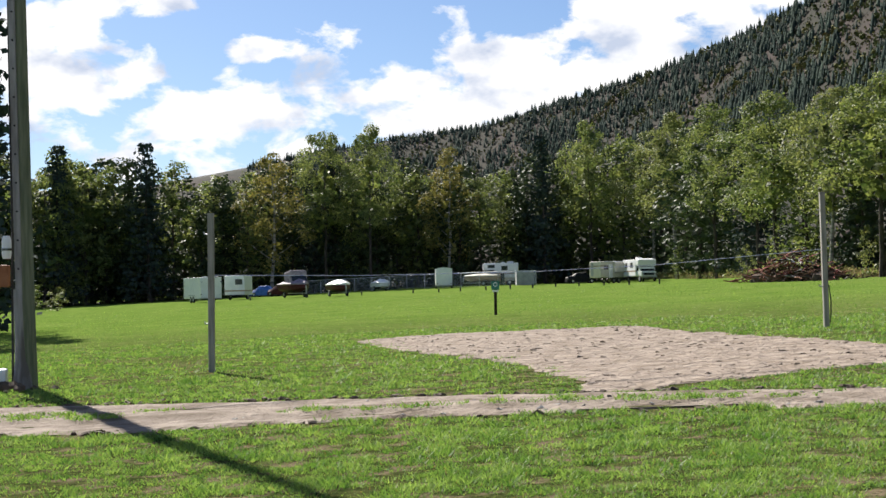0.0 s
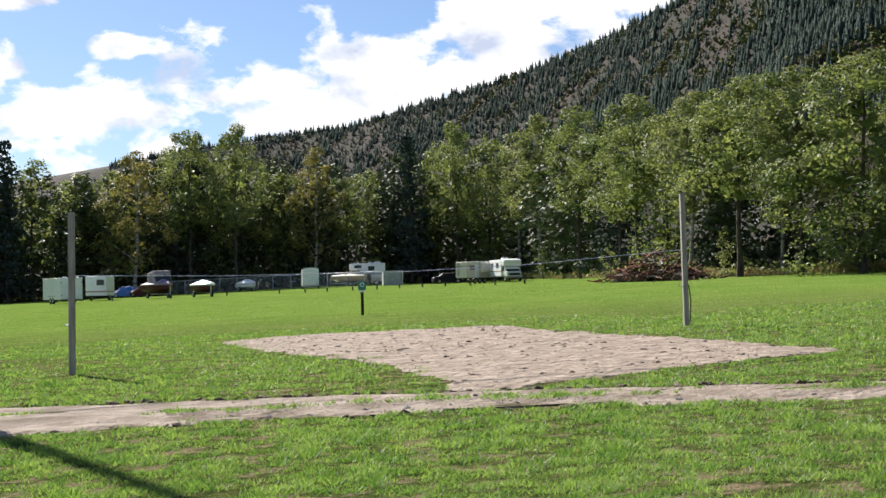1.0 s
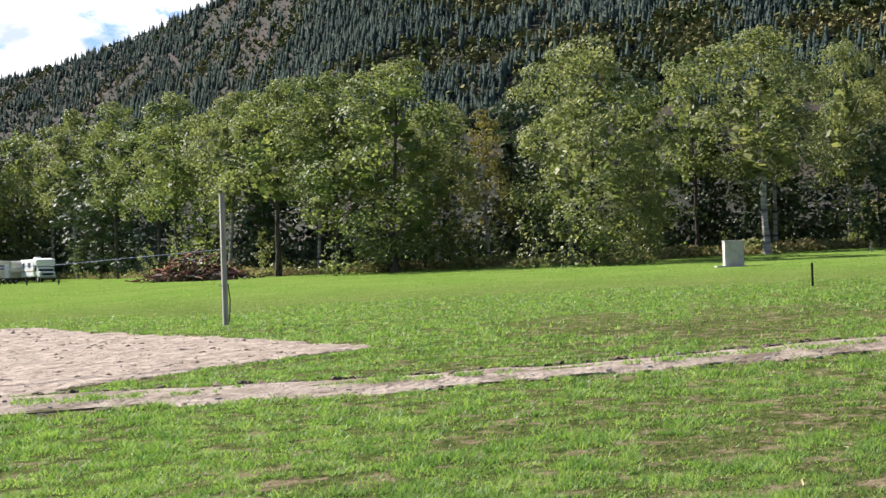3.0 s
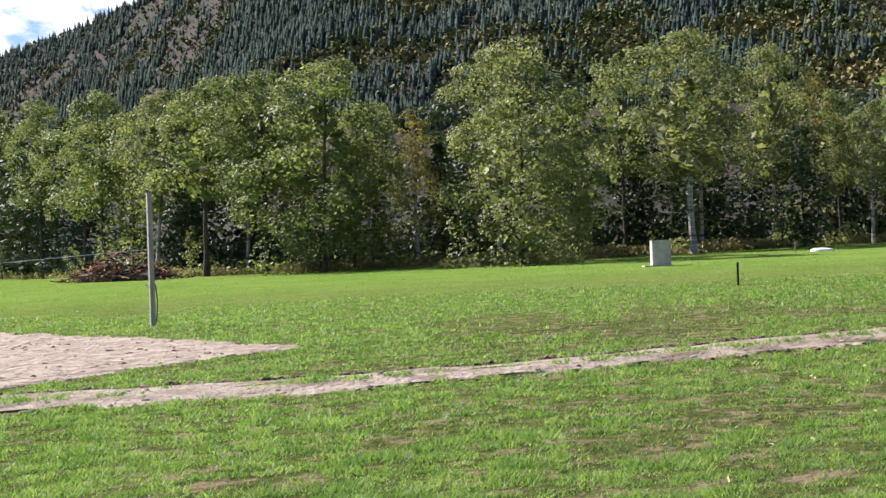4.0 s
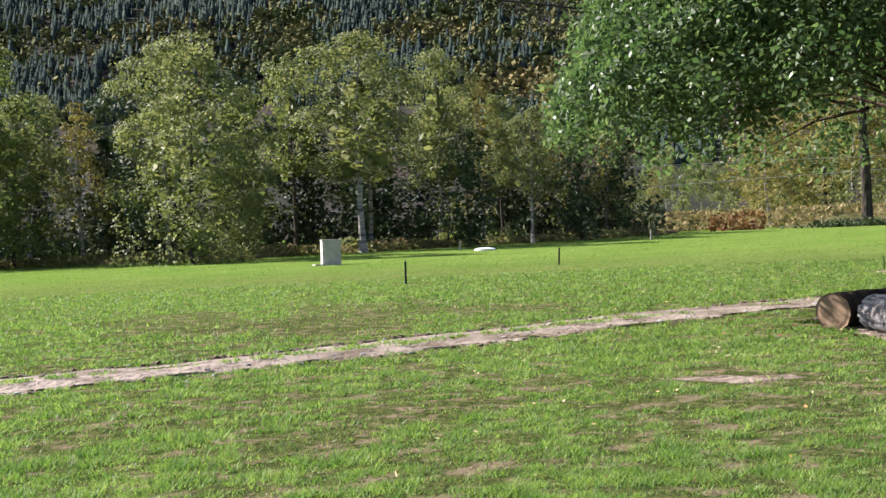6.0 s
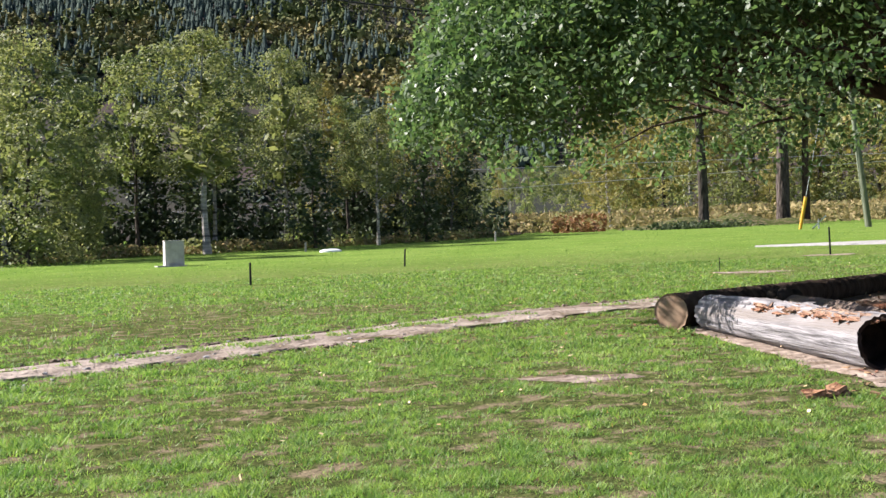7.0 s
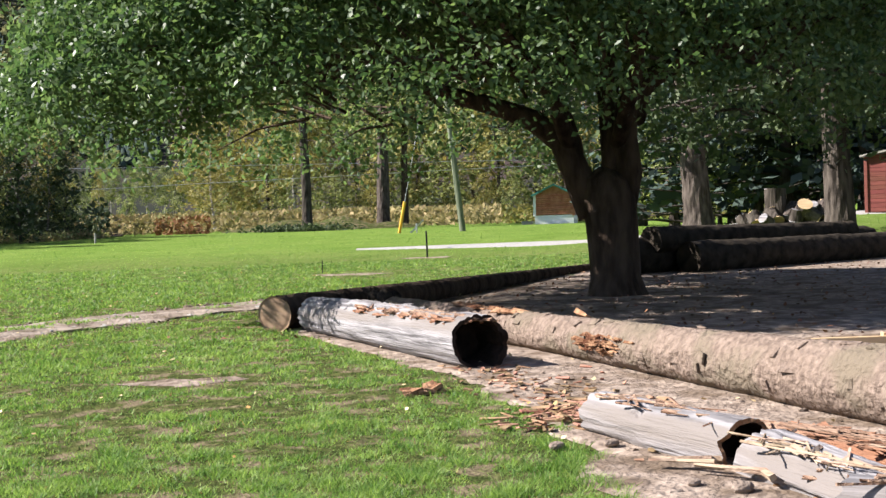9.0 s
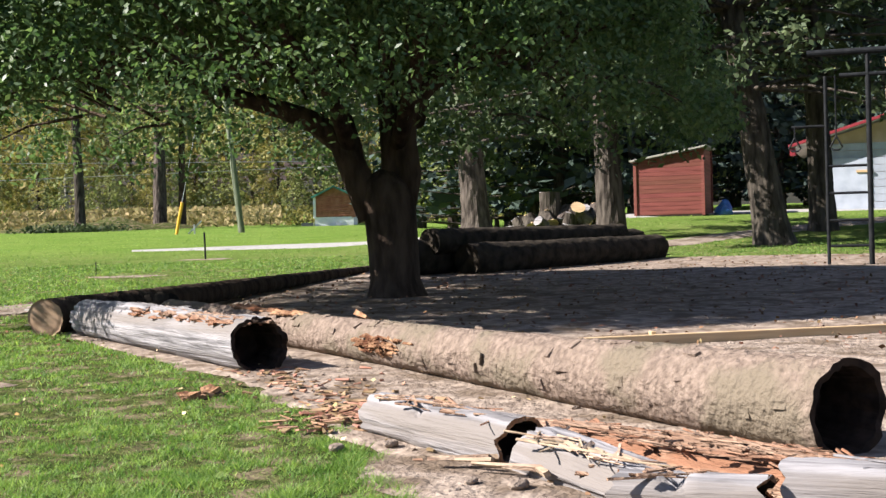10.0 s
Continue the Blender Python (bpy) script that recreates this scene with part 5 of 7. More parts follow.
# ---- things of the field ----
def utility_pole():
    t = thing("utility_pole", "weathered wooden power pole with a bolted cable guard", "utility pole", -7.35, 24.2)
    rnd = random.Random(2)
    bm = tube(B(), [(0.07 - 0.012 * z, 0, z) for z in (-0.5, 0, 1, 2.5, 4, 6, 9, 12.5)], [0.17, 0.16, 0.145, 0.135, 0.13, 0.125, 0.115, 0.1], 16, wob=0.02, rng=rnd)
    part("shaft", bm, M["green_wood"], t, "greenish treated pole")
    g = part("cable_guard", box(B(), (0.12, 0.1, 7.2), (-0.085, -0.1, 5.0), (0, -0.8, 0), 0.02), M["guard"], t, "long grey cable guard board")
    for k in range(14):
        bm = tube(B(), [(-0.075 - 0.0135 * (k * 0.5 - 3.4), -0.145, 1.6 + k * 0.5), (-0.075 - 0.0135 * (k * 0.5 - 3.4), -0.165, 1.6 + k * 0.5)], [0.02, 0.016], 8)
        part("bolt", bm, M["dark_metal"], g)
    bm = tube(B(), [(0.0, -0.08, -0.1), (0.0, -0.08, 0.2), (-0.02, -0.08, 0.5), (-0.04, -0.09, 1.0), (-0.06, -0.1, 1.6), (-0.075, -0.1, 1.75)], [0.2, 0.17, 0.12, 0.095, 0.085, 0.07], 12)
    part("lower_guard", bm, M["guard"], t, "flared grey metal sleeve at the foot")
    part("power_cable", tube(B(), [(-0.19, -0.04, 0.1), (-0.17, -0.04, 3.0), (-0.2, -0.04, 9)], [0.022] * 3, 8), M["black"], t)
    bm = tube(B(), [(-0.24, -0.14, 2.28), (-0.24, -0.14, 2.36), (-0.24, -0.14, 2.6), (-0.24, -0.14, 2.68)], [0.07, 0.085, 0.085, 0.06], 12)
    m = part("meter", bm, M["white"], t, "white meter housing")
    part("band", tube(B(), [(-0.24, -0.14, 2.42), (-0.24, -0.14, 2.46)], [0.09, 0.09], 12), M["window"], m)
    panel("junction_box", t, (0.2, 0.16, 0.38), (-0.3, -0.14, 1.98), M["brown_box"], bevel=0.02, label="rusty brown junction box")
    b = thing("concrete_block", "white concrete block beside the pole's foot", "block", -7.85, 24.0)
    part("body", box(B(), (0.5, 0.45, 0.42), (0, 0, 0.18), (0, 0, 12), 0.05), M["white"], b)
    bm = B()
    for i in range(60):
        a, r = rnd.uniform(0, 6.28), abs(rnd.gauss(0, 0.35))
        bmesh.ops.create_icosphere(bm, subdivisions=1, radius=rnd.uniform(0.05, 0.13), matrix=pose(r * math.cos(a), r * math.sin(a) * 0.7, max(0, 0.1 - r * 0.12)))
    ob = part("earth_mound", bm, M["clod"])
    ob.matrix_world = pose(-7.7, 23.8, gz(-7.7, 23.8))
    tagged(ob, "small mound of loose dark earth at the pole", "mound", kind="stuff")


utility_pole()


def net_post(x, y, lean, rz, strap):
    t = thing("volleyball_post", "weathered square wooden volleyball net post", "post", x, y, rz=rz, group="volleyball posts")
    bm = B()
    box(bm, (0.115, 0.115, 3.2), (0, 0, 1.4), (0, 0, 0), 0.012)
    for v in bm.verts:
        v.co.x += lean * (v.co.z / 3.0)
    part("shaft", bm, M["grey_wood"], t)
    for h, s in ((2.62, -1), (1.80, 1), (0.92, -1)):
        part("hook", tube(B(), [(lean * h / 3 + s * 0.03, 0, h), (lean * h / 3 + s * 0.12, 0, h), (lean * h / 3 + s * 0.13, 0, h + 0.04)], [0.014] * 3, 6), M["galv"], t)
    part("top_cap", box(B(), (0.12, 0.12, 0.03), (lean, 0, 3.0)), M["grey_wood"], t)
    if strap:
        part("strap", tube(B(), [(0.07 + lean * 0.3, -0.04, 0.95), (0.1, -0.05, 0.6), (0.09, -0.05, 0.3), (0.07, -0.04, 0.1)], [0.014] * 4, 6), M["black"], t)


net_post(-4.43, 26.28, 0.03, 0, False)
net_post(8.48, 30.78, -0.02, 0, True)
rope = [(-4.38, 26.33, 1.98), (-1.65, 27.89, 1.93), (1.98, 29.38, 1.95), (4.74, 30.14, 2.05), (8.43, 30.77, 2.32)]
fine = []
for a, b in zip(rope, rope[1:]):
    fine += [tuple(a[k] + (b[k] - a[k]) * i / 8 for k in range(3)) for i in range(8)]
fine.append(rope[-1])
tagged(part("net_rope", tube(B(), fine, [0.005 if i % 2 else 0.0075 for i in range(len(fine))], 6), M["rope"]), "blue and white rope strung between the volleyball posts", "rope")


def field_sign():
    t = thing("sign_post", "small green sign on a dark wooden post", "sign", 1.95, 52.6)
    part("post", box(B(), (0.11, 0.11, 1.3), (0, 0, 0.45), (0, 0, 0), 0.01), M["dark_log"], t)
    b = part("board", box(B(), (0.30, 0.03, 0.32), (0, -0.07, 1.12), (0, 0, 0), 0.008), M["sign_green"], t, "green sign board")
    part("symbol", tube(B(), [(0, -0.086, 1.16), (0, -0.094, 1.16)], [0.085, 0.085], 20), M["white"], b)
    part("symbol_centre", tube(B(), [(0, -0.095, 1.16), (0, -0.099, 1.16)], [0.055, 0.055], 20), M["sign_green"], b)
    part("lower_plate", box(B(), (0.24, 0.02, 0.07), (0, -0.066, 0.91), (0, 0, 0), 0.004), M["white"], t, "white strip")


field_sign()


def utility_cabinet():
    t = thing("utility_cabinet", "pale concrete utility cabinet standing on the lawn", "utility cabinet", 36.2, 49.4, rz=-28)
    b = panel("body", t, (0.82, 0.7, 1.1), (0, 0, 0.55), M["concrete"], bevel=0.015)
    panel("lid", t, (0.86, 0.74, 0.05), (0, 0, 1.1), M["concrete"], bevel=0.015)
    d = panel("door", b, (0.72, 0.02, 0.92), (0, -0.36, 0.55), M["concrete"], bevel=0.006)
    panel("foot_slab", t, (1.25, 0.95, 0.06), (-0.15, -0.05, 0.01), M["concrete"], bevel=0.01)


utility_cabinet()
marker_stake(24.03, 29.36, 0.62, 0.03, M["dark_metal"], "dark metal stake standing in the lawn", "lawn stakes", name="metal_stake")
marker_stake(34.1, 33.35, 0.60, 0.03, M["dark_metal"], "dark metal stake leaning in the lawn", "lawn stakes", 0.05, name="metal_stake")
marker_stake(66.2, 56.66, 0.62, 0.06, M["grey_wood"], "pale wooden stake at the end of the lawn", "lawn stakes")
marker_stake(39.03, 19.99, 0.85, 0.03, M["dark_metal"], "tall dark metal stake in a bare spot", "lawn stakes", -0.05, name="metal_stake")
marker_stake(29.98, 18.35, 0.34, 0.012, M["dark_metal"], "thin short metal stake in the lawn", "lawn stakes", name="metal_stake")
marker_stake(53.33, 60.1, 0.55, 0.06, M["grey_wood"], "pale wooden stake at the end of the lawn", "lawn stakes")
marker_stake(96.28, 77.96, 0.5, 0.06, M["dark_log"], "dark stake in the dry grass", "lawn stakes")
bm = tube(B(), [(0, 0, -0.05), (0, 0, 0.08), (0, 0, 0.14), (0, 0, 0.17)], [0.62, 0.6, 0.42, 0.1], 24)
ob = part("tank_lid", bm, M["white"])
ob.matrix_world = pose(52.33, 56.89, gz(52.33, 56.89))
tagged(ob, "low white concrete tank lid in the lawn", "tank lid")
bm = box(B(), (0.35, 0.25, 0.3), (0, 0, 0.13), (0, 0, 20), 0.06)
ob = part("white_bag", bm, M["white"])
ob.matrix_world = pose(40.6, 84.5, gz(40.6, 84.5))
tagged(ob, "small white bag lying at the wood's edge", "bag")


# ---- logs and playground ----
def along_x(a, b):
    """A pose at a whose x axis runs towards b."""
    a, b = Vector(a), Vector(b)
    d = (b - a).normalized()
    y = Vector((0, 0, 1)).cross(d).normalized()
    m = Matrix((d, y, d.cross(y))).transposed().to_4x4()
    m.translation = a
    return m, (b - a).length


def log_mesh(L, r0, r1, seed, rough=0.02, sides=44, step=0.06, bite=None, ragged_end=0.0, groove=0.0):
    """An uneven log along x from 0 to L. bite(s, a) lowers the radius at the share s and angle a."""
    bm = B()
    n = max(4, int(L / step))
    rings = []
    for i in range(n + 1):
        s = i / n
        r = r0 + (r1 - r0) * s
        ring = []
        for k in range(sides):
            a = 2 * math.pi * k / sides
            p = Vector((s * L * 1.2, math.cos(a) * 1.3, math.sin(a) * 1.3 + seed))
            q = r * (1 + rough * 4 * noise.noise(p * 0.7) * 0.5) + rough * (noise.noise(p * 3) * 0.6 + noise.noise(p * 8) * 0.5)
            q += rough * 0.45 * noise.noise(p * 17)
            if groove:
                q -= groove * max(0.0, noise.noise(Vector((s * L * 0.7, math.cos(a) * 5.5, math.sin(a) * 5.5 + seed))) - 0.12) * 3
            if bite:
                q *= bite(s, a)
            x = s * L
            if ragged_end and i in (0, n):
                x += ragged_end * noise.noise(Vector((math.cos(a) * 2, math.sin(a) * 2, seed + i)))
            ring.append(bm.verts.new((x, q * math.cos(a), q * math.sin(a))))
        rings.append(ring)
    for a, b in zip(rings, rings[1:]):
        for k in range(sides):
            bm.faces.new((a[k], b[k], b[(k + 1) % sides], a[(k + 1) % sides]))
    return bm, rings


def end_cap(ring, inset, depth, sign):
    """Rim and hollow of a log's end, as two bmeshes."""
    rim, hollow = B(), B()
    pts = [v.co.copy() for v in ring]
    c = sum(pts, Vector()) / len(pts)
    mid = [c + (p - c) * inset * (1 + (0.09 * noise.noise(p * 9) + 0.06 * noise.noise(p * 23) if depth > 0.05 else 0)) + Vector((sign * -0.01, 0, 0)) for p in pts]
    deep = [c + (p - c) * inset * 0.8 + Vector((-sign * depth, 0, 0)) for p in pts]
    k = len(pts)
    a, b = [rim.verts.new(p) for p in pts], [rim.verts.new(p) for p in mid]
    for i in range(k):
        rim.faces.new((a[i], a[(i + 1) % k], b[(i + 1) % k], b[i]))
    a, b = [hollow.verts.new(p) for p in mid], [hollow.verts.new(p) for p in deep]
    for i in range(k):
        hollow.faces.new((a[i], a[(i + 1) % k], b[(i + 1) % k], b[i]))
    hollow.faces.new(b)
    return rim, hollow


def log(name, label, a, b, r0, r1, m, seed, end_m, rough=0.02, hollow=(0, 0), bite=None, ragged_end=0.0, group="logs", groove=0.0, rest=0.9):
    """A log lying from a to b (plan points); its ends may be hollow."""
    za, zb = gz(*a) + r0 * rest, gz(*b) + r1 * rest
    mx, L = along_x((a[0], a[1], za), (b[0], b[1], zb))
    t = new(name)
    t.matrix_world = mx
    tagged(t, label, "log", group)
    bm, rings = log_mesh(L, r0, r1, seed, rough, bite=bite, ragged_end=ragged_end, groove=groove)
    for k, (ring, sign) in enumerate(((rings[0], -1), (rings[-1], 1))):
        rim, hol = end_cap(ring, 0.84 if hollow[k] else 0.9, hollow[k] or 0.004, sign)
        e = part("end_face", rim, end_m, t)
        part("hollow" if hollow[k] else "heartwood", hol, M["char"] if hollow[k] else end_m, e)
    part("body", bm, m, t, smooth_shade=True)
    return t, L


def shards(bm, n, rng, place, length=(0.08, 0.3), width=(0.015, 0.05), thick=(0.008, 0.025), head=None, tilt=0.5):
    """Splinters of wood, each a small tapered prism."""
    for _ in range(n):
        p = Vector(place(rng))
        a = (rng.uniform(0, 6.28) if head is None else head + rng.gauss(0, 0.4))
        e = rng.uniform(-tilt, tilt)
        L, w, h = rng.uniform(*length), rng.uniform(*width), rng.uniform(*thick)
        m = Matrix.Translation(p) @ Euler((rng.uniform(-0.6, 0.6), e, a)).to_matrix().to_4x4()
        vs = [bm.verts.new(m @ Vector(q)) for q in ((-L / 2, -w / 2, 0), (-L / 2, w / 2, 0), (L / 2, w * 0.2, 0), (L / 2, -w * 0.3, 0), (-L / 2, -w / 2, h), (-L / 2, w / 2, h), (L / 2, w * 0.2, h * 0.5), (L / 2, -w * 0.3, h * 0.5))]
        for q in ((0, 3, 2, 1), (4, 5, 6, 7), (0, 1, 5, 4), (2, 3, 7, 6), (1, 2, 6, 5), (3, 0, 4, 7)):
            bm.faces.new([vs[i] for i in q])


# long edging log along the track, sinking into the ground towards its far end
log("edging_log", "dark weathered log edging the track with a sawn end", (15.5, 10.25), (31.6, 11.5), 0.25, 0.07, M["tree_bark"], 3, M["log_end"], 0.02)


def broken_top(s, a):
    """The crown of the log has rotted away in steps towards its hollow end."""
    up = max(0.0, math.sin(a + 0.35))
    step = smooth(0.44, 0.47, s) * 0.6 + smooth(0.70, 0.73, s) * 0.25
    return 1 - 0.34 * up ** 1.5 * step * (0.8 + 0.5 * noise.noise(Vector((s * 9, a * 2, 0))))


t, L = log("hollow_log", "grey weathered log with a rotten broken top and black hollow end", (15.7, 9.75), (12.28, 5.72), 0.24, 0.315, M["log_grey"], 5, M["char"], 0.012, hollow=(0, 0.5), bite=broken_top, ragged_end=0.06, groove=0.02)
rnd = random.Random(1)
bm = B()
shards(bm, 190, rnd, lambda r: (lambda s, y: (s * L, y, 0.205 - 0.9 * (y + 0.04) ** 2 + r.uniform(-0.03, 0.015)))(r.uniform(0.45, 0.99), r.uniform(-0.22, 0.14)), (0.12, 0.42), (0.04, 0.11), (0.012, 0.035), 0.0, 0.05)
tagged(part("rotten_top", bm, M["rot_fibre"], t, "splintered orange rotten wood"), kind="stuff")
bm = B()
shards(bm, 26, rnd, lambda r: (lambda s, y: (s * L, y, 0.22 - 0.8 * y * y))(r.uniform(0.44, 0.7), r.uniform(-0.1, 0.16)), (0.2, 0.5), (0.05, 0.1), (0.02, 0.04), 0.0, 0.05)
tagged(part("weathered_shell", bm, M["log_grey"], t, "grey flakes of the outer shell"), kind="stuff")

def slim(s, a):
    return 1 - 0.13 * math.sin(math.pi * s)


t, L = log("fallen_trunk", "long fallen trunk with flaking pale bark and a black hollow end", (17.8, 9.9), (8.68, 0.18), 0.17, 0.32, M["log_bark"], 9, M["char"], 0.02, bite=slim, hollow=(0, 0.45), ragged_end=0.05)
bm = B()
shards(bm, 60, rnd, lambda r: (lambda q, a: (q, 0.225 * math.cos(a), 0.225 * math.sin(a)))(r.gauss(7.5, 0.24), r.uniform(2.75, 3.5) - 6.283), (0.1, 0.3), (0.03, 0.07), (0.01, 0.03), 0.0, 0.1)
part("exposed_wood", bm, M["rot"], t, "orange wood where the bark has come off")
bm = B()
for k in range(46):                                        # loose plates of bark
    q, a = rnd.uniform(4.5, L - 0.2), rnd.uniform(0.3, 3.6)
    rr = (0.17 + 0.15 * q / L) * slim(q / L, a)
    box(bm, (rnd.uniform(0.06, 0.2), rnd.uniform(0.04, 0.1), 0.022), (q, rr * math.cos(a), rr * math.sin(a)), (math.degrees(a) - 90 + rnd.uniform(-8, 8), rnd.uniform(-5, 5), rnd.uniform(-20, 20)), 0.006)
tagged(part("loose_bark", bm, M["log_bark"], t), kind="stuff")
bm = B()
shards(bm, 40, rnd, lambda r: (r.uniform(3.3, 5.2), r.uniform(-0.14, 0.05), 0.185), (0.15, 0.4), (0.05, 0.1), (0.015, 0.03), 0.0, 0.06)
part("exposed_wood", bm, M["rot"], t, "orange wood where the bark has come off")
bm = B()
for k in range(5):
    bmesh.ops.create_icosphere(bm, subdivisions=2, radius=rnd.uniform(0.08, 0.14), matrix=pose(rnd.uniform(0.0, 0.5), rnd.uniform(-0.15, 0.15), rnd.uniform(0.05, 0.22)))
part("burl", bm, M["dark_log"], t, "dark mossy burls")
bm = B()
shards(bm, 1, random.Random(5), lambda r: (6.6, 0.05, 0.21), (0.28, 0.28), (0.12, 0.12), (0.06, 0.06), 0.4, 0.1)
ob = part("bark_slab", bm, M["rot"])
ob.matrix_world = t.matrix_world.copy()
tagged(ob, "loose slab of red bark lying on the trunk", "bark")


def notch(s, a):
    """A cracked crown and one deep slot across the top."""
    up = max(0.0, math.sin(a + 0.25))
    return 1 - 0.08 * up ** 6 - 0.5 * min(1.0, up * 1.6) * math.exp(-((s - 0.46 - 0.05 * math.sin(a * 2)) / 0.025) ** 2)


def split_top(s, a):
    """The upper half has come away along the grain."""
    return 1 - 0.42 * smooth(0.15, 0.75, math.sin(a - 0.5)) * (0.85 + 0.3 * noise.noise(Vector((s * 5, a * 3, 1))))


def low(s, a):
    return 1 - 0.38 * max(0, math.sin(a)) * (0.8 + 0.6 * noise.noise(Vector((s * 4, a * 3, 4))))


LABEL = "silvery grey weathered log broken into lengths"
# plan of both ends, radii, seed, hollow depth, bite, splinters' material and count
for a, b, r0, r1, sd, hol, cut, top, n in (((9.12, 3.33), (8.06, 2.04), 0.185, 0.20, 11, 0.3, notch, "rot_fibre", 30), ((7.98, 1.95), (7.1, 1.14), 0.20, 0.17, 14, 0.0, split_top, "pale_split", 36),
                                           ((6.95, 1.28), (6.88, 0.52), 0.15, 0.16, 17, 0.2, notch, "rot_fibre", 5), ((7.08, 0.44), (6.9, -1.6), 0.19, 0.20, 27, 0.0, notch, "log_grey", 3)):
    t, L = log("grey_log", LABEL, a, b, r0, r1, M["log_grey"], sd, M["rot"], 0.012, hollow=(0, hol), bite=cut, ragged_end=0.07, group="broken grey logs", groove=0.02, rest=0.6)
    bm = B()
    lift = r0 * (0.62 if cut is split_top else 0.93)
    shards(bm, n, rnd, lambda r: (lambda y: (r.uniform(0.1, 0.98) * L, y - 0.03, lift - 1.6 * y * y + r.uniform(-0.02, 0.01)))(r.uniform(-0.13, 0.1)), (0.15, 0.5), (0.008, 0.03), (0.006, 0.016), 0.0, 0.03)
    tagged(part("splintered_top", bm, M[top], t, "splintered wood along the grain"), kind="stuff")

for a, b, r0, r1, sd, n in (((8.62, 1.97), (8.12, 1.12), 0.16, 0.15, 21, 90), ((7.92, 1.12), (7.36, 0.2), 0.21, 0.19, 24, 180), ((7.45, 1.35), (6.98, 0.75), 0.13, 0.12, 29, 80)):
    t, L = log("rotten_log", "rotten orange log crumbling into splinters", a, b, r0, r1, M["rot_fibre"], sd, M["rot"], 0.03, bite=low, ragged_end=0.12, group="rotten logs", groove=0.03, rest=0.5)
    bm = B()
    shards(bm, n, rnd, lambda r: (lambda y: (r.uniform(-0.02, 1.02) * L, y, r0 * 0.66 - 0.8 * y * y + r.uniform(-0.03, 0.015)))(r.uniform(-0.18, 0.18)), (0.12, 0.45), (0.008, 0.03), (0.006, 0.016), 0.0, 0.04)
    tagged(part("splintered_top", bm, M["rot_fibre"], t), kind="stuff")

# chips, bark and stones round the logs
bm = B()
rnd = random.Random(17)
shards(bm, 230, rnd, lambda r: (lambda x, y: (x, y, gz(x, y) + 0.012 + abs(r.gauss(0, 0.014))))(9.68 + r.gauss(0, 0.34), 3.82 + r.gauss(0, 0.2)), (0.04, 0.26), (0.015, 0.06), (0.006, 0.018), None, 0.12)
shards(bm, 420, rnd, lambda r: (lambda u: (lambda x, y: (x, y, gz(x, y) + 0.025))(12.4 - 5.4 * u + r.gauss(0, 0.28), 5.9 - 5.4 * u + r.gauss(0, 0.28)))(r.random()), (0.03, 0.16), (0.012, 0.05), (0.006, 0.02), None, 0.12)
tagged(part("wood_chips", bm, M["chip"]), "orange and tan wood chips strewn round the logs", "wood chips", kind="stuff")
bm = B()
for k, (x, y) in enumerate(((10.42, 5.5), (10.7, 5.42))):
    shards(bm, 3, random.Random(k), lambda r: (x + r.uniform(-0.05, 0.05), y + r.uniform(-0.05, 0.05), gz(x, y) + 0.02), (0.2, 0.3), (0.1, 0.2), (0.02, 0.035), 0.7, 0.35)
    ob = part("bark_piece", bm, M["rot"])
    tagged(ob, "red piece of bark lying on the grass", "bark", "bark pieces")
    bm = B()
bm.free()
for x, y, s in ((9.05, 2.9, 0.05), (8.0, 2.05, 0.04), (7.9, 1.75, 0.06), (8.85, 3.2, 0.05)):
    bm = B()
    bmesh.ops.create_icosphere(bm, subdivisions=2, radius=s, matrix=Matrix.Diagonal((1.4, 1, 0.6, 1)))
    for v in bm.verts:
        v.co *= 1 + 0.2 * noise.noise(v.co * 12 + Vector((x, y, 0)))
    ob = part("stone", bm, M["dirt"])
    ob.matrix_world = pose(x - 0.55, y + 0.15, gz(x, y) + s * 0.5)
    tagged(ob, "pale rounded stone on the bare earth", "stone", "stones by the logs")
for k, (x, y, a) in enumerate(((7.86, 2.36, 22), (7.66, 1.98, 12))):
    bm = B()
    shards(bm, 3, random.Random(k + 30), lambda r: (r.uniform(-0.15, 0.15), r.uniform(-0.03, 0.03), 0.02), (0.35, 0.6), (0.03, 0.06), (0.02, 0.04), 0.0, 0.04)
    ob = part("split_board", bm, M["pale_split"])
    ob.matrix_world = pose(x, y, gz(x, y) + 0.05, 0, 0, 45 + a)
    tagged(ob, "pale split length of wood on the ground", "wood", "split wood")

t = thing("timber_edging", "tan timber plank edging the playground", "plank", 16.0, 0.62, rz=-56.5)
part("board", box(B(), (8.0, 0.1, 0.11), (0, 0, 0.055), (0, 0, 0), 0.012), M["plank"], t)
part("stake", box(B(), (0.06, 0.08, 0.24), (-2.0, 0.085, 0.02), (0, 0, 0), 0.01), M["plank"], t)
part("stake", box(B(), (0.06, 0.08, 0.24), (1.6, 0.085, 0.02), (0, 0, 0), 0.01), M["plank"], t)

# stacked logs whose near-black colour includes the shade under the tree
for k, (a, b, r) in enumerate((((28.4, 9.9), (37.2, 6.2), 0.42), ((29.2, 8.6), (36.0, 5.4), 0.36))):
    log("dark_log", "dark log under the tree, shade put into its colour", a, b, r, r * 0.9, M["dark_log"], 40 + k, M["dark_log"], 0.03, group="shaded logs")
t, L = log("dark_log", "dark log stacked on two others, shade put into its colour", (28.9, 9.35), (35.6, 6.3), 0.3, 0.24, M["dark_log"], 47, M["dark_log"], 0.03, group="shaded logs")
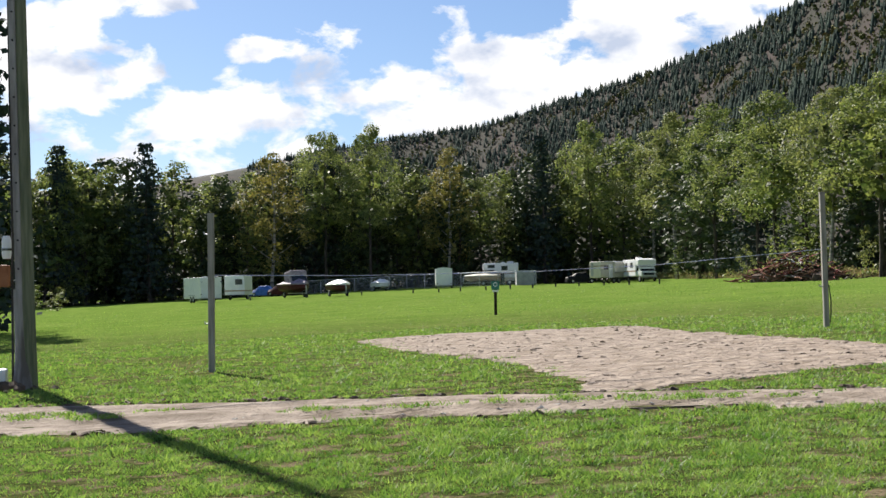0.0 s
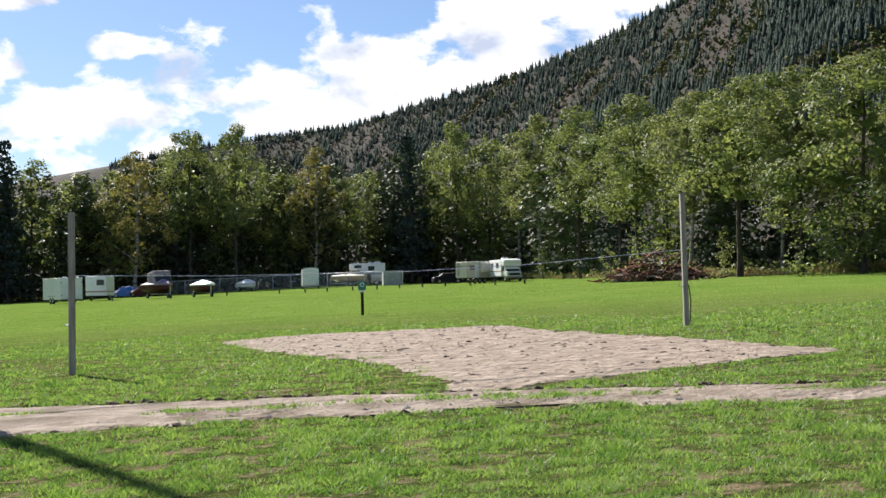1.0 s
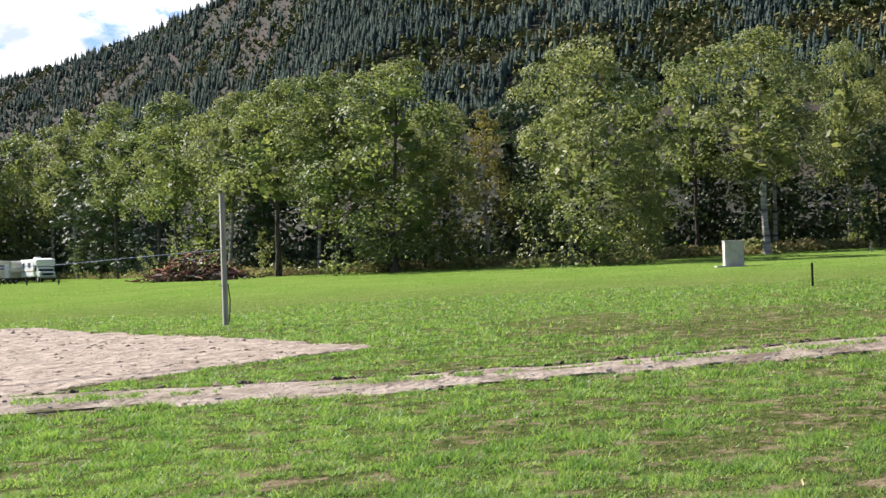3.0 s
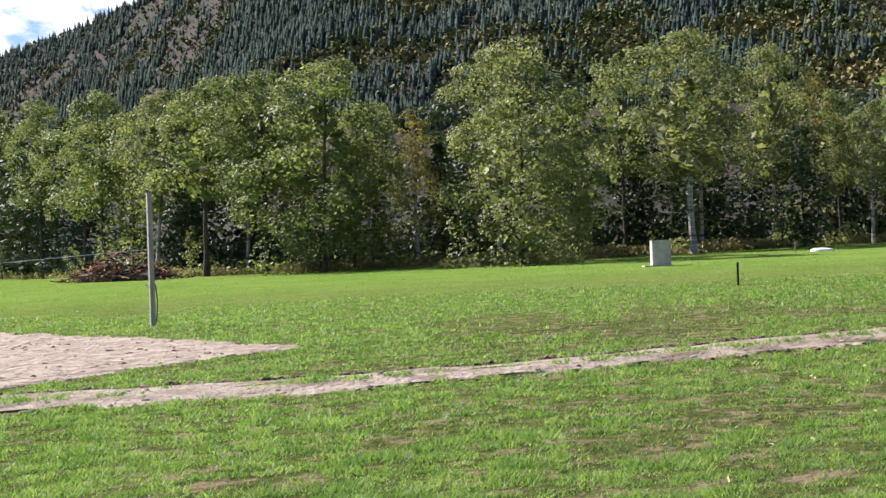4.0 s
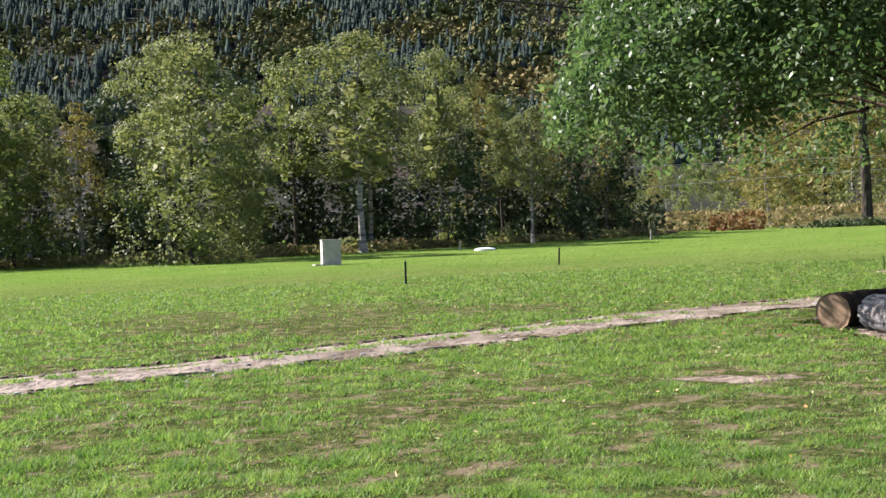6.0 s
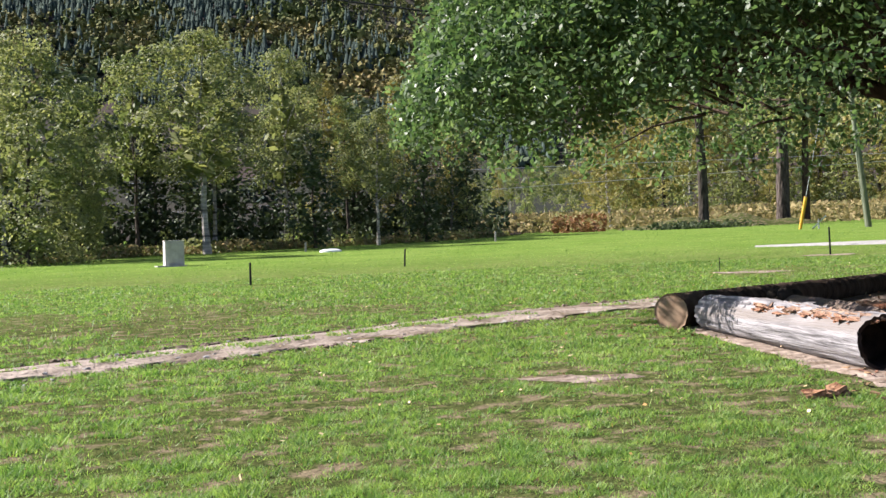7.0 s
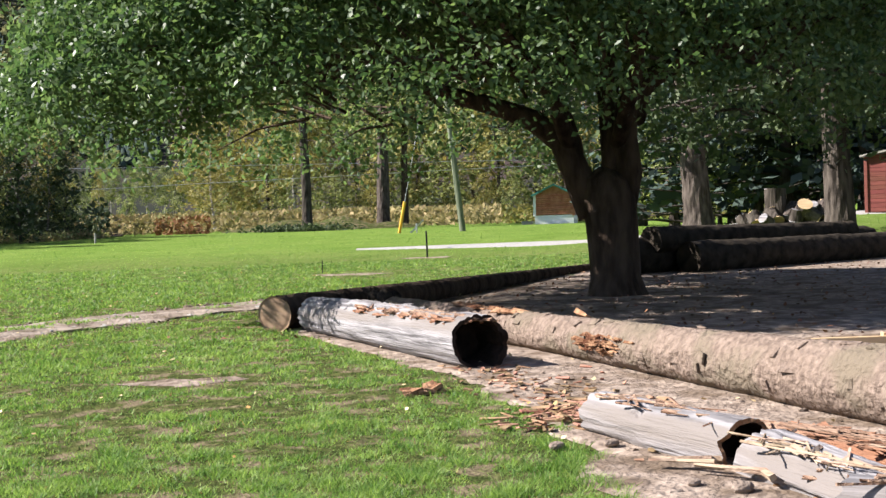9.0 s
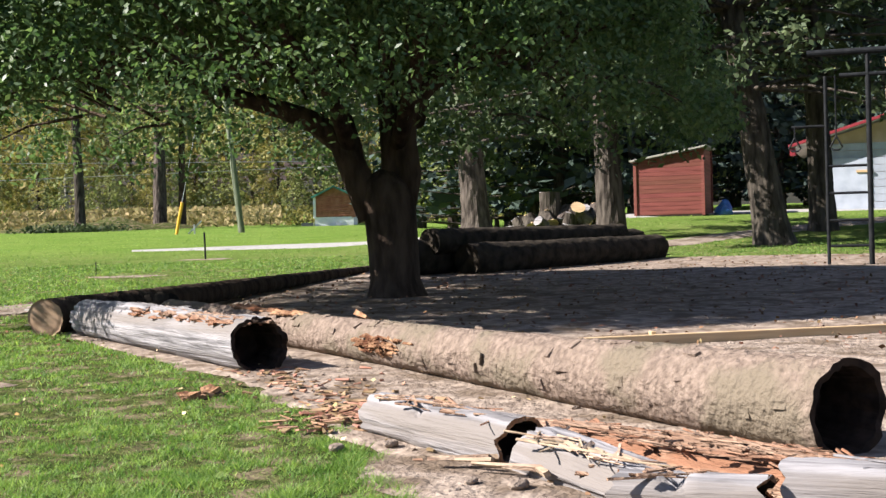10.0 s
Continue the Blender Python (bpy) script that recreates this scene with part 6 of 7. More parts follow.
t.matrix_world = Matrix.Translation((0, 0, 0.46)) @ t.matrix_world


# ---- the broad tree over the playground ----
def broad_tree(fine=True):
    t = thing("broad_tree", "spreading dark-leaved tree with a forked brown trunk", "tree", 22.32, 7.95)
    rnd, rng = random.Random(6), np.random.default_rng(6)
    right = Vector((0.33, -0.94, 0))
    away = Vector((0.94, 0.33, 0))

    def P(u, w, z):
        v = right * u + away * w
        return (v.x, v.y, z)
    bm = B()
    tube(bm, [P(0.12, 0, -0.2), P(0.1, 0, 0.05), P(0.09, 0, 0.3), P(0.08, 0, 0.8), P(0.04, 0, 1.25), P(0.0, 0, 1.65), P(0.0, 0, 1.95), P(0.05, 0, 2.15)],
         [0.62, 0.5, 0.43, 0.42, 0.45, 0.48, 0.42, 0.2], 20, wob=0.05, rng=rnd)
    part("trunk", bm, M["tree_bark"], t, smooth_shade=True)
    limbs = [
        ([P(-0.22, 0, 1.4), P(-0.5, 0, 2.05), P(-0.76, -0.05, 2.65), P(-1.2, -0.15, 3.0), P(-1.7, -0.3, 3.2), P(-2.8, -0.9, 3.5), P(-4.6, -1.8, 3.9)], [0.3, 0.26, 0.23, 0.2, 0.16, 0.12, 0.06]),
        ([P(-0.5, 0, 2.0), P(-0.56, 0.05, 2.6), P(-0.74, 0.15, 3.2), P(-1.1, 0.4, 3.7), P(-2.0, 1.2, 4.2), P(-3.0, 2.6, 4.8)], [0.17, 0.14, 0.13, 0.12, 0.1, 0.05]),
        ([P(0.12, 0, 1.8), P(0.06, 0, 2.5), P(0.0, 0.1, 3.4), P(0.1, 0.2, 4.6), P(0.1, 0.6, 6.2)], [0.22, 0.16, 0.14, 0.12, 0.05]),
        ([P(0.2, 0, 1.5), P(0.34, 0, 2.1), P(0.3, 0, 2.7), P(0.34, -0.05, 3.2), P(0.75, -0.1, 3.65), P(1.5, -0.3, 4.0), P(2.8, -0.8, 4.3), P(4.6, -1.2, 4.6)], [0.28, 0.25, 0.23, 0.21, 0.18, 0.15, 0.1, 0.05]),
        ([P(0.5, 0, 3.0), P(0.7, 0.7, 3.7), P(1.4, 2.2, 4.4), P(2.0, 4.0, 4.8)], [0.17, 0.14, 0.1, 0.05]),
        ([P(-0.6, 0, 2.5), P(-0.9, -1.2, 3.4), P(-1.6, -3.2, 4.2), P(-2.4, -5.6, 4.4)], [0.16, 0.13, 0.1, 0.05]),
        ([P(0.2, -0.1, 2.6), P(0.5, -1.4, 3.6), P(0.6, -3.4, 4.4), P(1.0, -5.6, 4.6)], [0.15, 0.12, 0.09, 0.04]),
    ]
    for pts, rad in limbs:
        bm = B()
        tube(bm, pts, rad, 12, wob=0.05, rng=rnd)
        part("limb", bm, M["tree_bark"], t, smooth_shade=True)
    C, R = Vector((-1.0, 1.4, 0)), 7.0                     # crown centre from the trunk, crown radius
    cs, outs, tips, sizes = [], [], [], []
    n_puff = 3000 if fine else 1500
    for i in range(n_puff):
        th = rnd.uniform(0, 2 * math.pi)
        if rnd.random() < 0.16:
            th = rnd.gauss(2.72, 0.28)
        reach = R + 1.3 * max(0.0, math.cos(th - 2.72)) ** 8       # the longest bough
        rho = reach * math.sqrt(rnd.random())
        edge = 1 + 0.10 * noise.noise(Vector((math.cos(th) * 2.5, math.sin(th) * 2.5, 0)))
        x, y = C.x + rho * edge * math.cos(th), C.y + rho * edge * math.sin(th)
        q = rho / reach
        hang = max(0.0, math.cos(th - 2.74)) ** 16          # one long bough droops over the lawn
        lo = 4.15 - 1.6 * hang * smooth(0.4, 0.75, q) + (0.4 + 1.2 * hang) * smooth(0.8, 1.0, q) + 0.38 * noise.noise(Vector((x * 0.5, y * 0.5, 3)))
        hi = 8.0 * math.sqrt(max(0.05, 1 - q * q)) + 1.4
        lo = min(lo, hi - 0.6)
        u = rnd.random()
        z = lo + (hi - lo) * (u ** 1.6 if rnd.random() < 0.7 else u)
        pr = rnd.uniform(0.28, 0.6)
        near = fine and math.hypot(x + 22.4, y + 7.75) < 24
        m = 74 if z < 4.8 and near else 34 if z < 4.8 else 12
        d = rng.normal(size=(m, 3)) + np.array((0.3 * math.cos(th), 0.3 * math.sin(th), 0.3))
        d /= np.linalg.norm(d, axis=1, keepdims=True)
        cs.append(np.array((x, y, z)) + d * pr * rng.uniform(0.35, 1.0, (m, 1)) ** 0.6)
        outs.append(d * 0.6)
        sizes.append(np.full(m, 0.105 if z < 4.8 and near else 0.15 if z < 4.8 else 0.42))
        tips.append((x, y, z))
    m = 2600                                               # oversized leaves added high in the crown to block light, more to the right and back
    q, a = R * 0.78 * np.sqrt(rng.random(m)), rng.uniform(0, 6.283, m)
    top = 8.0 * np.sqrt(np.maximum(0.05, 1 - (q / R) ** 2)) + 1.2
    cs.append(np.stack([C.x + 1.8 + q * np.cos(a), C.y - 1.6 + q * np.sin(a), 5.2 + np.maximum(0.2, top - 6.0) * rng.random(m)], 1))
    outs.append(np.tile((0, 0, 0.5), (m, 1)))
    sizes.append(np.full(m, 0.7))
    c, o = np.concatenate(cs), np.concatenate(outs)
    v, f = leaf_quads(c, np.concatenate(sizes), rng, 0.4, 0.52, o)
    mpart("crown", np_mesh("crown", v, f, M["apple_leaf"]), t, "dense glossy dark green leaves")
    bm = B()
    for x, y, z in tips[::15]:                              # twigs reach into the crown
        d = Vector((x, y, 0))
        root = d * 0.72 + Vector((0, 0, max(3.4, z - 0.8)))
        tube(bm, [root, (root + Vector((x, y, z))) / 2 + Vector((0, 0, 0.15)), (x, y, z)], [0.035, 0.024, 0.008], 4, cap=False)
    tagged(part("twig_work", bm, M["tree_bark"], t), kind="stuff")
    return t


broad_tree()
# unseen second tree, added to keep sky light off the playground
second = broad_tree(False)
second.matrix_world = pose(31.5, -8.0, gz(31.5, -8.0), 0, 0, 150)
tagged(second, "second spreading dark-leaved tree added out of view to shade the playground")


def tall_tree(name, label, x, y, r, h, lean, low, m, leaf, seed, puffs=60, spread=3.4, leaves=40, leaf_size=0.4, dense=0):
    """A tall tree whose bare trunk shows; lean is the shift of its top to the right, seen from the eye."""
    t = thing(name, label, "tree", x, y, group="tall trees by the shed")
    rnd, rng = random.Random(seed), np.random.default_rng(seed)
    side = Vector((y, -x, 0)).normalized()
    pts, rad = [], []
    for i in range(13):
        s = i / 12
        w = side * (lean * s * h / 8 + 0.08 * noise.noise(Vector((s * 3, seed, 0))))
        pts.append((w.x, w.y, s * h - 0.2))
        rad.append(r * (1 - 0.7 * s))
    bm = B()
    rings, turns, rows = [], 30, 110
    for i in range(rows + 1):
        s = (i / rows) ** 1.5                              # close rings low down, where the bark is seen
        k = min(11, int(s * 12))
        p = Vector(pts[k]).lerp(Vector(pts[k + 1]), s * 12 - k)
        ring = []
        for j in range(turns):
            a = 2 * math.pi * j / turns
            q = Vector((math.cos(a) * 3.2, math.sin(a) * 3.2, p.z * 0.9 + seed))
            flake = noise.noise(q) * 0.6 + noise.noise(Vector((q.x * 2.4, q.y * 2.4, q.z * 3.0))) * 0.5
            foot = 1 + 0.34 * math.exp(-max(0.0, p.z) / 0.35) * (0.75 + 0.5 * noise.noise(Vector((math.cos(a) * 1.6, math.sin(a) * 1.6, seed))))
            rr = r * (1 - 0.7 * s) * foot * (1 + 0.13 * flake)
            ring.append(bm.verts.new((p.x + rr * math.cos(a), p.y + rr * math.sin(a), p.z)))
        rings.append(ring)
    for a, b in zip(rings, rings[1:]):
        for j in range(turns):
            bm.faces.new((a[j], a[(j + 1) % turns], b[(j + 1) % turns], b[j]))
    part("trunk", bm, m, t)
    cs, outs = [], []
    bm = B()
    for i in range(puffs):
        s = low + (1 - low) * rnd.random()
        k = min(11, int(s * 12))
        a = rnd.uniform(0, 6.28)
        q = spread * (1.1 - 0.7 * (s - low) / (1 - low)) * rnd.uniform(0.35, 1.0)
        root = Vector(pts[k])
        tip = root + Vector((q * math.cos(a), q * math.sin(a), rnd.uniform(-0.9, 0.5)))
        tube(bm, [root, (root + tip) / 2 + Vector((0, 0, 0.2)), tip], [r * 0.14, r * 0.09, 0.015], 4, cap=False)
        d = rng.normal(size=(leaves, 3))
        d /= np.linalg.norm(d, axis=1, keepdims=True)
        cs.append(np.array(tip) + d * rng.uniform(0.3, 1.0, (leaves, 1)) * np.array((0.8, 0.8, 0.55)))
        outs.append(d * 0.5)
    tagged(part("branchwork", bm, m, t), kind="stuff")
    c, o = np.concatenate(cs), np.concatenate(outs)
    size = np.full(len(c), leaf_size)
    if dense:                                              # larger leaves added inside the crown to block light
        k = rng.integers(0, puffs, dense)
        c = np.concatenate([c, c[k * leaves] * np.array((0.7, 0.7, 1.0)) + rng.normal(size=(dense, 3)) * 0.5 + np.array((0, 0, 1.2))])
        o, size = np.concatenate([o, np.zeros((dense, 3))]), np.concatenate([size, np.full(dense, 0.48)])
    v, f = leaf_quads(c, size, rng, 0.3, 0.6, o)
    mpart("crown", np_mesh("crown", v, f, leaf), t)


tall_tree("cottonwood_tree", "old tree with deeply furrowed grey bark on the lawn", 60.2, 17.2, 0.66, 17, -0.6, 0.30, M["bark"], M["leaf_dark"], 1, puffs=110, spread=5.5, dense=900)
tall_tree("cottonwood_tree", "stout dark-barked tree beside the woodpile", 42.6, 7.8, 0.46, 15, -0.25, 0.36, M["bark"], M["leaf_dark"], 2, puffs=150, spread=6.5, dense=900, leaves=90, leaf_size=0.22)
tall_tree("leaning_tree", "thick leaning tree with grey bark", 40.6, 2.75, 0.52, 14, -1.2, 0.36, M["bark"], M["leaf_dark"], 3, puffs=150, spread=6.5, dense=900, leaves=90, leaf_size=0.22)
tall_tree("cottonwood_tree", "grey-barked tree behind the climbing frame", 45.0, 1.55, 0.42, 15, -0.3, 0.36, M["bark"], M["leaf_dark"], 4, puffs=120, spread=6, dense=900, leaves=90, leaf_size=0.22)
# trees added beyond the right edge of view to close off sky light
for k, (x, y) in enumerate(((36, -14), (27, -17), (46, -9), (20, -22))):
    tall_tree("cottonwood_tree", "tall grey-barked tree added out of view to shade the playground", x, y, 0.45, 15, 0.2, 0.3, M["bark"], M["leaf_dark"], 30 + k, puffs=70, spread=6.5, leaves=16, leaf_size=0.7, dense=900)
tall_tree("pine_tree", "tall bare-trunked pine beyond the gravel road", 93.5, 58.5, 0.42, 22, -0.15, 0.40, M["bark"], M["leaf_olive"], 5, spread=4)
tall_tree("pine_tree", "thick tall trunk beyond the gravel road", 102, 56.3, 0.58, 22, 0.1, 0.40, M["bark"], M["leaf_olive"], 6, spread=4)
tall_tree("pine_tree", "slim dark trunk beyond the gravel road", 103, 54.8, 0.32, 22, 0.1, 0.40, M["tree_bark"], M["leaf_olive"], 7, spread=4)


# ---- buildings and objects beyond the playground ----
def red_shed():
    t = thing("red_shed", "small red board shed with a sloping flat roof", "shed", 53.4, 8.85, rz=-92)
    W, D, hl, hr = 2.62, 2.0, 2.12, 2.55
    bm = B()
    vs = [bm.verts.new(p) for p in ((0.03, 0.03, -0.1), (W - 0.03, 0.03, -0.1), (W - 0.03, D, -0.1), (0.03, D, -0.1), (0.03, 0.03, hl - 0.02), (W - 0.03, 0.03, hr - 0.02), (W - 0.03, D, hr - 0.02), (0.03, D, hl - 0.02))]
    for q in ((0, 1, 5, 4), (1, 2, 6, 5), (2, 3, 7, 6), (3, 0, 4, 7), (4, 5, 6, 7)):
        bm.faces.new([vs[i] for i in q])
    part("core", bm, M["red_wood"], t)
    bh = 0.165
    for k in range(15):
        z = k * bh + bh / 2 + 0.05
        x0 = 0.0 if z < hl - 0.06 else (z - hl + 0.06) / (hr - hl) * W
        if x0 > W - 0.2:
            break
        part("board", box(B(), (W - x0, 0.03, bh * 0.93), ((W + x0) / 2, 0.015, z), (4, 0, 0), 0.004), M["red_wood"], t)
        if z < hr - 0.1:
            part("board", box(B(), (0.03, D, bh * 0.93), (W - 0.01, D / 2, z), (0, 4, 0), 0.004), M["red_wood"], t)
    for x, y, h in ((0.0, 0, hl), (W, 0, hr), (W, D, hr)):
        part("corner_trim", box(B(), (0.12, 0.1, h), (x, y, h / 2), (0, 0, 0), 0.008), M["red_wood"], t)
    roof = part("roof", box(B(), (W + 0.4, D + 0.4, 0.07), (W / 2, D / 2, (hl + hr) / 2 + 0.05), (0, -math.degrees(math.atan2(hr - hl, W)), 0), 0.01), M["grey_wood"], t, "grey sloping roof")
    part("footing", box(B(), (W + 0.1, D, 0.08), (W / 2, D / 2, 0.0)), M["dark_log"], t)


red_shed()


def woodpile():
    t_group = "stumps of the woodpile"
    rnd = random.Random(9)
    rows = [(-0.9, 0.2, 0.18, 0.3), (-0.55, 0.0, 0.2, 0.36), (0.0, 0.15, 0.3, 1.05), (0.0, -0.3, 0.22, 0.45), (0.38, 0.0, 0.24, 0.6), (0.75, -0.1, 0.22, 0.7), (1.05, 0.1, 0.25, 0.5), (1.4, 0.0, 0.24, 0.55), (0.6, -0.4, 0.18, 0.35), (1.2, -0.35, 0.2, 0.4), (-0.2, -0.5, 0.16, 0.3)]
    for k, (u, w, r, h) in enumerate(rows):
        u, w, r, h = u * 1.2, w * 1.2, r * 1.3, h * 1.1
        x, y = 49.2 + u * 0.22 + w * 0.97, 11.3 - u * 0.97 + w * 0.22
        t = thing("stump", "rough cut stump of pale brown wood in a heap", "stump", x, y, rz=rnd.uniform(0, 360), group=t_group)
        tilt = 0 if h > 0.9 else rnd.uniform(10, 60)
        bm = B()
        tube(bm, [(0, 0, -0.05), (0, 0, h * 0.5), (0, 0, h)], [r * 1.15, r, r * 0.95], 12, cap=False, wob=0.1, rng=rnd)
        mt = pose(0, 0, 0.1, tilt, 0, 0)
        bmesh.ops.transform(bm, matrix=mt, verts=bm.verts)
        part("bark", bm, M["bark"], t)
        bm = B()
        tube(bm, [(0, 0, h - 0.02), (0, 0, h)], [r * 0.95, r * 0.93], 12)
        tube(bm, [(0, 0, -0.06), (0, 0, -0.02)], [r * 1.12, r * 1.12], 12)
        bmesh.ops.transform(bm, matrix=mt, verts=bm.verts)
        part("cut_face", bm, M["plank"] if k % 2 else M["log_grey"], t)


woodpile()

bm = B()
bmesh.ops.create_icosphere(bm, subdivisions=3, radius=0.5, matrix=Matrix.Diagonal((0.8, 0.7, 1.1, 1)))
for v in bm.verts:
    v.co.z = max(-0.02, v.co.z)
    v.co *= 1 + 0.25 * noise.noise(v.co * 4)
ob = part("blue_tarpaulin", bm, M["blue"])
ob.matrix_world = pose(54.0, 5.55, gz(54.0, 5.55))
tagged(ob, "crumpled blue tarpaulin over a heap by the shed", "tarpaulin")


def cabin():
    t = thing("cabin", "small red-brown log cabin with a green metal roof", "cabin", 100.9, 42.1, rz=-74)
    W, D, h, ridge = 3.1, 3.4, 2.25, 0.75
    part("base", box(B(), (W, D, 0.75), (W / 2, D / 2, 0.3), (0, 0, 0), 0.02), M["white"], t, "white foundation skirt")
    core = part("wall", box(B(), (W - 0.1, D - 0.1, h - 0.7), (W / 2, D / 2, 0.7 + (h - 0.7) / 2)), M["log_wall"], t)
    for k in range(10):
        z = 0.78 + k * 0.16
        part("log_course", tube(B(), [(0, 0.02, z), (W, 0.02, z)], [0.09, 0.09], 10), M["log_wall"], core)
        part("log_course", tube(B(), [(0.02, 0, z), (0.02, D, z)], [0.09, 0.09], 10), M["log_wall"], core)
    for x in (0.02, W - 0.02):
        part("corner_board", box(B(), (0.2, 0.2, 1.7), (x, 0, 1.45), (0, 0, 0), 0.02), M["white"] if x < 1 else M["log_wall"], t)
    bm = B()
    vs = [bm.verts.new(p) for p in ((0, 0.0, h), (W, 0.0, h), (W / 2, 0.0, h + ridge), (0, D, h), (W, D, h), (W / 2, D, h + ridge))]
    for q in ((0, 1, 2), (3, 5, 4), (0, 3, 4, 1)):
        bm.faces.new([vs[i] for i in q])
    part("gable", bm, M["log_wall"], t)
    ang = math.degrees(math.atan2(ridge, W / 2))
    for s in (-1, 1):
        part("roof_slope", box(B(), (W / 2 + 0.45, D + 0.7, 0.13), (W / 2 + s * (W / 4 + 0.08), D / 2, h + ridge / 2 + 0.02), (0, s * ang, 0), 0.01), M["green_roof"], t, "green metal roof")
    part("step", box(B(), (0.9, 0.5, 0.3), (-0.6, 0.3, 0.1)), M["grey_wood"], t)


cabin()


def barn():
    t = thing("barn", "pale grey sided barn with a red-edged roof", "barn", 58.5, 1.9, rz=-91)
    W, D, h, slope = 9.0, 7.0, 2.9, 0.29
    bh = 0.3
    bm = B()
    vs = [bm.verts.new(p) for p in ((0, 0.05, -0.1), (W, 0.05, -0.1), (W, 0.05, h + W * slope), (0, 0.05, h), (0, D, -0.1), (W, D, -0.1), (W, D, h + W * slope), (0, D, h))]
    for q in ((0, 1, 2, 3), (4, 7, 6, 5), (0, 3, 7, 4), (1, 5, 6, 2)):
        bm.faces.new([vs[i] for i in q])
    core = part("wall", bm, M["tan_wall"], t, "tan gable boards")
    for k in range(9):
        part("siding_board", box(B(), (W, 0.04, bh * 0.95), (W / 2, 0.02, k * bh + bh / 2), (3, 0, 0), 0.006), M["barn_wall"], core)
    d = part("sliding_door", box(B(), (1.5, 0.05, 2.1), (1.0, -0.04, 1.05), (0, 0, 0), 0.01), M["barn_wall"], t)
    part("door_handle", box(B(), (0.6, 0.05, 0.1), (1.5, -0.09, 1.55), (0, 0, 0), 0.01), M["plank"], d)
    ang = -math.degrees(math.atan(slope))
    roof = part("roof", box(B(), (W + 2.2, D + 1.0, 0.12), (W / 2 - 0.5, D / 2 - 0.1, h + (W / 2 - 0.5) * slope + 0.12), (0, ang, 0), 0.01), M["grey_panel"], t)
    part("fascia", box(B(), (W + 2.25, 0.05, 0.12), (W / 2 - 0.5, -0.62, h + (W / 2 - 0.5) * slope + 0.14), (0, ang, 0), 0.01), M["red_roof"], roof, "red metal roof edge")
    part("eave_bracket", box(B(), (0.22, 0.5, 0.3), (-1.25, -0.3, h - 0.48)), M["red_roof"], t)
    part("upper_gable", box(B(), (2.4, 2.0, 2.4), (3.6, 2.6, h + 2.2)), M["tan_wall"], t)
    part("upper_roof", box(B(), (2.8, 2.4, 0.12), (3.6, 2.6, h + 3.5), (0, -35, 0)), M["red_roof"], t)


barn()


def climbing_frame():
    t = thing("climbing_frame", "dark steel climbing frame with a ladder and hanging rings", "climbing frame", 31.9, 0.75, rz=-90)
    S = M["dark_metal"]
    for x, r in ((-0.25, 0.04), (0.66, 0.06)):
        part("upright", tube(B(), [(x, 0, -0.3), (x, 0, 4.2)], [r, r], 12), S, t)
    for z in (0.43, 1.0, 1.6, 2.2):
        part("rung", tube(B(), [(-0.25, 0, z), (0.66, 0, z)], [0.03, 0.03], 10), S, t)
    part("ring_bar", tube(B(), [(-1.0, 0.0, 3.1), (-0.25, 0.0, 3.1)], [0.03, 0.03], 10), S, t)
    part("top_beam", tube(B(), [(-0.63, 0, 4.72), (5.5, 0, 4.72)], [0.075, 0.075], 12), S, t)
    part("side_rail", tube(B(), [(0.05, 0, 4.2), (5.3, 0, 4.2)], [0.05, 0.05], 10), S, t)
    part("strut", tube(B(), [(0.66, 0, 4.2), (0.66, 0, 4.72)], [0.05, 0.05], 8), S, t)
    for k in range(10):
        part("overhead_rung", tube(B(), [(1.0 + k * 0.42, 0, 4.2), (1.0 + k * 0.42, 1.4, 4.2)], [0.03, 0.03], 8), S, t)
    for x in (5.0, 5.3):
        part("upright", tube(B(), [(x, 0, -0.3), (x, 0, 4.72)], [0.055, 0.055], 12), S, t)
    for x, top in ((-0.93, 3.1), (-0.04, 4.2)):
        c = part("strap", tube(B(), [(x, -0.04, top), (x, -0.04, 2.85)], [0.016, 0.016], 6), S, t)
        bm = B()
        tube(bm, [(x, -0.04, 2.86), (x - 0.13, -0.04, 2.62), (x - 0.06, -0.04, 2.56), (x + 0.06, -0.04, 2.56), (x + 0.13, -0.04, 2.62), (x, -0.04, 2.86)], [0.022] * 6, 8)
        part("ring", bm, S, c)


climbing_frame()


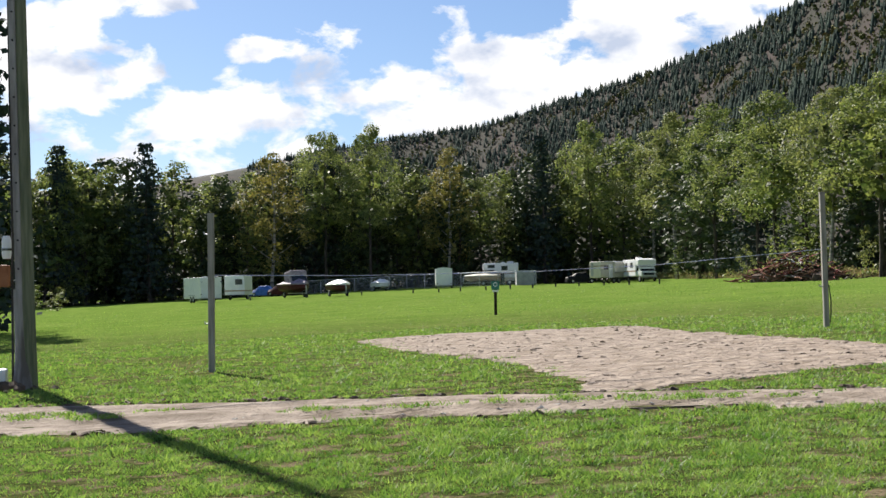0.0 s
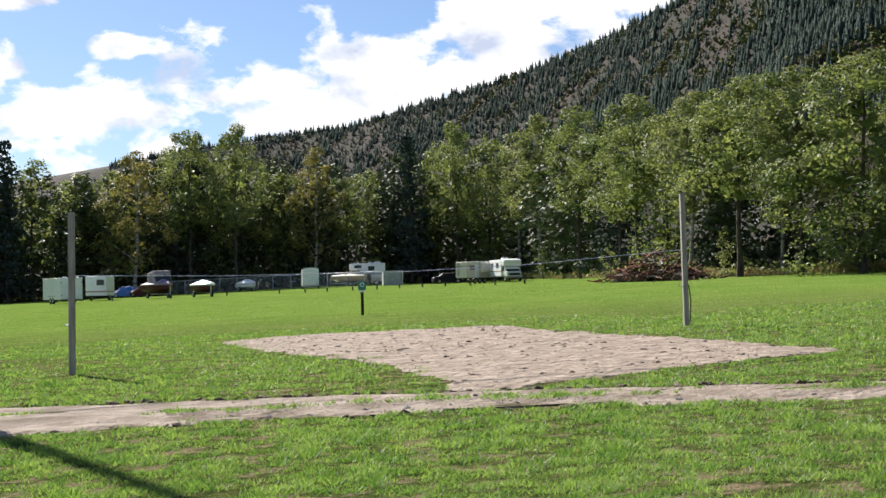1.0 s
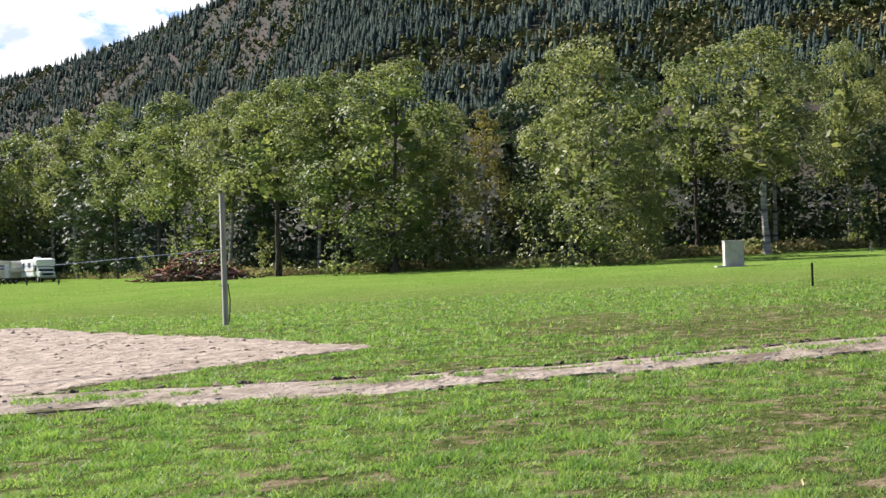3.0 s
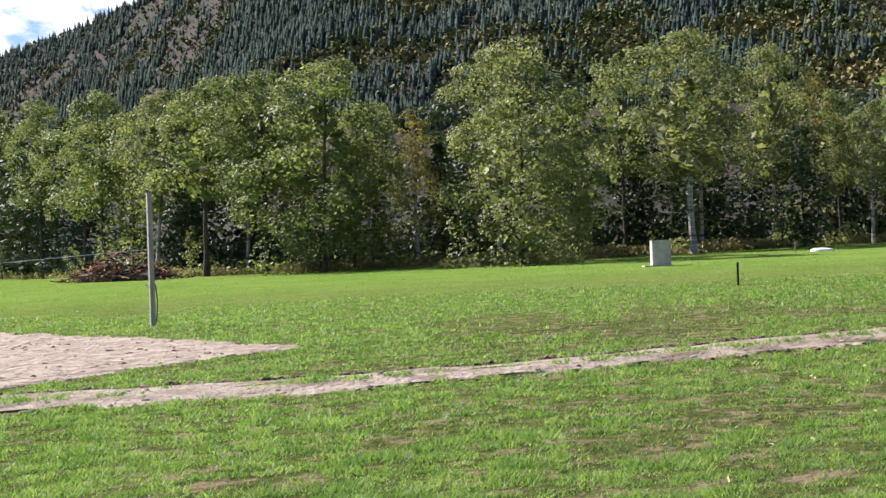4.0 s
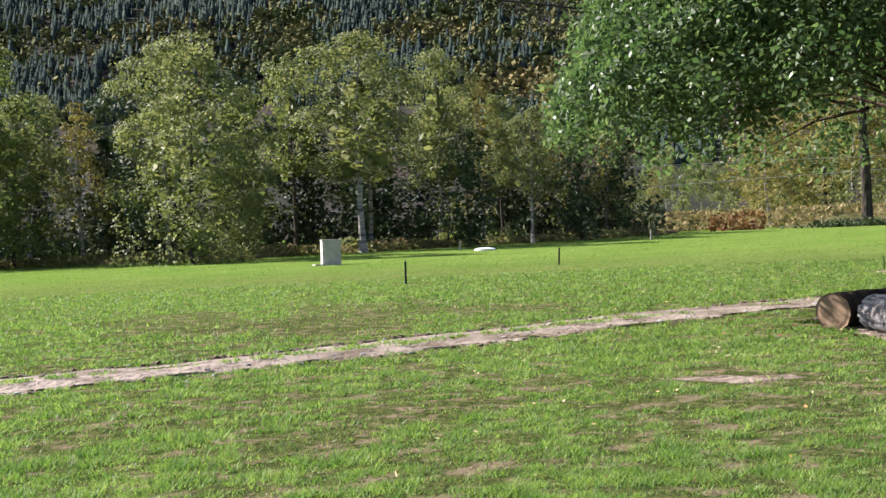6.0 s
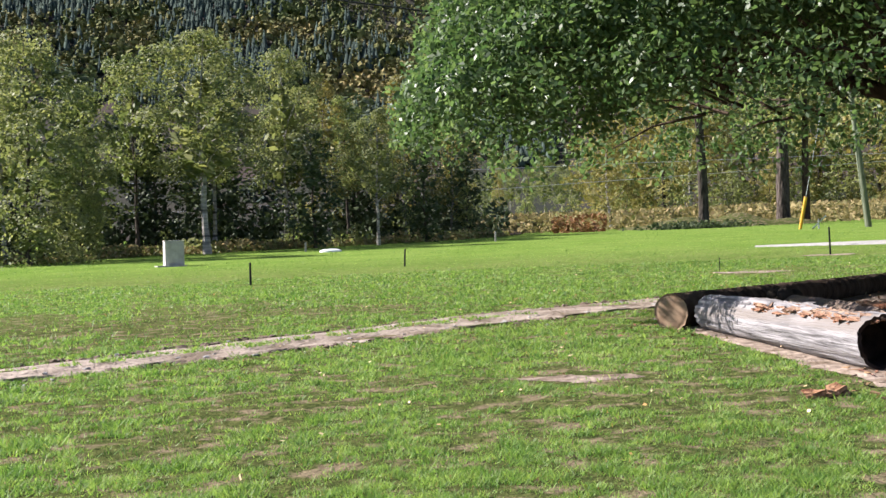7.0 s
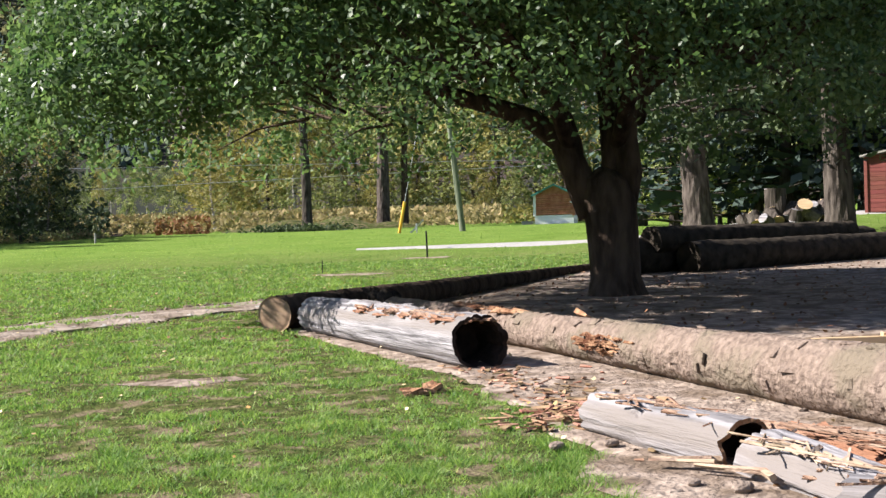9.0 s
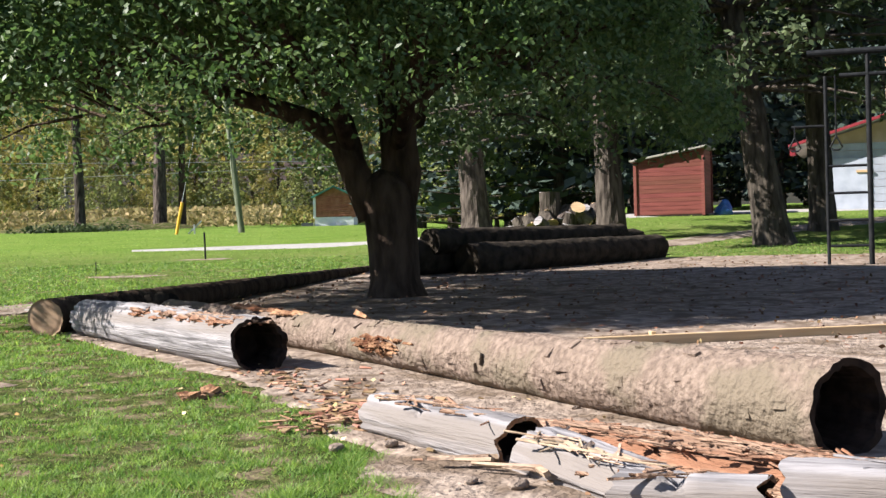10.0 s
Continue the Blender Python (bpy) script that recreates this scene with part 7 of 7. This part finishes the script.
def roadside_pole():
    t = thing("utility_pole", "green-grey wooden utility pole leaning beyond the road", "utility pole", 79.6, 38.2)
    side = Vector((0.43, -0.9, 0))
    pts = [(-side.x * 0.1 * z, -side.y * 0.1 * z, z) for z in (-0.3, 0, 2, 4, 7, 10)]
    part("shaft", tube(B(), pts, [0.22, 0.21, 0.2, 0.19, 0.17, 0.15], 14), M["green_wood"], t)
    top = Vector((79.6, 38.2, gz(79.6, 38.2))) + Vector(pts[-1])
    for name, a, b, r in (("overhead_cable", (20.0, 30.0, 9.2), top, 0.03), ("overhead_wire", (87.0, 82.7, 9.17), (99.2, 67.5, 9.30), 0.022), ("overhead_wire", (87.0, 82.7, 7.2), (99.2, 67.5, 7.97), 0.022)):
        a, b = Vector(a), Vector(b)
        if name == "overhead_cable":
            p = Vector((30.7, 32.9, 10.1))
            a = p + (p - b) * 0.9
        else:
            a, b = a + (a - b) * 4, b + (b - a) * 1.5
        bm = tube(B(), [a.lerp(b, k / 12) for k in range(13)], [r] * 13, 6)
        tagged(part(name, bm, M["dark_metal"] if name == "overhead_cable" else M["galv"]), "thin overhead line strung past the trees", "cable")
    g = thing("guy_guard", "yellow plastic guard on a slanting guy wire", "guy guard", 77.9, 41.9)
    up = Vector((0.05, -0.1, 0))
    part("guard", tube(B(), [(0, 0, -0.1), (0.1, -0.42, 2.0)], [0.1, 0.1], 10), M["yellow"], g)
    part("guy_wire", tube(B(), [(0.1, -0.42, 2.0), (0.5, -1.6, 8)], [0.02, 0.02], 5), M["galv"], g)
    part("anchor_rod", tube(B(), [(0.3, -0.7, 0), (0.55, -1.5, 0.8)], [0.05, 0.05], 6), M["galv"], g)
    part("anchor_post", tube(B(), [(0.35, -1.1, -0.1), (0.35, -1.1, 0.6)], [0.05, 0.05], 6), M["galv"], g)


roadside_pole()


def road_bank():
    """Grassy bank with a bush heap at the foot of the tall trees."""
    bm = B()
    bmesh.ops.create_grid(bm, x_segments=40, y_segments=20, size=1)
    for v in bm.verts:
        x, y = v.co.x * 9, v.co.y * 4
        r = math.hypot(v.co.x, v.co.y)
        v.co = (x, y, max(-0.1, 1.15 * (1 - r * r)) * (0.8 + 0.5 * noise.noise(Vector((x * 0.4, y * 0.4, 0)))))
    ob = part("grass_bank", bm, M["lawn"], smooth_shade=True)
    ob.matrix_world = pose(99, 60.0, gz(99, 60) - 0.1, 0, 0, -58)
    tagged(ob, "low grassy bank at the foot of the tall trees", "bank")
    rng = np.random.default_rng(9)
    c = rng.normal(size=(1400, 3)) * np.array((1.8, 0.8, 0.25))
    c[:, 2] = np.abs(c[:, 2])
    v, f = leaf_quads(c, np.full(1400, 0.3), rng, 0.4, 0.5)
    ob = tagged(new("leaf_heap", np_mesh("leaf_heap", v, f, M["leaf_dark"])), "heap of dark cut foliage under the pine", "leaf heap", kind="stuff")
    ob.matrix_world = pose(92, 58.2, gz(92, 58.2), 0, 0, -58)


road_bank()


# ---- grass and small litter ----
def vnoise(x, y, seed):
    """Smooth lattice noise in 0..1 for arrays."""
    xi, yi = np.floor(x).astype(np.int64), np.floor(y).astype(np.int64)
    fx, fy = x - xi, y - yi
    fx, fy = fx * fx * (3 - 2 * fx), fy * fy * (3 - 2 * fy)

    def h(a, b):
        n = (a * 374761393 + b * 668265263 + seed * 1442695041) & 0xFFFFFFFF
        n = ((n ^ (n >> 13)) * 1274126177) & 0xFFFFFFFF
        return ((n ^ (n >> 16)) & 0xFFFF) / 65535.0
    return (h(xi, yi) * (1 - fx) + h(xi + 1, yi) * fx) * (1 - fy) + (h(xi, yi + 1) * (1 - fx) + h(xi + 1, yi + 1) * fx) * fy


def np_inside(poly, x, y):
    c = np.zeros(len(x), dtype=bool)
    for (x1, y1), (x2, y2) in zip(poly, poly[1:] + poly[:1]):
        if y1 == y2:
            continue
        c ^= ((y1 > y) != (y2 > y)) & (x < (x2 - x1) * (y - y1) / (y2 - y1) + x1)
    return c


def track_offset(x, y):
    """Distance from the track's middle as a share of its half width."""
    pts = along(TRACK, 0.5)
    best = np.full(len(x), 99.0)
    for px, py, w in pts[(pts[:, 0] > -20) & (pts[:, 0] < 45)]:
        best = np.minimum(best, np.hypot(x - px, y - py) / w)
    return best


def np_gz(x, y):
    def sm(a, b, v):
        t = np.clip((v - a) / (b - a), 0, 1)
        return t * t * (3 - 2 * t)
    r = np.hypot(x, y)
    return 0.0297 * x + 0.0105 * y + 0.9 * sm(34, 56, x) * (1 - sm(9, 21, y)) * (1 - sm(110, 160, r))


BARE = [(10.7, 8.1, 0.75), (5.9, 8.5, 0.35), (3.1, 9.0, 0.4), (8.3, 9.2, 0.4), (13.6, 19.1, 1.2), (13.2, 17.2, 1.0), (-6.9, 32.1, 1.4), (-5.5, 29.8, 1.2), (10.5, 39.5, 2.0), (29.5, 17.2, 1.2), (38.9, 19.9, 1.1), (17.5, 18.6, 1.4), (9.3, 7.1, 0.4), (34.1, 33.3, 1.0), (24.0, 29.3, 0.6),
        (12.4, 21.8, 1.5), (15.2, 20.2, 1.4), (13.6, 23.6, 1.3), (16.8, 22.4, 1.2), (6.1, 8.5, 0.5), (7.4, 9.0, 0.5), (8.8, 7.7, 0.45), (4.65, 10.0, 0.4), (9.6, 9.6, 0.5)]


def blades(name, n, r0, r1, seed, material, label, scale=1.0, keep_bare=False):
    """Lawn blades, denser near the eye; thin where the ground is worn."""
    rng = np.random.default_rng(seed)
    az = np.radians(rng.uniform(-21, 93, n))
    r = r0 * (r1 / r0) ** rng.random(n)
    x, y = r * np.sin(az), r * np.cos(az)
    edge = 0.8 * (vnoise(x * 2.2, y * 2.2, 5) - 0.5) + 0.3 * (vnoise(x * 9, y * 9, 6) - 0.5)
    tk = track_offset(x, y)
    ok = ~np_inside(SAND, x + edge, y + edge) & ~np_inside(DIRT, x + edge, y + edge)
    ok &= (tk + 0.4 * edge > 0.94) | ((tk < 0.28 + 0.4 * edge) & (vnoise(x * 1.1, y * 1.1, 8) > 0.42))
    wear = 0.35 * vnoise(x * 0.5, y * 0.5, 11) + 0.35 * vnoise(x * 1.7, y * 1.7, 12) + 0.3 * vnoise(x * 5.0, y * 5.0, 13)
    right = np.clip((x - 3) / 8, 0, 1) * np.clip((16 - y) / 3, 0, 1)
    for bx, by, br in BARE:
        d = np.hypot(x - bx, y - by) / br
        wear -= 0.55 * np.exp(-d ** 2)
    tuft = vnoise(x * 4.2, y * 4.2, 21) * 0.6 + vnoise(x * 11, y * 11, 22) * 0.4
    ok &= rng.random(n) < np.clip((wear - 0.25 - 0.07 * right) * 6.5, 0.10, 1.0) * np.clip(0.25 + (tuft - 0.3) * 3.2, 0.25, 1.0)
    x, y, r = x[ok], y[ok], r[ok]
    n = len(x)
    z = np_gz(x, y) - 0.005 + 0.05 * (track_offset(x, y) < 0.8)
    clump = vnoise(x * 4.2, y * 4.2, 21) * 0.6 + vnoise(x * 11, y * 11, 22) * 0.4
    h = scale * (1.0 - 0.4 * np.clip((r - 24) / 14, 0, 1)) * (0.012 + 0.088 * clump ** 2.0) * rng.uniform(0.6, 1.3, n) * (0.75 + 0.5 * vnoise(x * 0.35, y * 0.35, 30)) * np.clip(r / 22, 1, 1.6)
    w = np.maximum(0.0045, 0.00055 * r) * rng.uniform(0.7, 1.3, n) * scale
    a = rng.uniform(0, 2 * np.pi, n)
    la = rng.uniform(0, 2 * np.pi, n)
    ln = h * rng.uniform(0.3, 1.5, n)
    dx, dy = np.cos(a) * w, np.sin(a) * w
    v = np.empty((n, 3, 3), dtype=np.float32)
    v[:, 0] = np.stack([x - dx, y - dy, z], 1)
    v[:, 1] = np.stack([x + dx, y + dy, z], 1)
    v[:, 2] = np.stack([x + np.cos(la) * ln, y + np.sin(la) * ln, z + h], 1)
    me = np_mesh(name, v.reshape(-1, 3), np.arange(3 * n).reshape(n, 3), material)
    return tagged(new(name, me), label, "grass", kind="stuff")


blades("lawn_grass", 1150000, 6.8, 42, 1, M["blade"], "short green mown lawn grass in uneven tufts")
blades("lawn_grass_far", 160000, 29, 120, 2, M["blade"], "short green lawn grass farther out", 0.75)
blades("dry_grass", 30000, 6.8, 42, 3, M["dry_blade"], "dry tan grass blades mixed into the lawn", 0.8)

for bx, by, br in BARE[:1] + BARE[9:11]:
    ang = math.atan2(bx, by)
    poly = [(bx + br * (0.75 * math.cos(a) * math.cos(ang) + 0.4 * math.sin(a) * math.sin(ang)), by + br * (-0.75 * math.cos(a) * math.sin(ang) + 0.4 * math.sin(a) * math.cos(ang))) for a in np.linspace(0, 2 * math.pi, 14)[:-1]]
    patch("bare_patch", poly, M["dirt"], "worn bare patch of earth in the lawn", "bare patch", cell=0.15, edge=0.3 * br, lift=0.003, rough=0.006, wave=0.35)


def litter(name, n, place, size, material, label, category, seed, lift=0.03):
    rng = np.random.default_rng(seed)
    x, y = place(rng, n)
    z = np_gz(x, y) + lift
    v, f = leaf_quads(np.stack([x, y, z], 1), np.full(len(x), size), rng, 2.5, 0.7)
    return tagged(new(name, np_mesh(name, v, f, material)), label, category, kind="stuff")


def near_tree(rng, n):
    a, r = np.radians(rng.uniform(38, 88, n)), 8 + 30 * rng.random(n) ** 0.8
    return r * np.sin(a), r * np.cos(a)


litter("fallen_leaves", 600, near_tree, 0.05, M["fallen"], "fallen yellow and pale leaves scattered on the lawn", "fallen leaves", 61, 0.05)


def clods(name, n, place, r, material, label, category, seed, lift=0.03):
    rnd = random.Random(seed)
    bm = B()
    for _ in range(n):
        x, y = place(rnd)
        s = rnd.uniform(*r)
        q = bmesh.ops.create_icosphere(bm, subdivisions=1, radius=s, matrix=pose(x, y, gz(x, y) + lift, rnd.uniform(-15, 15), rnd.uniform(-15, 15), rnd.uniform(0, 360)) @ Matrix.Diagonal((1.5, 1.0, 0.55, 1)))
        for v in q["verts"]:
            v.co += Vector((rnd.gauss(0, 0.15), rnd.gauss(0, 0.15), rnd.gauss(0, 0.15))) * s
    return tagged(part(name, bm, material), label, category, kind="stuff")


def in_sand(rnd):
    while True:
        x, y = rnd.uniform(-2, 8), rnd.uniform(18, 37)
        if inside(SAND, x, y):
            return x, y


def in_dirt(rnd):
    while True:
        x, y = rnd.uniform(7, 36), rnd.uniform(-4, 12)
        if inside(DIRT, x, y):
            return x, y


def on_track(rnd):
    i = rnd.randrange(4, len(TRACK) - 4)
    a, b, s = TRACK[i], TRACK[i + 1], rnd.random()
    return a[0] + (b[0] - a[0]) * s, a[1] + (b[1] - a[1]) * s + rnd.gauss(0, 0.6)


def track_lip(rnd):
    """Broken turf along the far side of the track."""
    pts = along(TRACK, 0.5)
    pts = pts[(pts[:, 0] > -9) & (pts[:, 0] < 26)]
    i = rnd.randrange(len(pts) - 1)
    d = pts[i + 1] - pts[i]
    q = pts[i, 2] * (1.02 if rnd.random() < 0.75 else -1.0) + rnd.gauss(0, 0.08)
    ln = math.hypot(d[0], d[1])
    u = rnd.random()
    return pts[i, 0] + d[0] * u - d[1] / ln * q, pts[i, 1] + d[1] * u + d[0] / ln * q


clods("turf_edge", 520, track_lip, (0.02, 0.06), M["clod"], "dark broken turf along the edge of the track", "clods", 75, 0.01)
clods("sand_clods", 420, in_sand, (0.012, 0.05), M["clod"], "dark clods and turf scraps on the sand", "clods", 71, 0.015)
clods("sand_lumps", 600, in_sand, (0.03, 0.075), M["sand"], "trodden lumps of pale sand", "sand lumps", 72, 0.0)
clods("earth_crumbs", 700, in_dirt, (0.015, 0.05), M["dirt"], "crumbs of earth and small stones", "crumbs", 73, 0.012)
clods("track_stones", 260, on_track, (0.012, 0.04), M["gravel"], "small stones on the dirt track", "stones", 74, 0.012)
litter("shade_leaves", 2600, lambda rng, n: (rng.uniform(14, 36, n), rng.uniform(-4, 11, n)), 0.07, M["dead_leaf"], "dead brown leaves on the bare earth under the tree", "fallen leaves", 62, 0.05)
